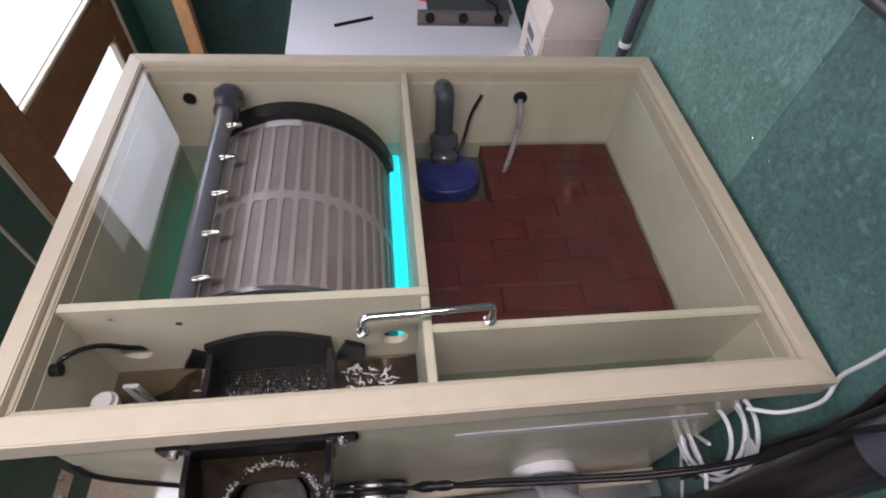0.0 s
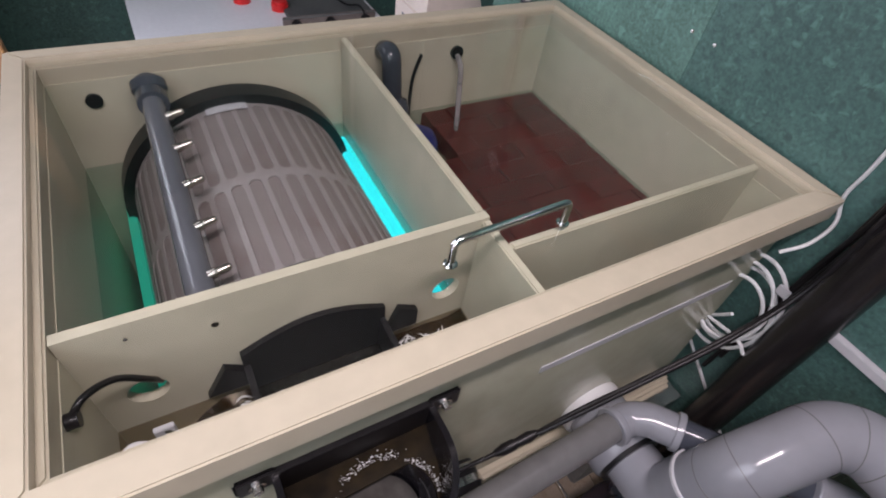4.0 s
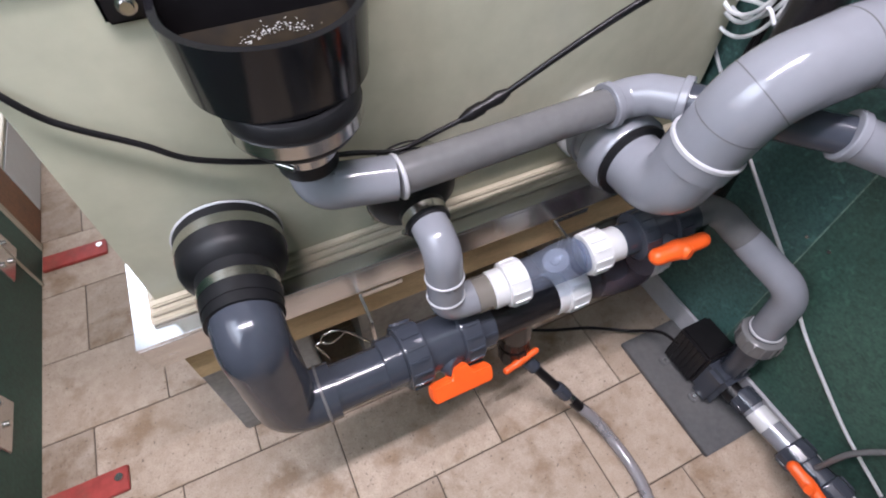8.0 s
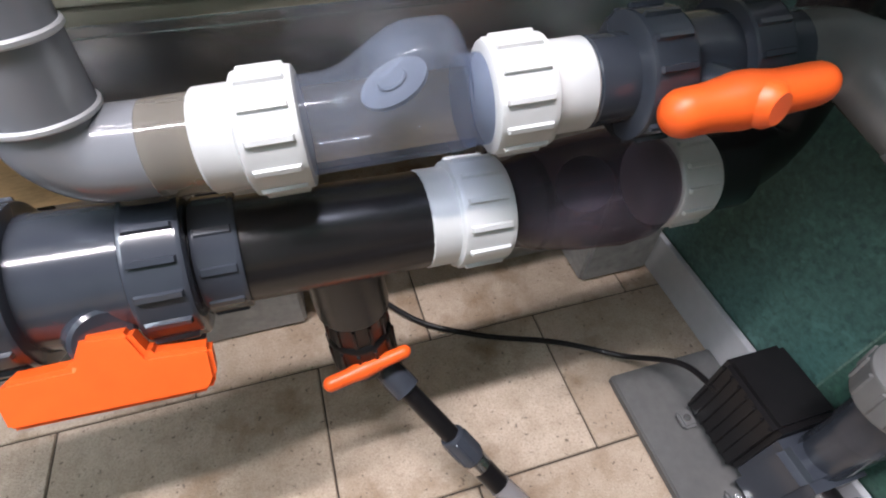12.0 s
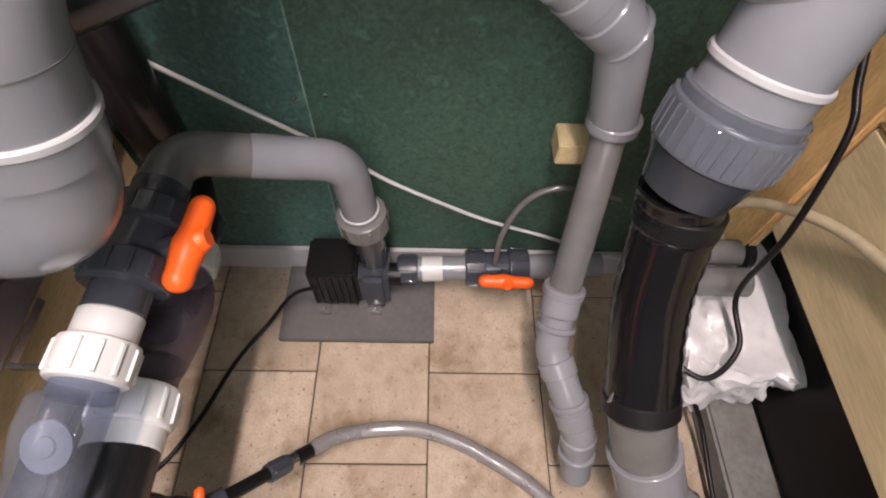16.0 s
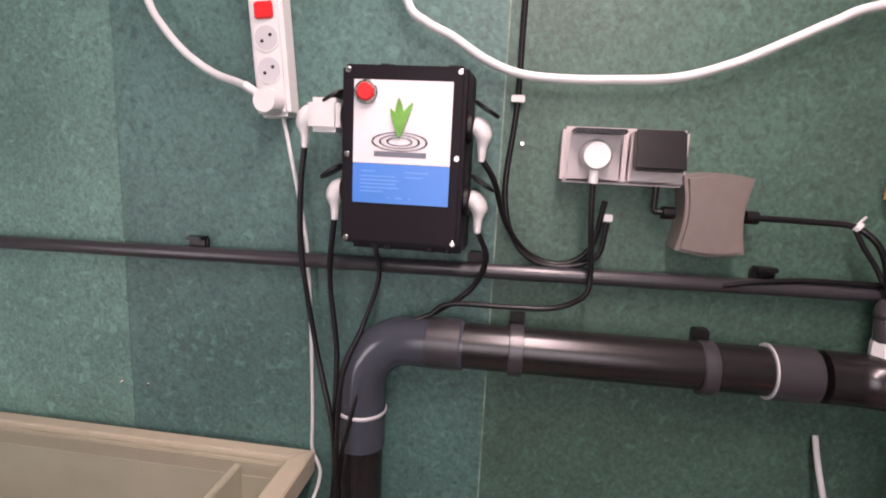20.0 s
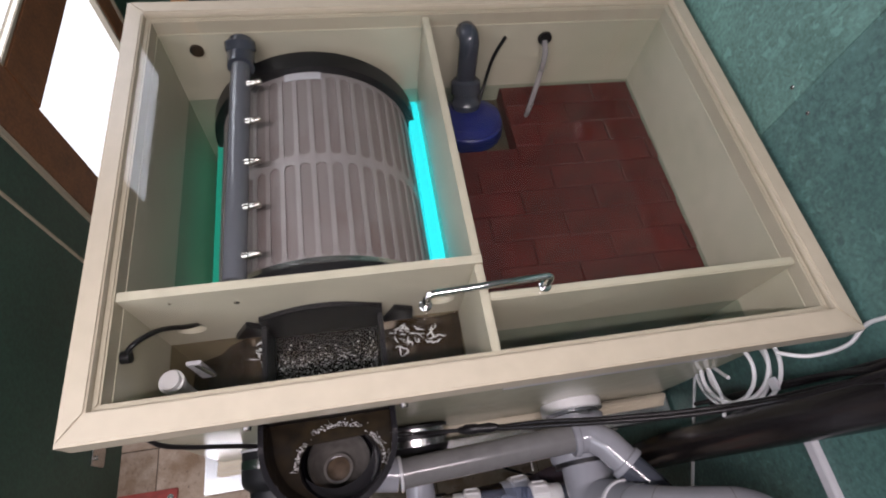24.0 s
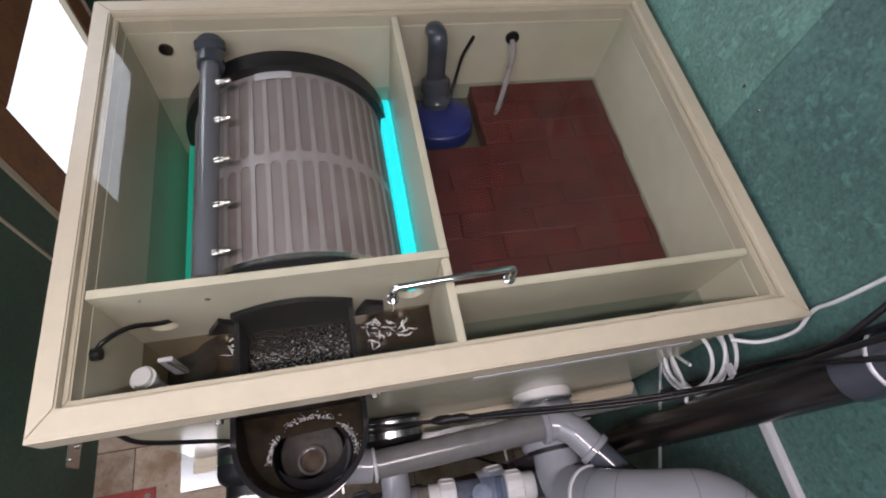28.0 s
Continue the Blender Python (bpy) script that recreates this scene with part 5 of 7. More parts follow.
# tee and drain cock with the garden hose
part("valve_collar", nut(at(L0, L1, 0.345), at(L0, L1, 0.42), 0.0405, 10, 0.0015), GREY_DARK, pl)
T0 = at(L0, L1, 0.578)
part("tee", rod(T0 + Vector((0, 0, -0.02)), T0 + Vector((0.003, -0.005, -0.082)), 0.031, 28), BLACK_PIPE, pl, "black tee leg")
part("tee_nut", nut(T0 + Vector((0.003, -0.005, -0.082)), T0 + Vector((0.004, -0.006, -0.118)), 0.027, 12, 0.002), BLACK, pl, "black ribbed tee nut")
TV = T0 + Vector((0.004, -0.007, -0.115))
part("drain_nut", nut(TV, TV + Vector((0.003, -0.004, -0.05)), 0.029, 12, 0.002), BLACK, pl)
dc = thing("drain_cock", TV + Vector((0.03, -0.05, -0.09)), "small drain cock with an orange lever and a clear garden hose", "valve")
CK = TV + Vector((0.002, -0.008, -0.045))
part("cock_body", rod(CK + Vector((0, 0.01, 0.008)), CK + Vector((0.032, -0.034, -0.022)), 0.014, 20), GREY_DARK, dc)
lever(dc, CK + Vector((-0.042, -0.030, 0.018)), CK + Vector((0.040, -0.018, 0.026)), ORANGE, 0.0075, 0.008)
C2 = CK + Vector((0.032, -0.034, -0.022))
C3 = Vector((-0.355, -0.265, 0.058))
part("spindle", rod(C2, at(C2, C3, 0.45), 0.0095, 18), BLACK, dc)
part("barb_nut", nut(at(C2, C3, 0.45), at(C2, C3, 0.70), 0.0135, 8, 0.001), GREY_DARK, dc)
part("barb_band", rod(at(C2, C3, 0.70), at(C2, C3, 0.78), 0.0128, 20), STEEL, dc)
part("barb", rod(at(C2, C3, 0.78), C3, 0.0115, 18), BLACK, dc)
hp = [C3, (-0.333, -0.292, 0.036), (-0.318, -0.335, 0.017), (-0.312, -0.385, 0.0135), (-0.314, -0.435, 0.013), (-0.330, -0.490, 0.013), (-0.360, -0.552, 0.013), (-0.405, -0.620, 0.013), (-0.47, -0.675, 0.013), (-0.555, -0.722, 0.014), (-0.68, -0.80, 0.014)]
gh = thing("garden_hose", C3, "clear grey garden hose curving over the floor", "hose")
part("hose", sweep(smooth_path(hp, 10), 0.0125, 18), CLEARHOSE, gh, "clear grey hose wall")
part("hose_core", sweep(smooth_path(hp, 10), 0.0075, 14), GREY, gh, "murky inside of the hose")

# second outlet: rubber cone, small bend, white unions, clear check valve, valve with lever
pv = thing("return_line", (-0.45, -0.12, 0.44), "return line with white unions, clear check valve and orange lever", "pipe")
V0 = Vector((-0.603, 0.0275, 0.575))
V1 = Vector((-0.604, -0.070, 0.562))
part("rubber_cone", lathe(V0, V1, [(0, 0.066), (0.35, 0.068), (0.5, 0.062), (0.72, 0.034), (1, 0.032)], 36), RUBBER, pv, "black rubber reducer cone")
jubilee(pv, at(V0, V1, 0.80), at(V0, V1, 0.93), 0.0335)
jubilee(pv, at(V0, V1, 0.06), at(V0, V1, 0.17), 0.0690)
jubilee(pv, at(V0, V1, 0.25), at(V0, V1, 0.37), 0.0695)
VZ = 0.433
part("bend", sweep(rounded_path([at(V0, V1, 0.95), (-0.604, -0.112, 0.556), (-0.604, -0.128, VZ), (-0.555, -0.130, VZ)], 0.04, 10), 0.0275, 28), GREY, pv, "light grey swept bend")
ring_on((-0.604, -0.116, 0.53), (-0.604, -0.126, 0.45), 0.35, 0.0292, 0.004, pv, GREY_RING)
ring_on((-0.604, -0.116, 0.53), (-0.604, -0.126, 0.45), 0.85, 0.0292, 0.004, pv, GREY_RING)
Q0, Q1 = Vector((-0.560, -0.131, VZ)), Vector((-0.215, -0.150, 0.450))
part("pipe", rod(at(Q0, Q1, 0.004), at(Q0, Q1, 0.088), 0.0284, 28, 0.001), CLEAR_BEIGE, pv, "murky clear pipe socket")
part("white_socket", rod(at(Q0, Q1, 0.080), at(Q0, Q1, 0.155), 0.0305, 28, 0.002), WHITE, pv)
part("union_nut", nut(at(Q0, Q1, 0.145), at(Q0, Q1, 0.248), 0.0358, 13, 0.0022), WHITE, pv, "ribbed white union nut")


def checkbody(a, b, r, dome):
    """Tube whose upper side swells in a slanted dome and rounds off at the shoulder."""
    rows = [k / 56 for k in range(57)]
    bm = lathe(a, b, [(f, r * (1 if f < 0.86 else 1 - 0.06 * min(1, (f - 0.86) / 0.03))) for f in rows], 40)
    up = Vector((0, -0.18, 0.984))
    way = (b - a).normalized()
    for v in bm.verts:
        f = (v.co - a).dot(way) / (b - a).length
        s = min(1, max(0, (f - 0.13) / 0.46))
        lift = s * s * (3 - 2 * s)
        e = min(1, max(0, (f - 0.74) / 0.135))
        lift *= math.sqrt(max(0.0, 1 - e * e))
        h = (v.co - at(a, b, f)).dot(up) / r
        if h > -0.15:
            v.co += up * dome * lift * min(1, (h + 0.15) * 1.05)
    return bm


part("check_valve", checkbody(at(Q0, Q1, 0.244), at(Q0, Q1, 0.565), 0.0292, 0.0265), CLEARPVC, pv, "clear bluish check valve body")
FC, FN = at(Q0, Q1, 0.400) + Vector((0, -0.004, 0.022)), Vector((-0.42, 0.02, 0.90)).normalized()
part("flap", lathe(FC - FN * 0.0015, FC + FN * 0.0015, [(0, 0.0205), (0.9, 0.0210), (1, 0.0195)], 32), FLAP_GREY, pv, "pale round flap")
part("flap_boss", rod(FC + FN * 0.0016, FC + FN * 0.004, 0.009, 20, 0.001), FLAP_GREY, pv)
part("shoulder", rod(at(Q0, Q1, 0.518), at(Q0, Q1, 0.566), 0.0282, 30, 0.001), CLEARPVC, pv)
part("union_nut", nut(at(Q0, Q1, 0.560), at(Q0, Q1, 0.672), 0.0350, 13, 0.0022), WHITE, pv, "ribbed white union nut")
part("white_socket", rod(at(Q0, Q1, 0.665), at(Q0, Q1, 0.752), 0.0290, 28, 0.002), WHITE, pv)
part("valve_socket", rod(at(Q0, Q1, 0.750), at(Q0, Q1, 0.835), 0.0285, 28, 0.002), GREY_DARK, pv)
part("union_nut", nut(at(Q0, Q1, 0.825), at(Q0, Q1, 0.915), 0.0410, 14, 0.0025), GREY_DARK, pv, "dark grey union nut")
part("valve_body", rod(at(Q0, Q1, 0.91), at(Q0, Q1, 1.02), 0.034, 28), GREY_DARK, pv)
part("union_nut", nut(at(Q0, Q1, 1.015), at(Q0, Q1, 1.10), 0.0410, 14, 0.0025), GREY_DARK, pv, "dark grey union nut")
lever(pv, (-0.280, -0.199, 0.452), (-0.178, -0.212, 0.470), ORANGE, 0.0155, 0.01, at(Q0, Q1, 0.92))
M0 = at(Q0, Q1, 1.05)
M1, M2, M3 = Vector((-0.105, -0.155, 0.455)), Vector((-0.052, -0.330, 0.385)), Vector((-0.050, -0.345, 0.175))
part("socket", rod(M0, at(M0, M1, 0.45), 0.029, 28), GREY_DARK, pv)
part("clear_bend", sweep(rounded_path([at(M0, M1, 0.3), M1, at(M1, M2, 0.42)], 0.045, 8), 0.0268, 26), GREY_MID, pv, "smoky grey bend")
part("bend", sweep(rounded_path([at(M1, M2, 0.40), M2, at(M2, M3, 0.55)], 0.055, 10), 0.0275, 28), GREY, pv, "light grey bend")
ring_on(M2, M3, 0.52, 0.0295, 0.006, pv, GREY_RING)
part("union_nut", nut(at(M2, M3, 0.56), at(M2, M3, 0.74), 0.0385, 14, 0.002), GREY_MID, pv, "grey union nut")
part("pump_socket", rod(at(M2, M3, 0.72), at(M2, M3, 0.98), 0.026, 26), GREY_DARK, pv)

# circulation pump on its mat
mat_ = thing("pump_mat", (-0.08, -0.31, 0.0), "dark rubber mat on the tiles under the circulation pump", "mat")
part("mat", box((-0.157, -0.454, 0.0), (-0.004, -0.170, 0.014), 0.002), SLATE, mat_, smooth=False)
cp = thing("circulation_pump", (-0.06, -0.30, 0.0142), "black circulation pump with a ribbed motor housing and cable", "pump")
part("motor", box((-0.090, -0.318, 0.024), (-0.012, -0.232, 0.136), 0.006), BLACK, cp, "black ribbed motor")
for k in range(7):
    part("rib", box((-0.0925, -0.312 + k * 0.012, 0.030), (-0.0895, -0.308 + k * 0.012, 0.128), 0.0008), BLACK, cp, smooth=False)
part("volute", box((-0.094, -0.372, 0.022), (-0.012, -0.319, 0.128), 0.010), GREY_DARK, cp, "dark grey pump chamber")
part("outlet", rod((-0.050, -0.345, 0.108), (-0.050, -0.345, 0.178), 0.024, 24), GREY_DARK, cp)
part("inlet", rod((-0.050, -0.371, 0.070), (-0.050, -0.392, 0.071), 0.022, 24), BLACK, cp)
for fy in (-0.250, -0.345):
    ft = part("foot", box((-0.108, fy - 0.011, 0.0145), (-0.088, fy + 0.011, 0.024), 0.003), GREY_MID, cp, "slotted grey foot")
    part("foot_screw", rod((-0.100, fy, 0.024), (-0.100, fy, 0.028), 0.004, 12), STEEL, ft)
fp = thing("floor_pipe", (-0.05, -0.55, 0.07), "grey pressure pipe with an orange lever valve low along the wall", "pipe")
F0, F1 = Vector((-0.040, -0.385, 0.071)), Vector((-0.030, -0.76, 0.084))
part("union_nut", nut(at(F0, F1, 0.0), at(F0, F1, 0.10), 0.027, 8, 0.002), GREY_DARK, fp)
part("pipe", rod(at(F0, F1, 0.08), at(F0, F1, 0.34), 0.0225, 24), GREY, fp)
part("white_socket", rod(at(F0, F1, 0.12), at(F0, F1, 0.22), 0.0235, 24, 0.001), WHITE, fp)
part("union_nut", nut(at(F0, F1, 0.33), at(F0, F1, 0.43), 0.0335, 12, 0.002), GREY_DARK, fp)
part("valve_body", rod(at(F0, F1, 0.43), at(F0, F1, 0.54), 0.029, 24), GREY_DARK, fp)
part("union_nut", nut(at(F0, F1, 0.54), at(F0, F1, 0.64), 0.0335, 12, 0.002), GREY_DARK, fp)
part("pipe", rod(at(F0, F1, 0.62), F1, 0.0225, 24), GREY, fp)
lever(fp, (-0.078, -0.530, 0.104), (-0.082, -0.628, 0.106), ORANGE, 0.0125, 0.01, at(F0, F1, 0.50))
cable("airline", [(-0.045, -0.560, 0.11), (-0.035, -0.565, 0.20), (-0.015, -0.60, 0.265), (-0.010, -0.66, 0.285), (-0.02, -0.74, 0.27)], 0.0055, GREY_MID, "grey air hose rising to the wall")
cable("pump_lead", [(-0.088, -0.25, 0.09), (-0.095, -0.20, 0.07), (-0.13, -0.15, 0.02), (-0.20, -0.10, 0.006), (-0.30, -0.06, 0.006), (-0.38, -0.01, 0.006), (-0.44, 0.08, 0.006), (-0.46, 0.2, 0.006)], 0.0038, BLACK, "black pump lead lying over the tiles")

# ---------- wall behind the filter ----------
bp = thing("black_wall_pipe", (-0.03, -0.09, 0.6), "black drain pipe with grey bends clipped to the green wall", "pipe")
KX, KY, KZ = -0.032, -0.090, 1.244
part("pipe", sweep(rounded_path([(-0.101, -0.117, 0.3135), (KX, KY - 0.004, 0.318), (KX, KY, 0.46), (KX, KY, 1.10)], 0.06, 10), 0.0345, 28), BLACK_PIPE, bp)
part("bend", sweep(rounded_path([(KX, KY, 1.065), (KX, KY, KZ - 0.002), (KX, -0.245, KZ)], 0.075, 12), 0.0375, 30), GREY_DARK, bp, "dark grey swept bend")
ring_on((KX, KY, 1.10), (KX, KY, 1.13), 0.8, 0.0395, 0.006, bp, GREY_RING)
part("socket", rod((KX, -0.190, KZ), (KX, -0.241, KZ), 0.0388, 30, 0.001), GREYBLK, bp, "grey pipe socket")
part("pipe", rod((KX, -0.24, KZ), (KX, -0.69, KZ + 0.004), 0.0345, 28), BLACK_PIPE, bp)
for cy in (-0.322, -0.587):
    cl = part("pipe_clip", rod((KX, cy - 0.010, KZ), (KX, cy + 0.010, KZ), 0.0385, 28, 0.001), GREYBLK, bp, "dark pipe clip")
    part("clip_foot", box((-0.010, cy - 0.011, KZ + 0.02), (WX - 0.001, cy + 0.011, KZ + 0.048), 0.002), BLACK, cl)
part("socket", rod((KX, -0.668, KZ + 0.004), (KX - 0.002, -0.728, KZ + 0.004), 0.0385, 28, 0.002), GREYBLK, bp)
ring_on((KX, -0.668, KZ + 0.004), (KX, -0.68, KZ + 0.004), 0.0, 0.0390, 0.0025, bp, GREY_RING)
part("bend", sweep(rounded_path([(KX - 0.001, -0.74, KZ + 0.004), (KX - 0.006, -0.80, KZ + 0.006), (-0.120, -0.874, KZ + 0.022)], 0.07, 8), 0.0365, 28), BLACK_PIPE, bp, "black bend")

tj = thing("large_tee", (-0.16, -0.90, 1.2), "grey tee with reducer and orange lever valve by the wall", "pipe")
G0, G1 = Vector((-0.105, -0.872, 1.268)), Vector((-0.34, -0.935, 1.262))
part("tee_barrel", rod(G0, G1, 0.0525, 32, 0.003), GREY, tj, "light grey tee barrel")
ring_on(G0, G1, 0.98, 0.056, 0.010, tj, GREY_RING)
N0, N1 = Vector((-0.190, -0.888, 1.235)), Vector((-0.285, -0.855, 0.965))
part("reducer", lathe(N0, at(N0, N1, 0.36), [(0, 0.008), (0.15, 0.013), (1, 0.043)], 28), GREY_BLUE, tj, "grey cone reducer")
part("union_nut", nut(at(N0, N1, 0.36), at(N0, N1, 0.53), 0.059, 18, 0.002), GREY_BLUE, tj, "grey union nut")
part("valve_body", rod(at(N0, N1, 0.34), at(N0, N1, 0.92), 0.041, 28), GREY_DARK, tj)
part("union_nut", nut(at(N0, N1, 0.71), at(N0, N1, 0.83), 0.0545, 18, 0.002), GREY_BLUE, tj, "grey union nut")
lever(tj, (-0.178, -0.771, 1.079), (-0.278, -0.795, 1.064), ORANGE, 0.0155, 0.012, at(N0, N1, 0.62))
part("bend", sweep(rounded_path([at(N0, N1, 0.86), (-0.262, -0.848, 0.924), (-0.34, -0.85, 0.924), (-0.424, -0.85, 0.928)], 0.04, 8), 0.0285, 28), GREY, tj, "light grey bend")
ring_on((-0.424, -0.85, 0.928), (-0.41, -0.85, 0.928), 0.5, 0.0300, 0.006, tj, GREY_RING)
part("black_hose", sweep(smooth_path([(-0.418, -0.85, 0.928), (-0.48, -0.852, 0.918), (-0.53, -0.86, 0.895), (-0.58, -0.88, 0.85), (-0.62, -0.93, 0.74), (-0.64, -0.98, 0.60)], 6), 0.0275, 24), RUBBER, tj, "black rubber hose")
X0 = Vector((-0.362, -0.850, 0.926))
X1 = Vector((-0.384, -0.796, 0.870))
part("branch", rod(X0, X1, 0.0310, 26, 0.002), GREY, tj, "light grey branch")
ring_on(X0, X1, 0.62, 0.0325, 0.005, tj, GREY_RING)
part("small_valve", lathe(at(X0, X1, 1.0), (-0.396, -0.775, 0.836), [(0, 0.013), (0.3, 0.022), (0.75, 0.022), (1, 0.015)], 22), CLEARPVC, tj, "small clear valve")
lever(tj, (-0.342, -0.757, 0.853), (-0.424, -0.738, 0.878), ORANGE, 0.0108, 0.008, (-0.392, -0.780, 0.850))
part("black_tail", rod((-0.394, -0.778, 0.842), (-0.372, -0.790, 0.745), 0.011, 16), BLACK, tj)
cable("clear_airline", [(-0.050, -0.788, 1.000), (-0.032, -0.778, 1.05), (-0.014, -0.768, 1.11), (-0.006, -0.763, 1.147)], 0.0042, GREY_RING, "short milky air tube standing on the cap")
cable("clear_airline", [(-0.050, -0.812, 0.983), (-0.045, -0.825, 1.03), (-0.04, -0.87, 1.10), (-0.04, -0.95, 1.16), (-0.04, -0.985, 1.20)], 0.0042, GREY_RING, "milky air tube curving up to the wall")

# thin water pipe along the wall
tp = thing("thin_wall_pipe", (-0.006, 0.0, 1.35), "thin dark grey water pipe clipped along the green wall", "pipe")
part("pipe", rod((-0.010, 0.790, 1.338), (-0.012, -0.985, 1.368), 0.0115, 20), GREYBLK, tp)
part("elbow", sweep(rounded_path([(-0.010, 0.765, 1.338), (-0.010, 0.800, 1.338), (-0.010, 0.800, 1.300)], 0.015, 6), 0.0145, 20), GREY_DARK, tp)
part("pipe", rod((-0.010, 0.800, 1.31), (-0.010, 0.800, 0.02), 0.0115, 20), GREY_DARK, tp, "vertical pipe length")
ring_on((-0.010, 0.80, 1.0), (-0.010, 0.80, 0.98), 0.5, 0.0135, 0.012, tp, WHITE)
part("riser", rod((-0.010, 0.757, 1.34), (-0.010, 0.757, 1.425), 0.0125, 18), GREY_DARK, tp)
ring_on((-0.010, 0.757, 1.375), (-0.010, 0.757, 1.381), 0.5, 0.0135, 0.004, tp, WHITE)
ring_on((-0.010, 0.757, 1.420), (-0.010, 0.757, 1.426), 0.5, 0.0135, 0.004, tp, WHITE)
ring_on((-0.010, 0.735, 1.339), (-0.010, 0.729, 1.339), 0.5, 0.0135, 0.006, tp, WHITE)
for cy in (0.720, 0.199, -0.257, -0.66):
    cl = part("pipe_clip", box((-0.004, cy - 0.016, 1.330 + (0.72 - cy) * 0.017), (WX - 0.001, cy + 0.016, 1.366 + (0.72 - cy) * 0.017), 0.003), BLACK, tp, "black pipe clip")
    for dz in (-0.003, 0.027):
        part("clip_lug", box((-0.016, cy - 0.013, 1.334 + dz + (0.72 - cy) * 0.017), (-0.003, cy + 0.013, 1.340 + dz + (0.72 - cy) * 0.017), 0.001), BLACK, cl)
part("tee", rod((-0.012, -0.80, 1.365), (-0.012, -0.86, 1.366), 0.016, 20), GREY_DARK, tp)
gauge = thing("pressure_gauge", (-0.012, 0.765, 1.40), "small round pressure gauge on a nickel riser", "gauge")
part("stem", rod((-0.010, 0.757, 1.425), (-0.010, 0.757, 1.452), 0.007, 14), BRASS, gauge)
part("dial_case", rod((0.002, 0.757, 1.478), (-0.026, 0.757, 1.478), 0.0335, 32, 0.003), BLACK, gauge, "black dial case")
part("bezel", lathe((-0.0262, 0.757, 1.478), (-0.0300, 0.757, 1.478), [(0, 0.0335), (1, 0.0325), (1, 0.0285), (0, 0.0285)], 32, None, False), STEEL, gauge, "steel bezel")
part("dial", rod((-0.0264, 0.757, 1.478), (-0.0270, 0.757, 1.478), 0.0284, 32), WHITE, gauge, "white dial")
part("pointer", oriented(box((-0.0006, -0.0012, 0.0), (0.0004, 0.0012, 0.020), 0), Matrix.Translation((-0.0276, 0.757, 1.478)) @ Euler((radians(55), 0, 0)).to_matrix().to_4x4()), BLACK, gauge, "black pointer", False)

# control box
cb = thing("control_box", (-0.04, -0.15, 1.40), "black control box with white and blue label on the wall", "control box")
bm = box((-0.060, -0.2390, 1.3865), (WX - 0.003, -0.0720, 1.636), 0.006)
part("case", bm, BOX_BLACK, cb, "black plastic case")
lidb = part("cover", box((-0.092, -0.2345, 1.3985), (-0.0602, -0.0705, 1.6335), 0.005), BOX_BLACK, cb, "black screwed cover")
for ey in (-0.105, -0.205):
    part("mounting_ear", box((-0.004, ey - 0.010, 1.632), (WX - 0.0035, ey + 0.010, 1.650), 0.003), BLACK, cb, "black mounting ear")
for sy, sz in ((-0.0790, 1.626), (-0.2260, 1.626), (-0.0790, 1.406), (-0.2260, 1.406), (-0.0790, 1.518), (-0.2260, 1.518)):
    part("cover_screw", lathe((-0.0921, sy, sz), (-0.0945, sy, sz), [(0, 0.0042), (0.6, 0.0042), (1, 0.003)], 12), STEEL, lidb)
part("label_sheet", box((-0.0934, -0.2175, 1.5075), (-0.0922, -0.0875, 1.614), 0.0003), LABEL_WHITE, lidb, "white printed label", False)
part("label_blue", box((-0.0934, -0.2175, 1.455), (-0.0922, -0.0875, 1.5070), 0.0003), LABEL_BLUE, lidb, "blue printed label", False)
for w0, w1, z0 in ((-0.098, -0.118, 1.4965), (-0.098, -0.146, 1.4900), (-0.098, -0.150, 1.4850), (-0.098, -0.146, 1.4800), (-0.098, -0.150, 1.4750), (-0.098, -0.130, 1.4700), (-0.158, -0.190, 1.4965), (-0.158, -0.182, 1.4900), (-0.135, -0.139, 1.462), (-0.146, -0.156, 1.462), (-0.164, -0.167, 1.462)):
    part("print_line", box((-0.0938, w1, z0), (-0.0935, w0, z0 + 0.0013)), PALEBLUE, lidb, smooth=False)
part("print_line", box((-0.0938, -0.186, 1.5165), (-0.0935, -0.116, 1.5235)), INK, lidb, "grey name line", False)


def flat_ring(cy, cz, ry, rz, w, x=-0.0946):
    bm = bmesh.new()
    n = 40
    o, i = [], []
    for k in range(n):
        a = 2 * math.pi * k / n
        o.append(bm.verts.new((x, cy + ry * math.cos(a), cz + rz * math.sin(a))))
        i.append(bm.verts.new((x, cy + (ry - w) * math.cos(a), cz + (rz - w * rz / ry * 1.2) * math.sin(a))))
    for k in range(n):
        bm.faces.new((o[k], o[(k + 1) % n], i[(k + 1) % n], i[k]))
    bmesh.ops.solidify(bm, geom=bm.faces[:], thickness=0.0004)
    return bm


for rr in (0.0375, 0.0275, 0.0175):
    part("print_ring", flat_ring(-0.150, 1.5365, rr, rr * 0.33, 0.0026), RIPPLE_INK, lidb, "slate blue ripple print", False)


def leaf(cy, cz, lean, h, w, x):
    bm = bmesh.new()
    n = 10
    a, b = [], []
    for k in range(n + 1):
        s = k / n
        ww = w * math.sin(math.pi * s) ** 0.8
        y = cy + lean * s * s
        a.append(bm.verts.new((x, y + ww, cz + h * s)))
        b.append(bm.verts.new((x, y - ww, cz + h * s)))
    for k in range(n):
        bm.faces.new((a[k], a[k + 1], b[k + 1], b[k]))
    bmesh.ops.remove_doubles(bm, verts=bm.verts, dist=1e-5)
    bmesh.ops.solidify(bm, geom=bm.faces[:], thickness=0.0004)
    return bm


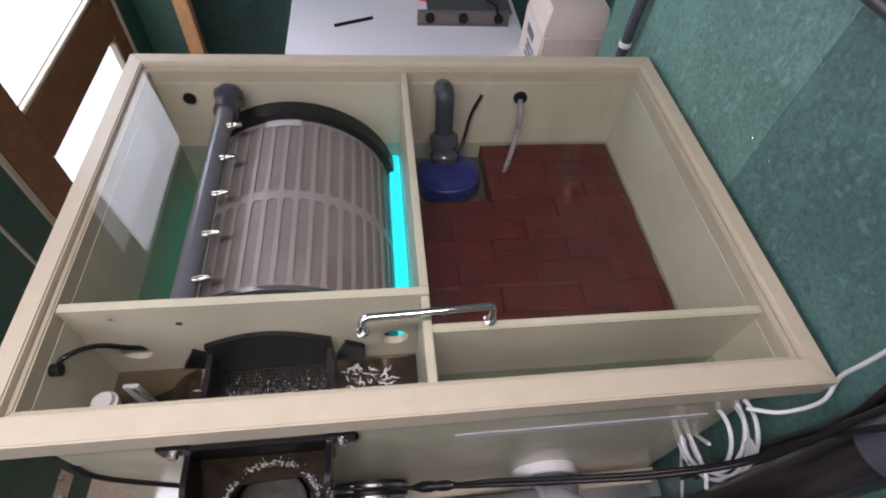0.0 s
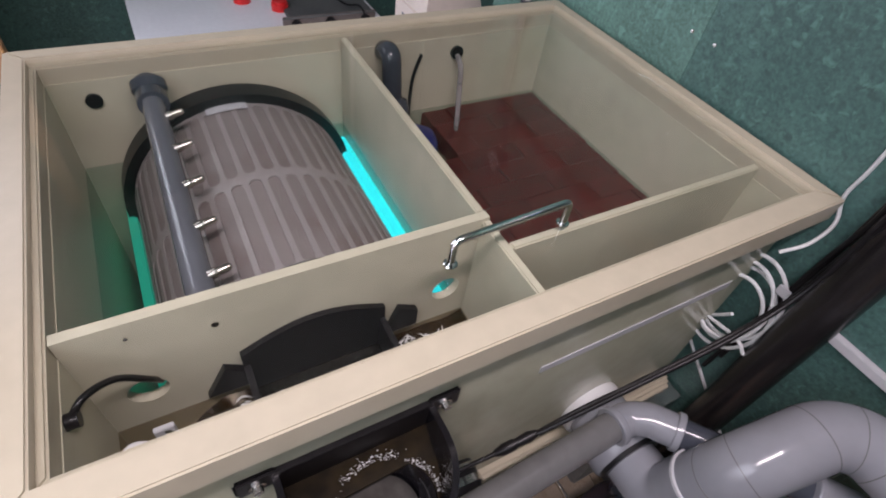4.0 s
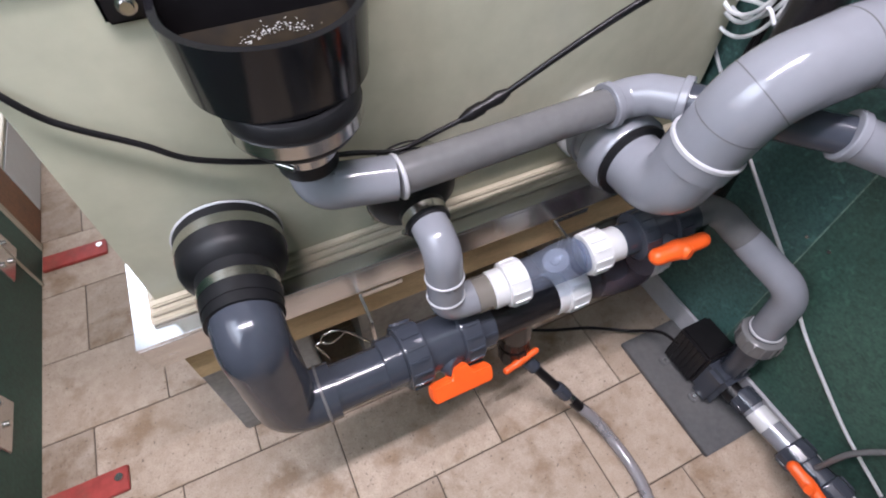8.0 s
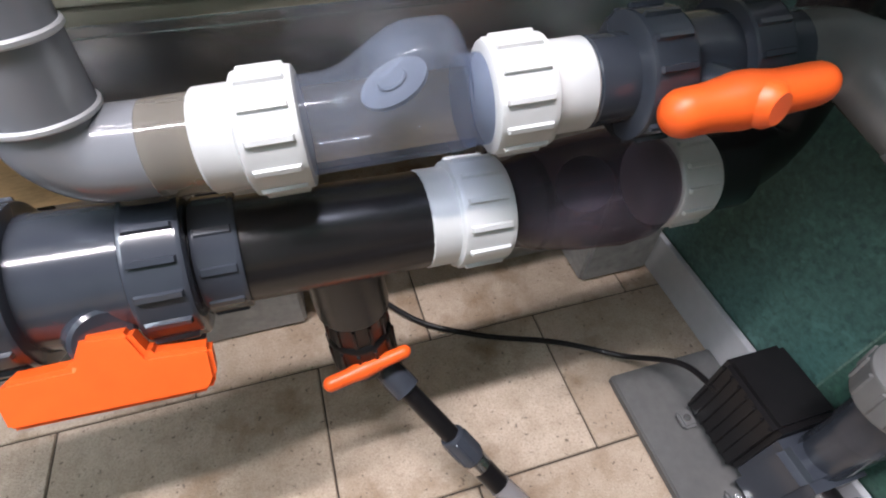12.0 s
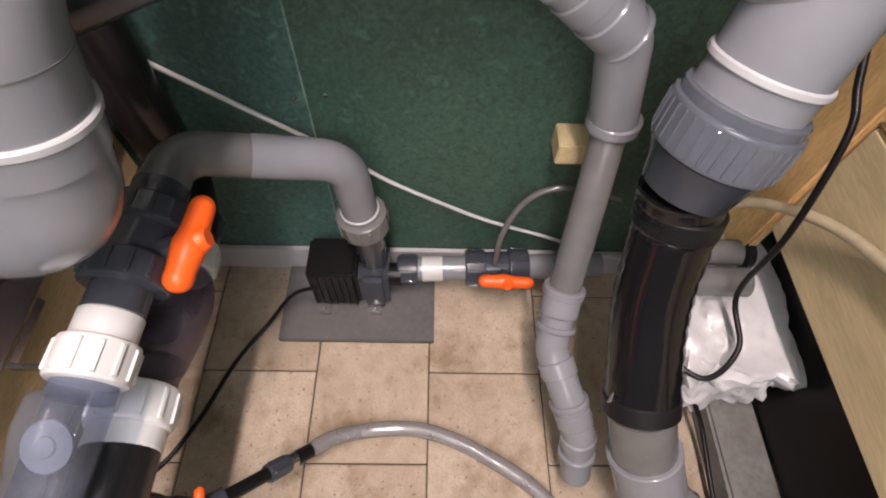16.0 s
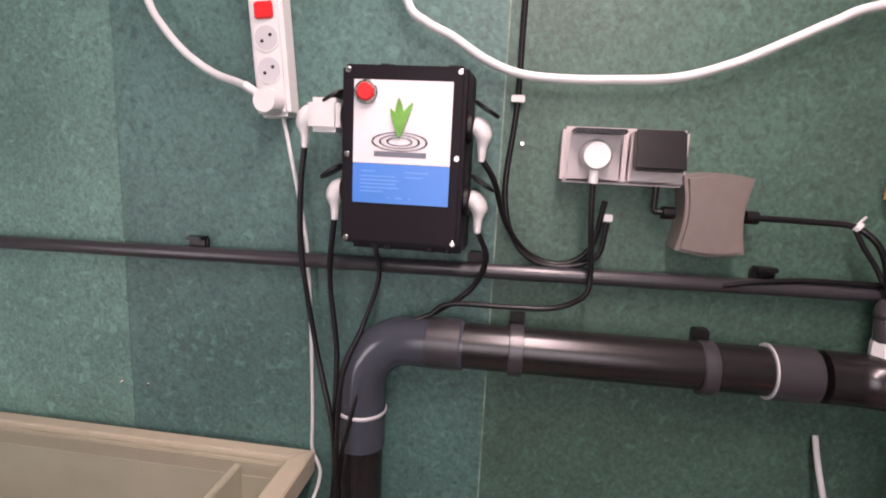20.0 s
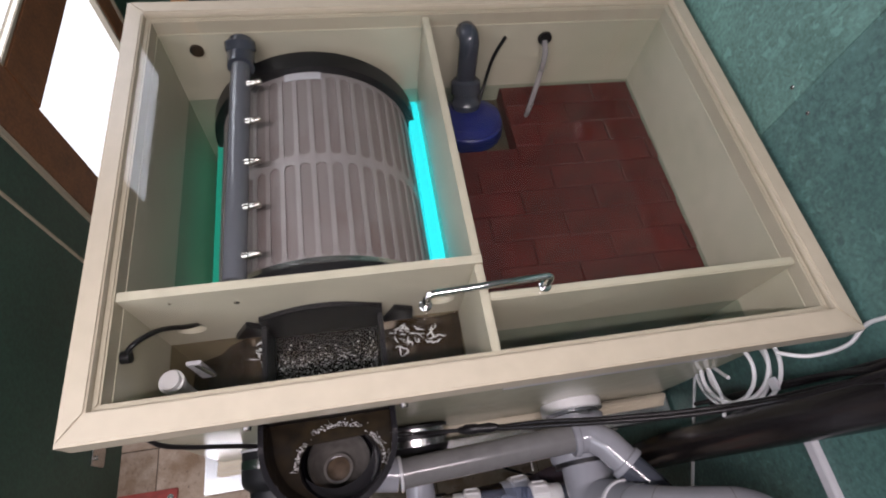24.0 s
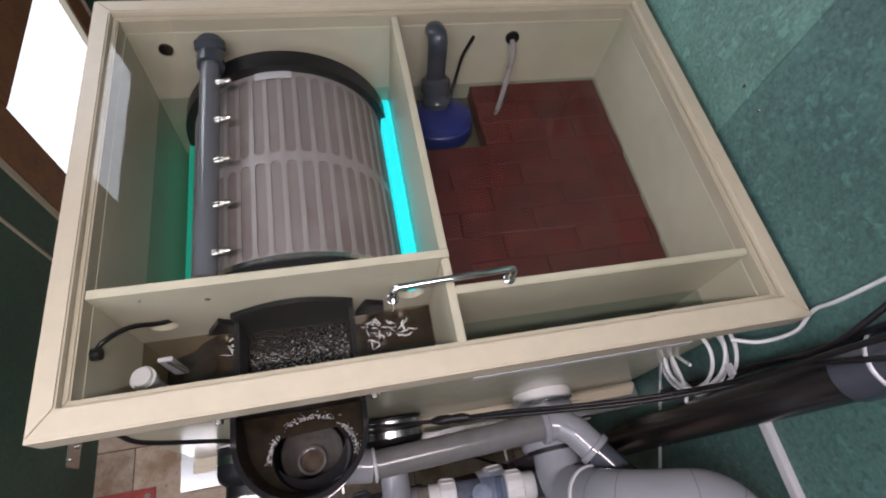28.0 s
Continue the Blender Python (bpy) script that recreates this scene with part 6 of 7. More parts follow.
for lean, h, w, lx_ in ((0.002, 0.052, 0.0062, -0.0960), (-0.017, 0.046, 0.0058, -0.0966), (0.013, 0.038, 0.0056, -0.0972)):
    part("print_leaf", leaf(-0.150, 1.541, lean, h, w, lx_), LEAF, lidb, "green leaf print", False)
bt = part("push_button", rod((-0.0934, -0.1045, 1.598), (-0.099, -0.1045, 1.598), 0.0155, 24, 0.001), STEEL, lidb, "steel button bezel")
part("button_cap", rod((-0.0991, -0.1045, 1.598), (-0.104, -0.1045, 1.598), 0.0115, 24, 0.002), RED, bt, "red button")
for sy in (-0.110, -0.212):
    part("wall_tab", box((0.0, sy - 0.011, 1.634), (WX - 0.001, sy + 0.011, 1.650), 0.003), BLACK, cb)
    part("tab_screw", rod((-0.0005, sy, 1.643), (-0.003, sy, 1.643), 0.004, 12), STEEL, cb)
for sy in (-0.110, -0.130, -0.190, -0.215):
    part("gland", rod((-0.05, sy, 1.4005), (-0.05, sy, 1.386), 0.007, 14), BLACK, cb, "cable gland")


def plug_at(y, z, side, long=False):
    """A white plug in the side of the control box, with socket flap and lead."""
    s = side
    sk = thing("side_socket", (-0.05, y, z), "black flap socket on the control box side with a white plug", "socket", "control box sockets")
    y0 = -0.0715 if s > 0 else -0.2340
    part("socket_ring", rod((-0.055, y0, z), (-0.055, y0 + s * 0.009, z), 0.021, 22, 0.002), BLACK, sk)
    part("flap", rod((-0.055, y0 + s * 0.024, z + 0.0235), (-0.055, y0 + s * 0.0265, z + 0.0275), 0.020, 22, 0.001), BLACK, sk, "open black flap")
    e = 0.045 if long else 0.0
    if long:
        part("adapter", box((-0.078, y0 + 0.0095, z - 0.022), (-0.030, y0 + 0.056, z + 0.024), 0.007), WHITE, sk, "white plug-in adapter")
    rows = smooth_path([(-0.055, y0 + s * (0.0095 + e), z + 0.003), (-0.055, y0 + s * (0.017 + e), z + 0.001), (-0.055, y0 + s * (0.0225 + e), z - 0.010), (-0.055, y0 + s * (0.022 + e), z - 0.026), (-0.055, y0 + s * (0.022 + e), z - 0.044)], 4)
    wide = [0.0165, 0.0172, 0.0176, 0.0178, 0.0178, 0.0178, 0.0176, 0.0172, 0.0166, 0.0150, 0.0125, 0.0100, 0.0086, 0.0080, 0.0076, 0.0070, 0.0060]
    part("plug", sweep(rows, 0.016, 18, True, None, [0.74 * wide[min(k, 16)] for k in range(len(rows))]), WHITE, sk, "rounded white angle plug")
    return Vector((-0.055, y0 + s * (0.022 + e), z - 0.040))


P1 = plug_at(-0.05, 1.568, 1, True)
P2 = plug_at(-0.05, 1.468, 1)
P3 = plug_at(-0.25, 1.560, -1)
P4 = plug_at(-0.25, 1.462, -1)
cable("power_lead", [P1, (-0.05, 0.004, 1.46), (-0.040, 0.006, 1.36), (-0.035, -0.015, 1.22), (-0.062, -0.055, 1.08), (-0.03, -0.040, 0.92), (-0.02, -0.02, 0.60)], 0.0042, BLACK, "black lead from the control box down behind the tank")
cable("power_lead", [P2, (-0.05, -0.045, 1.40), (-0.040, -0.038, 1.33), (-0.040, -0.050, 1.22), (-0.050, -0.052, 1.12), (-0.03, -0.045, 0.95), (-0.02, -0.03, 0.65)], 0.0042, BLACK, "black lead from the control box down behind the tank")
cable("power_lead", [(-0.05, -0.110, 1.388), (-0.045, -0.115, 1.34), (-0.050, -0.095, 1.27), (-0.075, -0.072, 1.20), (-0.080, -0.066, 1.10), (-0.085, -0.066, 1.00), (-0.108, -0.064, 0.915), (-0.20, -0.057, 0.850), (-0.318, -0.042, 0.796), (-0.40, -0.028, 0.746), (-0.463, -0.016, 0.703)], 0.0040, BLACK, "black lead running from the control box to the inline connector")
cable("power_lead", [P3, (-0.045, -0.275, 1.49), (-0.02, -0.295, 1.43), (0.0, -0.33, 1.385), (0.0, -0.38, 1.372), (0.0, -0.42, 1.40), (-0.012, -0.432, 1.47)], 0.0042, BLACK, "black lead looping from plug to wall socket")
cable("power_lead", [P4, (-0.045, -0.27, 1.38), (-0.03, -0.25, 1.33), (-0.025, -0.20, 1.29), (-0.04, -0.165, 1.275)], 0.0042, BLACK, "black lead from the control box to the pipe")
cable("wall_cable", [(0.004, -0.305, 2.38), (0.004, -0.300, 1.75), (0.004, -0.299, 1.60), (0.003, -0.290, 1.48), (-0.004, -0.305, 1.41), (-0.004, -0.34, 1.375), (-0.004, -0.39, 1.37), (-0.006, -0.43, 1.39), (-0.012, -0.437, 1.44)], 0.0042, BLACK, "black cable clipped down the green wall")
clip = thing("cable_clip", (0.004, -0.300, 1.607), "white cable clip on the wall", "clip", "cable clips")
part("clip", box((-0.003, -0.309, 1.602), (WX - 0.0005, -0.290, 1.612), 0.001), WHITE, clip)
clip2 = copy_thing(clip, Matrix.Translation((0.0, -0.437, 1.445)))

# power strip and its white leads
st = thing("power_strip", (-0.01, 0.065, 1.56), "white power strip with red switch hung on the wall", "power strip")
tilt = Matrix.Translation((-0.012, 0.053, 1.5665)) @ Euler((radians(-5), 0, 0)).to_matrix().to_4x4()
part("strip_case", oriented(box((-0.020, -0.0255, 0.0), (0.020, 0.0255, 0.30), 0.006), tilt), WHITE, st, "white plastic case")
for k in range(2):
    zc = 0.065 + k * 0.044
    sk = part("socket", oriented(rod((-0.0195, 0, zc), (-0.0215, 0, zc), 0.0198, 28, 0.0005), tilt), WHITE, st, "round white socket")
    part("well", oriented(rod((-0.0214, 0, zc), (-0.0218, 0, zc), 0.0172, 28), tilt), GREY_RING, sk)
    for dy in (-0.0065, 0.0065):
        part("pin_hole", oriented(rod((-0.0216, dy, zc - dy * 0.6), (-0.0221, dy, zc - dy * 0.6), 0.0026, 12), tilt), BLACK, sk)
sw = part("rocker_switch", oriented(box((-0.0245, -0.014, 0.135), (-0.0195, 0.014, 0.158), 0.002), tilt), RED, st, "glowing red rocker switch")
pg = thing("white_plug", (-0.05, 0.055, 1.585), "white angled plug in the power strip", "plug")
part("plug_disc", oriented(lathe((-0.0215, 0, 0.020), (-0.047, 0, 0.020), [(0, 0.0195), (0.6, 0.020), (1, 0.016)], 26), tilt), WHITE, pg, "round white plug")
part("plug_neck", oriented(rod((-0.036, 0.012, 0.030), (-0.036, 0.031, 0.044), 0.006, 14), tilt), WHITE, pg)
cable("white_lead", [(-0.048, 0.086, 1.606), (-0.025, 0.115, 1.615), (-0.014, 0.156, 1.628), (-0.012, 0.200, 1.655), (-0.012, 0.235, 1.691), (-0.012, 0.259, 1.73), (-0.008, 0.285, 1.82), (-0.006, 0.30, 2.05)], 0.0058, WHITE_CABLE, "white lead curving up from the power strip")
cable("white_lead", [(-0.012, 0.047, 1.566), (-0.006, 0.040, 1.52), (-0.002, 0.018, 1.40), (0.0, 0.012, 1.33), (-0.006, 0.004, 1.20), (-0.006, 0.002, 1.08), (0.004, 0.006, 1.02), (-0.006, -0.012, 0.985), (-0.05, -0.015, 0.962), (-0.08, 0.0, 0.94)], 0.0030, WHITE_CABLE, "white lead hanging from the power strip behind the rim")
cable("white_hose", [(-0.004, -0.09, 2.3), (-0.006, -0.105, 1.85), (-0.012, -0.136, 1.734), (-0.012, -0.165, 1.705), (-0.012, -0.202, 1.687), (-0.012, -0.251, 1.657), (-0.012, -0.300, 1.639), (-0.012, -0.362, 1.634), (-0.012, -0.437, 1.635), (-0.012, -0.51, 1.640), (-0.012, -0.578, 1.660), (-0.012, -0.643, 1.690), (-0.012, -0.692, 1.714), (-0.012, -0.741, 1.733), (-0.012, -0.90, 1.76)], 0.0062, WHITE_CABLE, "thick white hose hanging in a bow along the wall")

# double wall socket and frosted box
ws = thing("double_wall_socket", (-0.01, -0.447, 1.49), "grey surface double socket, one flap open with a white plug", "socket")
part("base", box((-0.030, -0.530, 1.494), (WX - 0.001, -0.364, 1.570), 0.004), SOCKET, ws, "pale grey housing")
for yc in (-0.407, -0.488):
    part("frame", box((-0.036, yc - 0.037, 1.497), (-0.0302, yc + 0.037, 1.566), 0.003), SOCKET, ws)
part("open_flap", box((-0.072, -0.442, 1.560), (-0.036, -0.374, 1.566), 0.002), BLACK, ws, "open dark flap")
part("closed_flap", oriented(box((-0.006, -0.033, -0.050), (0.004, 0.033, 0.006), 0.003), Matrix.Translation((-0.042, -0.488, 1.562)) @ Euler((0, radians(18), 0)).to_matrix().to_4x4()), BLACK, ws, "half closed dark flap")
wp = thing("white_plug", (-0.05, -0.407, 1.53), "white angled plug in the wall socket", "plug")
part("plug_disc", lathe((-0.0365, -0.407, 1.532), (-0.064, -0.407, 1.532), [(0, 0.020), (0.6, 0.021), (1, 0.017)], 26), WHITE, wp, "round white plug")
part("plug_neck", rod((-0.052, -0.407, 1.515), (-0.052, -0.406, 1.495), 0.0065, 14), WHITE, wp)
cable("power_lead", [(-0.052, -0.406, 1.496), (-0.045, -0.411, 1.43), (-0.035, -0.418, 1.37), (-0.035, -0.412, 1.335), (-0.03, -0.37, 1.312), (-0.03, -0.30, 1.308), (-0.03, -0.22, 1.305), (-0.035, -0.19, 1.285)], 0.0040, BLACK, "black lead hanging from the wall socket to the pipe")
fb = thing("frosted_junction_box", (-0.02, -0.575, 1.40), "frosted smoky junction box with bowed sides on the wall", "junction box")


def bowed(y0, y1, z0, z1, x0, x1, bow):
    bm = bmesh.new()
    n = 10
    loop = [(y0 + bow * math.sin(math.pi * k / n), z0 + (z1 - z0) * k / n) for k in range(n + 1)]
    loop += [(y0 + (y1 - y0) * k / n, z1 + 0.006 * math.sin(math.pi * k / n)) for k in range(1, n)]
    loop += [(y1 - bow * math.sin(math.pi * k / n), z1 - (z1 - z0) * k / n) for k in range(n + 1)]
    loop += [(y1 + (y0 - y1) * k / n, z0 - 0.006 * math.sin(math.pi * k / n)) for k in range(1, n)]
    a = [bm.verts.new((x1, y, z)) for y, z in loop]
    b = [bm.verts.new((x0, y, z)) for y, z in loop]
    bm.faces.new(a)
    bm.faces.new(b[::-1])
    for k in range(len(loop)):
        bm.faces.new((a[k], a[(k + 1) % len(loop)], b[(k + 1) % len(loop)], b[k]))
    bmesh.ops.recalc_face_normals(bm, faces=bm.faces)
    bmesh.ops.bevel(bm, geom=[e for e in bm.edges if all(abs(v.co.x - x0) < 1e-6 for v in e.verts)], offset=0.005, segments=2, affect="EDGES")
    return bm


part("case", bowed(-0.616, -0.526, 1.410, 1.511, -0.040, WX - 0.001, 0.007), SMOKE, fb, "frosted smoky case")
part("gland", rod((-0.020, -0.524, 1.459), (-0.020, -0.508, 1.459), 0.009, 16), BLACK, fb, "black cable gland")
part("gland", rod((-0.020, -0.616, 1.459), (-0.020, -0.632, 1.459), 0.009, 16), BLACK, fb, "black cable gland")
cable("box_lead", [(-0.020, -0.508, 1.459), (-0.018, -0.498, 1.462), (-0.018, -0.497, 1.48), (-0.018, -0.497, 1.50)], 0.0045, BLACK, "short black lead between socket and junction box")
cable("box_lead", [(-0.020, -0.632, 1.459), (-0.018, -0.70, 1.458), (-0.024, -0.748, 1.456), (-0.034, -0.772, 1.440), (-0.036, -0.788, 1.415), (-0.036, -0.796, 1.385), (-0.036, -0.801, 1.372)], 0.0042, BLACK, "black lead from the junction box to the hanging coupling")
cable("box_lead", [(-0.026, -0.752, 1.452), (-0.028, -0.764, 1.430), (-0.030, -0.782, 1.405), (-0.032, -0.793, 1.385)], 0.0034, BLACK, "doubled back end of the black lead")
tie = thing("cable_tie", (-0.027, -0.757, 1.456), "white tie round the black leads", "cable tie")
part("band", rod((-0.025, -0.752, 1.4575), (-0.027, -0.757, 1.4535), 0.0072, 16, 0.001), WHITE, tie)
part("tail", rod((-0.026, -0.754, 1.460), (-0.030, -0.760, 1.470), 0.0016, 8), WHITE, tie)
cable("loose_lead", [(-0.022, -0.60, 1.362), (-0.022, -0.65, 1.372), (-0.020, -0.72, 1.378), (-0.022, -0.82, 1.378), (-0.022, -0.95, 1.372)], 0.0035, BLACK, "black lead lying on the thin pipe")
sn = thing("cable_coupling", (-0.036, -0.81, 1.28), "brown-black cable coupling with a white plug hanging on its lead", "coupling")
part("strain_relief", lathe((-0.036, -0.801, 1.378), (-0.036, -0.803, 1.362), [(0, 0.0048), (0.2, 0.006), (0.3, 0.005), (0.5, 0.0065), (0.6, 0.0055), (1, 0.0075)], 14), BLACK, sn)
part("body", lathe((-0.036, -0.803, 1.364), (-0.037, -0.812, 1.308), [(0, 0.008), (0.12, 0.014), (0.28, 0.0175), (0.40, 0.018), (0.44, 0.0165), (0.52, 0.0175), (1, 0.0185)], 24), GREYBLK, sn, "glossy brown-black body")
part("plug", lathe((-0.037, -0.812, 1.308), (-0.0375, -0.815, 1.284), [(0, 0.0195), (0.25, 0.0210), (1, 0.0225)], 8), WHITE, sn, "white plug end")
sh = thing("wooden_shelf", (-0.10, -0.88, 1.45), "wooden shelf board on a black bracket near the wall corner", "shelf")
part("board", box((-0.14, -0.995, 1.485), (WX - 0.002, -0.795, 1.56), 0.008), WOOD_TRIM, sh, smooth=False)
part("bracket", box((-0.02, -0.990, 1.455), (WX - 0.003, -0.97, 1.484), 0.002), BLACK, sh, smooth=False)

# duct, wooden clamp, coiled cable
du = thing("cable_duct", (0.0, -0.27, 0.82), "light grey cable duct screwed to the green wall", "duct")
part("duct", box((-0.004, -0.424, 0.821), (WX - 0.0005, -0.060, 0.839), 0.0015), GREY_RING, du, smooth=False)
cw = thing("wooden_batten", (0.0, -0.355, 0.86), "short wooden batten with a screw holding the pipe clip", "batten")
part("batten", box((-0.018, -0.382, 0.790), (-0.0045, -0.336, 0.944), 0.0015), WOOD_TRIM, cw, smooth=False)
part("screw", rod((-0.0182, -0.359, 0.905), (-0.0195, -0.359, 0.905), 0.004, 12), BRASS, cw)
part("clip_arm", box((-0.050, -0.372, 0.830), (-0.0185, -0.346, 0.868), 0.002), BLACK, cw, "black pipe clip arm")
coil = thing("cable_coil", (-0.03, -0.03, 0.9), "loose coil of white cable hanging at the tank corner", "cable")
loops = []
for k in range(44):
    a = 2 * math.pi * k / 11.0
    wob = 1 + 0.14 * math.sin(a * 0.31 + 0.6)
    loops.append((-0.045 + 0.012 * math.sin(a * 0.37), 0.012 + 0.058 * wob * math.cos(a) - 0.004 * math.sin(a * 0.13), 0.800 + 0.085 * wob * math.sin(a) - 0.0009 * k))
part("cord", sweep(smooth_path(loops, 4), 0.0034, 8), WHITE_CABLE, coil)
part("cord_end", sweep(smooth_path([loops[-1], (-0.05, -0.03, 0.735), (-0.05, -0.06, 0.72)], 5), 0.0034, 8), WHITE_CABLE, coil)
part("tie", box((-0.05, -0.045, 0.860), (-0.046, -0.025, 0.878), 0.001), GREY_RING, coil, "clear tie tag")
cable("white_lead", [(-0.04, 0.00, 0.76), (-0.02, 0.045, 0.68), (0.003, 0.050, 0.612), (0.003, -0.043, 0.537), (0.003, -0.119, 0.479), (0.003, -0.222, 0.403), (0.003, -0.302, 0.342), (0.003, -0.374, 0.279), (0.003, -0.460, 0.222), (0.003, -0.545, 0.172), (0.003, -0.665, 0.120), (0.003, -0.770, 0.066), (-0.006, -0.88, 0.05)], 0.0034, WHITE_CABLE, "thin white lead running low along the green wall")
for nm, y, z in (("screw", 0.362, 1.102), ("screw", 0.311, 1.101), ("screw", -0.262, 0.958), ("screw", -0.303, 0.954), ("screw", -0.266, 1.192), ("screw", -0.422, 0.893), ("screw", -0.266, 0.433), ("screw", -0.306, 0.438), ("screw", -0.31, 1.545)):
    part("screw", lathe((WX - 0.0002, y, z), (WX - 0.0016, y, z), [(0, 0.0036), (1, 0.0026)], 12), STEEL, wall_east)
part("joint_filler", box((WX - 0.0004, -0.2812, 0.08), (WX + 0.004, -0.2788, 2.39)), FILLER, wall_east, "pale filled board joint", False)
part("skirting", box((0.0, -0.99, 0.0), (WX - 0.001, 0.95, 0.0695), 0.001), GREY_RING, wall_east, "pale skirting strip", False)
cable("front_cable", [(-0.99, 0.03, 0.845), (-0.974, 0.020, 0.824), (-0.949, 0.018, 0.788), (-0.893, 0.016, 0.743), (-0.85, 0.014, 0.707), (-0.762, 0.012, 0.673), (-0.678, 0.010, 0.655), (-0.616, 0.006, 0.640), (-0.566, 0.0, 0.655), (-0.49, -0.010, 0.685), (-0.40, -0.02, 0.735), (-0.318, -0.035, 0.785), (-0.20, -0.05, 0.84), (-0.10, -0.058, 0.90), (-0.075, -0.063, 1.01), (-0.075, -0.078, 1.10), (-0.06, -0.10, 1.20)], 0.0036, BLACK, "black lead running across the tank front with an inline connector")
ic = thing("inline_connector", (-0.50, -0.008, 0.67), "black waterproof inline cable connector", "connector")
part("connector", lathe((-0.528, -0.005, 0.669), (-0.462, -0.013, 0.699), [(0, 0.005), (0.2, 0.009), (0.45, 0.009), (0.5, 0.007), (0.8, 0.009), (1, 0.005)], 16), BLACK, ic)

# ---------- corner with pump, beams and padding ----------
pm = thing("finned_pump", (-0.55, -0.95, 0.0), "dark grey finned pump on the floor beside the pine beam", "pump")
MA, MB = Vector((-0.530, -0.872, 0.116)), Vector((-0.548, -0.938, 0.116))
part("inlet", rod(MA, MB, 0.060, 36, 0.003), GREY_DARK, pm, "grooved inlet socket")
for f in (0.3, 0.55, 0.8):
    ring_on(MA, MB, f, 0.0625, 0.004, pm, GREY_DARK)
part("housing", box((-0.66, -1.055, 0.030), (-0.462, -0.937, 0.190), 0.010), GREY_DARK, pm, "dark grey housing")
for k in range(7):
    yk = -0.944 - k * 0.0175
    part("fin", box((-0.668, yk - 0.0022, 0.186), (-0.452, yk + 0.0022, 0.212), 0.001), GREY, pm, "grey cooling fin", False)
for k in range(7):
    zk = 0.050 + k * 0.020
    part("fin", box((-0.4625, -1.050, zk - 0.002), (-0.448, -0.945, zk + 0.002), 0.001), GREY, pm, "grey cooling fin", False)
part("cross_rib", box((-0.560, -1.052, 0.190), (-0.552, -0.940, 0.206), 0.001), GREY_MID, pm, smooth=False)
part("foot", box((-0.65, -1.05, 0.010), (-0.475, -0.945, 0.030), 0.003), BLACK, pm)
gm = thing("dark_mat", (-0.50, -0.78, 0.0), "dark ribbed mat under the pump bend", "mat")
part("mat", box((-0.80, -1.08, 0.0), (-0.43, -0.66, 0.0095), 0.002), SLATE, gm, smooth=False)
for k in range(14):
    part("mat_rib", box((-0.79, -1.07 + k * 0.03, 0.0095), (-0.44, -1.058 + k * 0.03, 0.0115), 0.0008), SLATE, gm, smooth=False)
bmn = thing("timber_beam", (-0.57, -0.965, 0.31), "pale pine beam with knots fixed along the side wall", "beam")
part("beam", box((-1.05, -0.999, 0.305), (-0.090, -0.930, 0.507), 0.004), WOOD, bmn, smooth=False)
tap = thing("drain_tap", (-0.50, -0.93, 0.36), "black wing tap on a pale plastic strip on the beam", "tap")
part("strip", sweep(smooth_path([(-0.488, -0.9235, 0.424), (-0.512, -0.9235, 0.440), (-0.538, -0.9235, 0.444), (-0.575, -0.9235, 0.432)], 5), 0.0065, 10), GREY_RING, tap, "pale curved strip")
part("stem", lathe((-0.527, -0.9225, 0.318), (-0.530, -0.916, 0.375), [(0, 0.007), (0.3, 0.008), (0.4, 0.011), (0.75, 0.011), (1, 0.007)], 16), BLACK, tap)
for dx in (-0.011, 0.011):
    part("wing", rod((-0.530, -0.915, 0.372), (-0.531 + dx, -0.912, 0.418), 0.0052, 12, 0.002), BLACK, tap)
b2m = thing("cover_board", (-0.57, -0.965, 0.507), "brown weathered board with bolt holes lying on the pine beam", "board")
part("board", box((-1.05, -0.9985, 0.5075), (-0.090, -0.931, 0.5130), 0.001), WOOD_BEAM, b2m, smooth=False)
for bx, by in ((-0.118, -0.938), (-0.523, -0.936)):
    part("bolt_hole", rod((bx, by, 0.5131), (bx, by, 0.5138), 0.006, 16), BLACK, b2m)
kb = thing("concrete_kerb", (-0.30, -0.965, 0.0), "grey concrete kerb below the pine beam", "kerb")
part("kerb", box((-0.446, -0.985, 0.0), (-0.02, -0.905, 0.060), 0.005), KERB, kb, smooth=False)
# plain black panel closing the dark space between kerb and beam
plain("wall_south_base", (-0.446, -0.999, 0.062), (-0.09, -0.986, 0.303), BLACK, "plain black panel under the pine beam")
po = thing("corner_post", (-0.04, -0.96, 0.0), "rough ochre pine post standing in the wall corner", "post")
bm = box((-0.0885, -0.945, 0.0), (0.0095, -0.926, 0.588), 0.004)
part("post", bm, WOOD_POST, po, smooth=False)
bagx = thing("plastic_bag", (-0.18, -0.86, 0.061), "crumpled white plastic bag wrapped round pipe offcuts", "bag")
bm = bmesh.new()
bmesh.ops.create_icosphere(bm, subdivisions=5, radius=1)
for v in bm.verts:
    c = v.co.copy()
    k = 1 + 0.30 * noise.noise(c * 1.7) + 0.22 * abs(noise.noise(c * 3.5)) + 0.10 * abs(noise.noise(c * 9)) + 0.03 * noise.noise(c * 21)
    p3 = [max(-1, min(1, q * 1.5)) for q in c]
    v.co = Vector((-0.150 + p3[0] * 0.110 * k, -0.908 + p3[1] * 0.068 * k, 0.140 + p3[2] * 0.058 * k - 0.02 * c.y))
    v.co.z = max(v.co.z, 0.0605)
    v.co.y = max(v.co.y, -0.984)
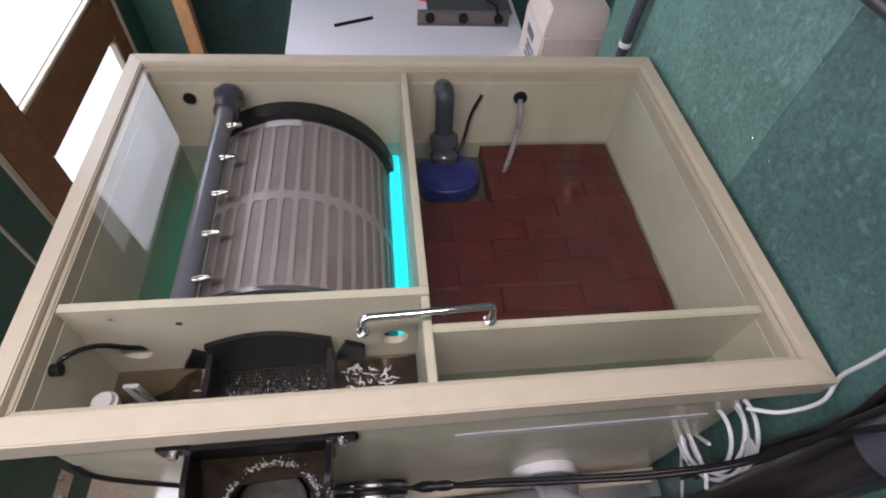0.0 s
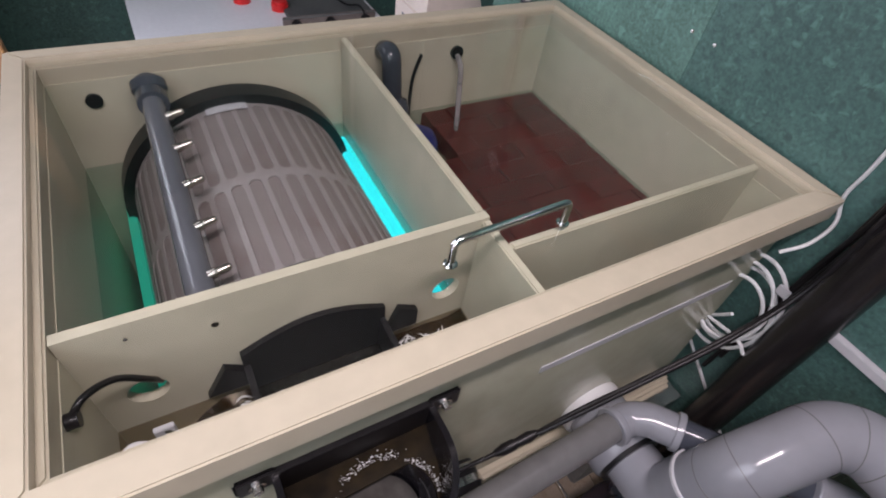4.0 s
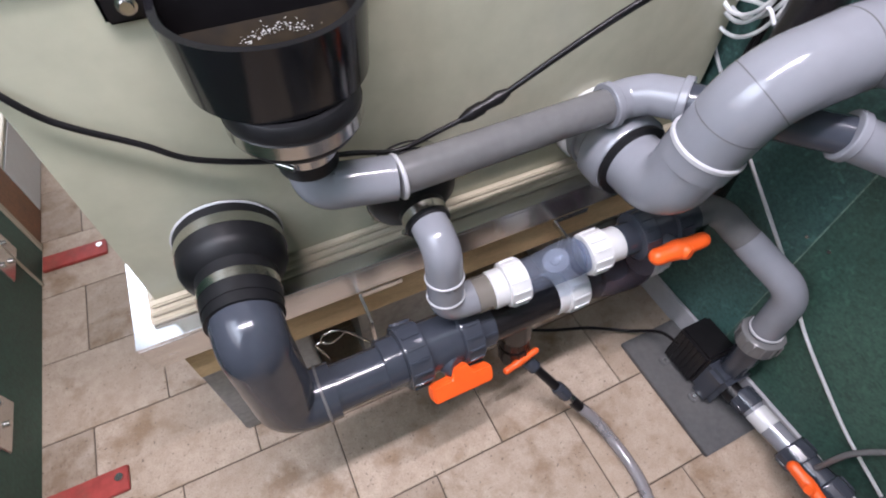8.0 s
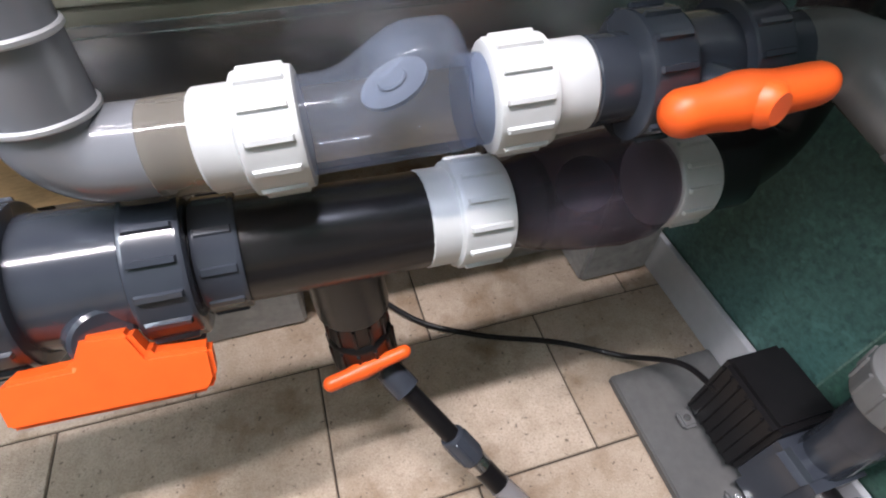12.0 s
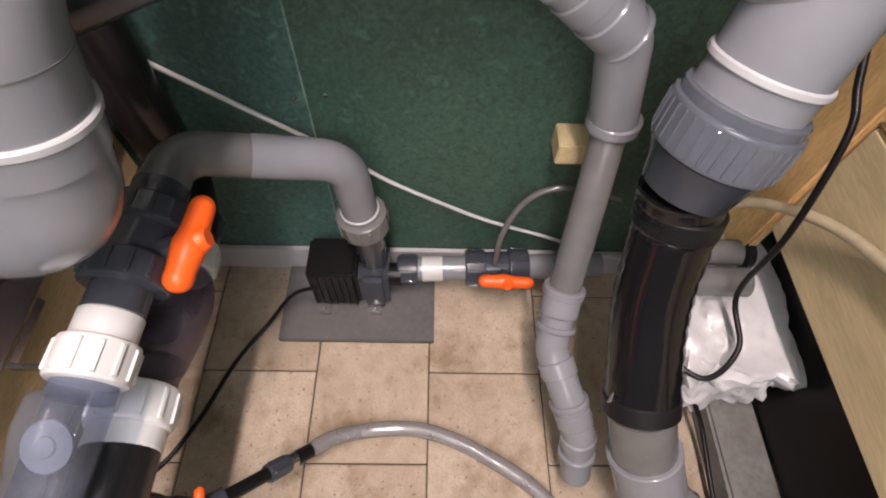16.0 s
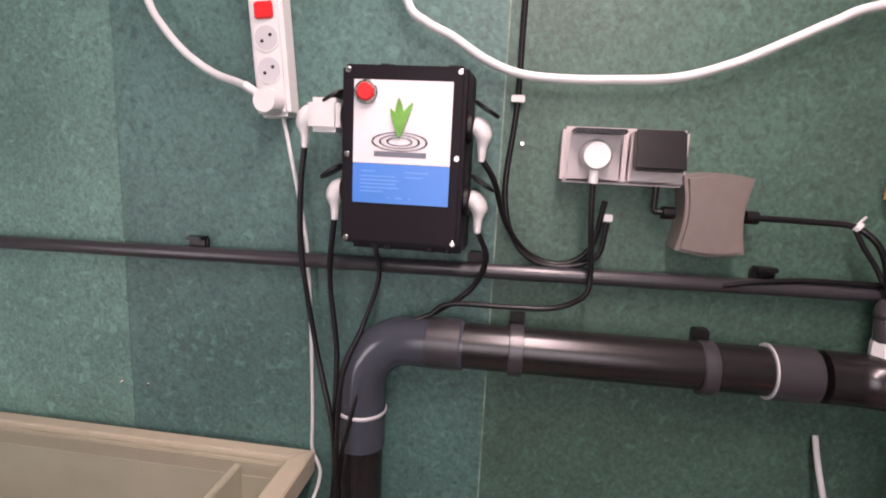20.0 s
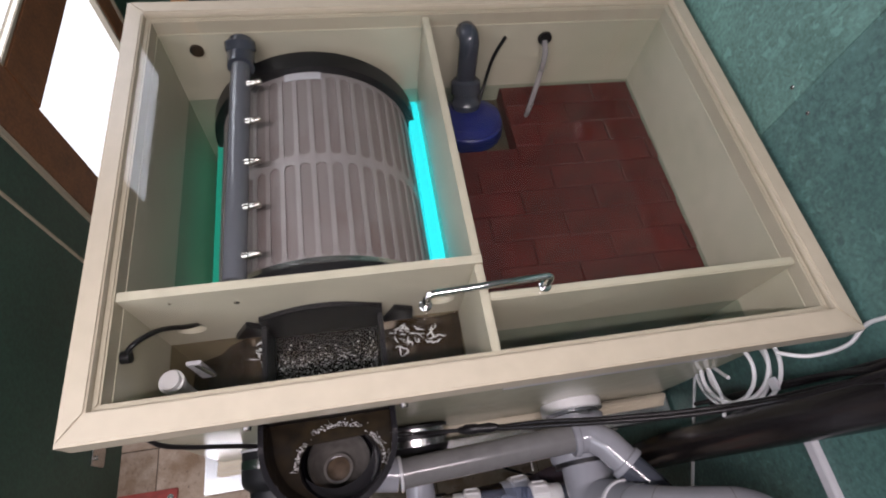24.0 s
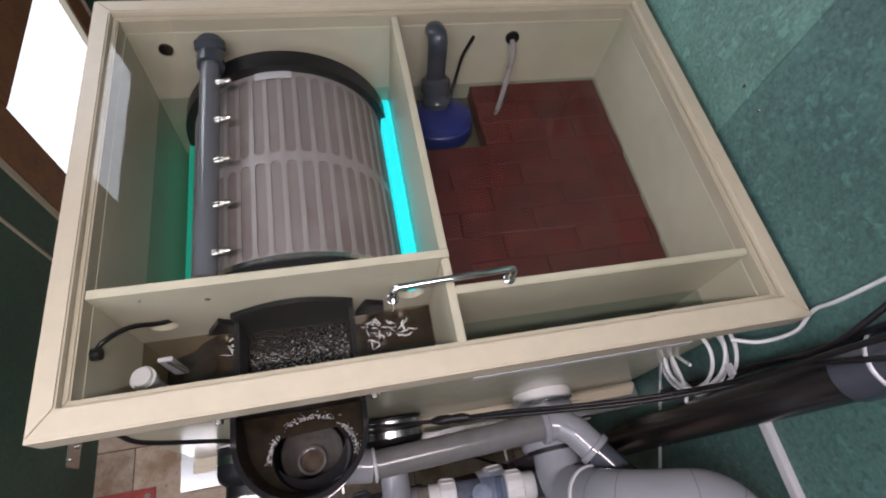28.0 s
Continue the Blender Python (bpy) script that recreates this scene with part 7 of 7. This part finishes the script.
part("film", bm, mat("white_plastic_film", (0.52, 0.52, 0.53), 0.3, vary=0.08, scale=14, bump=0.2), bagx)
for px_, pz, pr in ((-0.085, 0.222, 0.021), (-0.135, 0.218, 0.023)):
    part("pipe_offcut", rod((px_ + 0.01, -0.775, pz - 0.01), (px_, -0.930, pz + 0.004), pr, 24, 0.001), GREY_MID, bagx, "grey pipe offcut")
part("black_end", rod((-0.085, -0.930, 0.226), (-0.0845, -0.944, 0.227), 0.027, 22, 0.002), BLACK, bagx)
cable("brown_lead", [(0.0, -0.865, 0.72), (-0.027, -0.87, 0.635), (-0.087, -0.87, 0.565), (-0.127, -0.87, 0.525), (-0.167, -0.87, 0.402), (-0.176, -0.881, 0.26), (-0.241, -0.885, 0.22), (-0.279, -0.834, 0.2), (-0.23, -0.782, 0.2), (-0.189, -0.775, 0.22), (-0.168, -0.83, 0.215), (-0.243, -0.846, 0.13), (-0.312, -0.885, 0.065), (-0.42, -0.893, 0.03), (-0.46, -0.89, 0.06)], 0.0042, BLACK, "dark lead looping down behind the rubber hose")
cable("bag_lead", [(-0.19, -0.77, 0.245), (-0.155, -0.80, 0.225), (-0.120, -0.85, 0.222), (-0.135, -0.90, 0.225), (-0.150, -0.935, 0.222)], 0.0028, WHITE_CABLE, "thin white lead across the pipe offcuts")
bh = cable("beam_hose", [(-0.06, -0.84, 0.30), (-0.086, -0.876, 0.358), (-0.16, -0.905, 0.42), (-0.244, -0.918, 0.455), (-0.34, -0.919, 0.480), (-0.45, -0.919, 0.488), (-0.55, -0.920, 0.46), (-0.66, -0.920, 0.40)], 0.0075, TAN_HOSE, "tan hose lying along the pine beam")
part("hose_tail", lathe((-0.0622, -0.8433, 0.305), (-0.050, -0.822, 0.278), [(0, 0.0088), (0.2, 0.0095), (0.3, 0.008), (0.5, 0.0095), (0.6, 0.008), (1, 0.009)], 16), GREY_RING, bh, "pale barbed hose tail")
sblk = thing("concrete_block", (-0.07, 0.02, 0.0), "small grey concrete block under the drain line by the wall", "block", "blocks under the tank")
part("block", box((-0.118, -0.011, 0.0), (-0.001, 0.075, 0.175), 0.005), CONCRETE, sblk, smooth=False)

# ---------- west side: green boards, hinges, glazed door ----------
for hz_, hy in ((0.138, 0.585), (0.128, 0.165)):
    h = thing("strap_hinge", (-1.394, hy, hz_), "galvanised strap hinge on the dark green boards", "hinge", "strap hinges")
    part("plate", box((-1.3945, hy - 0.055, hz_ - 0.03), (-1.3905, hy + 0.055, hz_ + 0.035), 0.002), STEEL, h, smooth=False)
    for dy, dz in ((-0.035, 0.015), (0.0, -0.012), (0.035, 0.015)):
        part("bolt", rod((-1.3904, hy + dy, hz_ + dz), (-1.384, hy + dy, hz_ + dz), 0.006, 12), STEEL, h)
for hy in (0.670, 0.020):
    rs = thing("red_strap", (-1.31, hy, 0.0), "worn red painted steel strap on the tiles by the door", "strap", "red straps")
    part("strap", box((-1.39, hy - 0.030, 0.0), (-1.235, hy + 0.022, 0.010), 0.002), REDPAINT, rs, smooth=False)
    part("bolt", rod((-1.25, hy, 0.0102), (-1.25, hy, 0.016), 0.008, 12), STEEL, rs)
door = thing("door_1", (-1.42, 1.13, 0.0), "glazed door in a brown wooden frame with bright frosted panes", "door")
tagged(door, kind="structure")
for y0, y1 in ((0.747, 0.885), (1.445, 1.525)):
    part("stile", box((-1.44, y0, 0.0), (-1.397, y1, 2.0), 0.004), WOOD_BROWN, door, smooth=False)
for z0, z1, m in ((0.0, 0.16, WHITE), (0.600, 0.735, WOOD_BROWN), (1.88, 2.0, WOOD_BROWN)):
    part("rail", box((-1.44, 0.8852, z0), (-1.3975, 1.4448, z1), 0.004), m, door, smooth=False)
for z0, z1 in ((0.16, 0.600), (0.735, 1.88)):
    part("pane", box((-1.425, 0.8855, z0 + 0.0005), (-1.420, 1.4445, z1 - 0.0005)), DAYLIGHT, door, "bright frosted pane", False)
    part("bead", box((-1.4195, 0.8858, z0 + 0.0004), (-1.3985, 1.4442, z0 + 0.013), 0.002), CREAM, door, "pale glazing bead", False)
    part("bead", box((-1.4195, 1.431, z0 + 0.0134), (-1.3985, 1.4440, z1 - 0.0134), 0.002), CREAM, door, "pale glazing bead", False)
for y0, y1 in ((0.724, 0.745), (1.527, 1.543)):
    part("trim", box((-1.44, y0, 0.0), (-1.392, y1, 2.015), 0.003), CREAM, None, "pale wooden door trim", False, "trim", "structure")
part("trim", box((-1.3949, 0.598, 0.0), (-1.390, 0.606, 0.949), 0.001), CREAM, None, "thin pale cover strip", False, "trim", "structure")
win = thing("window_1", (-1.42, -0.35, 0.95), "frosted window in the side wall", "window")
tagged(win, kind="structure")
for y0, y1 in ((-0.848, -0.79), (0.09, 0.148)):
    part("frame", box((-1.46, y0, 0.952), (-1.40, y1, 1.948), 0.003), WOOD_BROWN, win, smooth=False)
for z0, z1 in ((0.952, 1.0), (1.90, 1.948)):
    part("frame", box((-1.46, -0.7898, z0), (-1.40, 0.0898, z1), 0.003), WOOD_BROWN, win, smooth=False)
part("pane", box((-1.435, -0.7895, 1.0005), (-1.43, 0.0895, 1.8995)), DAYLIGHT, win, "bright frosted pane", False)
plank = thing("wooden_plank", (-1.15, 1.60, 0.0), "varnished wooden plank leaning upright beside the door", "plank")
part("plank", box((-1.24, 1.60, 0.0), (-1.19, 1.64, 2.0), 0.003), WOOD_TRIM, plank, smooth=False)
dk = thing("dark_board", (-1.33, 1.68, 0.0), "dark board leaning between door and plank", "board")
part("sheet", box((-1.394, 1.66, 0.0), (-1.24, 1.69, 1.9), 0.003), GREEN_DARK, dk, smooth=False)

# ---------- table behind the tank ----------
TZ = 0.60
tb = thing("white_table", (-0.43, 1.75, 0.0), "white laminate table against the back wall", "table")
part("tabletop", box((-0.855, 1.16, TZ - 0.03), (-0.02, 2.02, TZ), 0.003), TABLE, tb, smooth=False)
for lx in (-0.82, -0.06):
    for ly in (1.20, 1.98):
        part("leg", box((lx - 0.02, ly - 0.02, 0), (lx + 0.02, ly + 0.02, TZ - 0.03), 0.002), TABLE, tb, smooth=False)
pen = thing("pen", (-0.63, 1.55, TZ), "black pen lying on the white table", "pen")
part("barrel", rod((-0.697, 1.524, TZ + 0.006), (-0.563, 1.580, TZ + 0.006), 0.0055, 14, 0.001), BLACK, pen)
lv = thing("spirit_level", (-0.24, 1.555, TZ), "grey aluminium spirit level on the table edge", "spirit level")
part("rail", box((-0.405, 1.547, TZ), (-0.07, 1.553, TZ + 0.055), 0.002), SMOKE, lv, "grey aluminium web", False)
part("flange", box((-0.405, 1.540, TZ + 0.049), (-0.07, 1.546, TZ + 0.055), 0.001), GREY_MID, lv, smooth=False)
part("flange", box((-0.405, 1.540, TZ), (-0.07, 1.546, TZ + 0.006), 0.001), GREY_MID, lv, smooth=False)
for vx in (-0.36, -0.24, -0.11):
    part("vial", rod((vx, 1.5465, TZ + 0.028), (vx, 1.538, TZ + 0.028), 0.017, 20), BLACK, lv, "black vial mount")
ds = thing("dark_tray", (-0.22, 1.80, TZ), "dark grey flat tray on the table", "tray")
part("tray", box((-0.36, 1.62, TZ), (-0.04, 2.02, TZ + 0.012), 0.003), SLATE, ds, smooth=False)
cable("table_cable", [(-0.13, 1.99, TZ + 0.02), (-0.16, 1.85, TZ + 0.022), (-0.13, 1.70, TZ + 0.020), (-0.12, 1.58, TZ + 0.06), (-0.12, 1.52, TZ + 0.05)], 0.004, BLACK, "black lead trailing over tray and level")
for rx, ry in ((-0.478, 1.83), (-0.364, 1.74)):
    rc = thing("bottle_top", (rx, ry, TZ), "red plastic bottle top on the white table", "bottle top", "red bottle tops")
    part("shell", lathe((rx, ry, TZ), (rx, ry, TZ + 0.035), [(0, 0.030), (0.7, 0.030), (0.72, 0.027), (1, 0.026)], 26), RED, rc)
wbx = thing("small_carton", (-0.42, 1.93, TZ), "small white carton stuffed with crumpled plastic", "box")
part("carton", box((-0.50, 1.90, TZ), (-0.38, 1.99, TZ + 0.085), 0.002), WHITE, wbx, smooth=False)
bm = bmesh.new()
bmesh.ops.create_icosphere(bm, subdivisions=4, radius=1)
for v in bm.verts:
    k = 1 + 0.35 * noise.noise(v.co * 3) + 0.14 * noise.noise(v.co * 9)
    v.co = Vector((-0.46 + v.co.x * 0.085 * k, 1.94 + v.co.y * 0.05 * k, TZ + 0.12 + v.co.z * 0.05 * k))
part("crumpled_bag", bm, WHITE, wbx, "crumpled clear plastic bag")
cn = thing("air_pump_carton", (0.02, 1.30, 0.55), "off-white square carton with stepped lid on the table corner", "box")
part("body", box((-0.055, 1.20, TZ), (0.155, 1.42, TZ + 0.165), 0.006), BOXPINK, cn, smooth=False)
bm = bmesh.new()
for z, i in ((TZ + 0.166, 0.002), (TZ + 0.245, 0.018)):
    for x, y in ((-0.055 + i, 1.20 + i), (0.155 - i, 1.20 + i), (0.155 - i, 1.42 - i), (-0.055 + i, 1.42 - i)):
        bm.verts.new((x, y, z))
bm.verts.ensure_lookup_table()
for k in range(4):
    bm.faces.new((bm.verts[k], bm.verts[(k + 1) % 4], bm.verts[4 + (k + 1) % 4], bm.verts[4 + k]))
bm.faces.new([bm.verts[k] for k in (4, 5, 6, 7)])
bm.faces.new([bm.verts[k] for k in (3, 2, 1, 0)])
part("lid", bm, BOXPINK, cn, "tapered lid", False)
part("print_bar", box((-0.0562, 1.28, TZ + 0.095), (-0.0552, 1.36, TZ + 0.125)), INK, cn, "dark print", False)
part("print_bar", box((-0.0562, 1.30, TZ + 0.055), (-0.0552, 1.33, TZ + 0.075)), PALEBLUE, cn, "bluish print", False)
for z0 in (TZ + 0.03, TZ + 0.05, TZ + 0.07):
    part("print_bar", box((-0.0565, 1.25, z0), (-0.0552, 1.34, z0 + 0.010)), INK, cn, smooth=False)
cd = thing("conduit", (-0.02, 2.03, 0.62), "pale vertical conduit with clips on the back wall", "conduit")
part("tube", rod((0.02, 2.030, 0.60), (0.02, 2.030, 2.38), 0.009, 14), GREY_RING, cd)
for z0 in (0.95, 1.25, 1.6):
    part("clip", box((0.007, 2.018, z0), (0.033, 2.039, z0 + 0.012), 0.001), WHITE, cd)

for jz in (1.287, 1.539):
    jb_ = thing("conduit_box", (0.02, 2.03, jz), "white square junction box on the wall conduit", "junction box", "conduit boxes")
    part("case", box((-0.020, 2.002, jz - 0.034), (0.056, 2.0385, jz + 0.034), 0.004), WHITE, jb_)
    part("side_stub", rod((-0.020, 2.022, jz + 0.016), (-0.045, 2.022, jz + 0.018), 0.010, 14), WHITE, jb_)

# ---------- ceiling fittings ----------
for lx, ly, watts in TUBES:
    cf = thing("ceiling_light", (lx, ly, 2.35), "long white fluorescent ceiling light", "ceiling light", "ceiling lights")
    part("housing", box((lx - 0.6, ly - 0.06, 2.355), (lx + 0.6, ly + 0.06, 2.3995), 0.006), WHITE, cf)

# ---------- small pieces ----------
# chamber floor bricks, worn and unevenly laid
brick_meshes = []
for k in range(6):
    rnd = random.Random(70 + k)
    bmb = box((0.0008, 0.0008, 0), (0.1482, 0.0532, 0.012), 0.0022, seg=1)
    for v in bmb.verts:
        v.co += Vector([rnd.uniform(-1, 1) * q for q in (0.0016, 0.0016, 0.0007)])
    me = bpy.data.meshes.new("brick")
    bmb.to_mesh(me)
    bmb.free()
    me.materials.append(REDBRICK)
    brick_meshes.append(me)
for k in range(10):
    y0 = 0.127 + k * 0.0538
    x = -0.503 - (0.075 if k % 2 else 0.0)
    while x < IX1 - 0.012:
        x0, x1 = max(x, -0.503), min(x + 0.149, IX1 - 0.0015)
        x += 0.150
        if y0 + 0.052 > 0.500:
            x0 = max(x0, -0.335)
        if x1 - x0 < 0.012:
            continue
        ob = new("brick", brick_meshes[random.randrange(6)])
        ob.parent = bed
        ob.location = Vector((x0, y0, 0.8090 + random.uniform(-0.0012, 0.0010))) - Vector(bed.location)
        ob.scale = ((x1 - x0) / 0.149, 1, 1)
# floor tiles, 31 x 20 cm in half bond
tile_meshes = {}
PX, PY, GAP = 0.3105, 0.2005, 0.0024
row = -9
while -0.245 + row * PY < 2.0:
    y0, y1 = -0.245 + row * PY, -0.245 + (row + 1) * PY
    off = -0.5215 if row % 2 == 0 else -0.365
    x = off - 4 * PX
    while x < 0.38:
        x0, x1 = max(x, -1.50), min(x + PX, 0.40)
        if x1 - x0 > 0.03 and y1 > -1.62:
            key = round(x1 - x0, 3)
            if key not in tile_meshes:
                bmt = box((GAP / 2, GAP / 2, -0.03), (x1 - x0 - GAP / 2, PY - GAP / 2, 0), 0.0013, seg=1)
                me = bpy.data.meshes.new("tile")
                bmt.to_mesh(me)
                bmt.free()
                me.materials.append(TILE)
                tile_meshes[key] = me
            ob = new("tile", tile_meshes[key])
            ob.parent = floor
            ob.location = (x0, y0, -0.0008 + random.uniform(-0.0006, 0.0003))
        x += PX
    row += 1
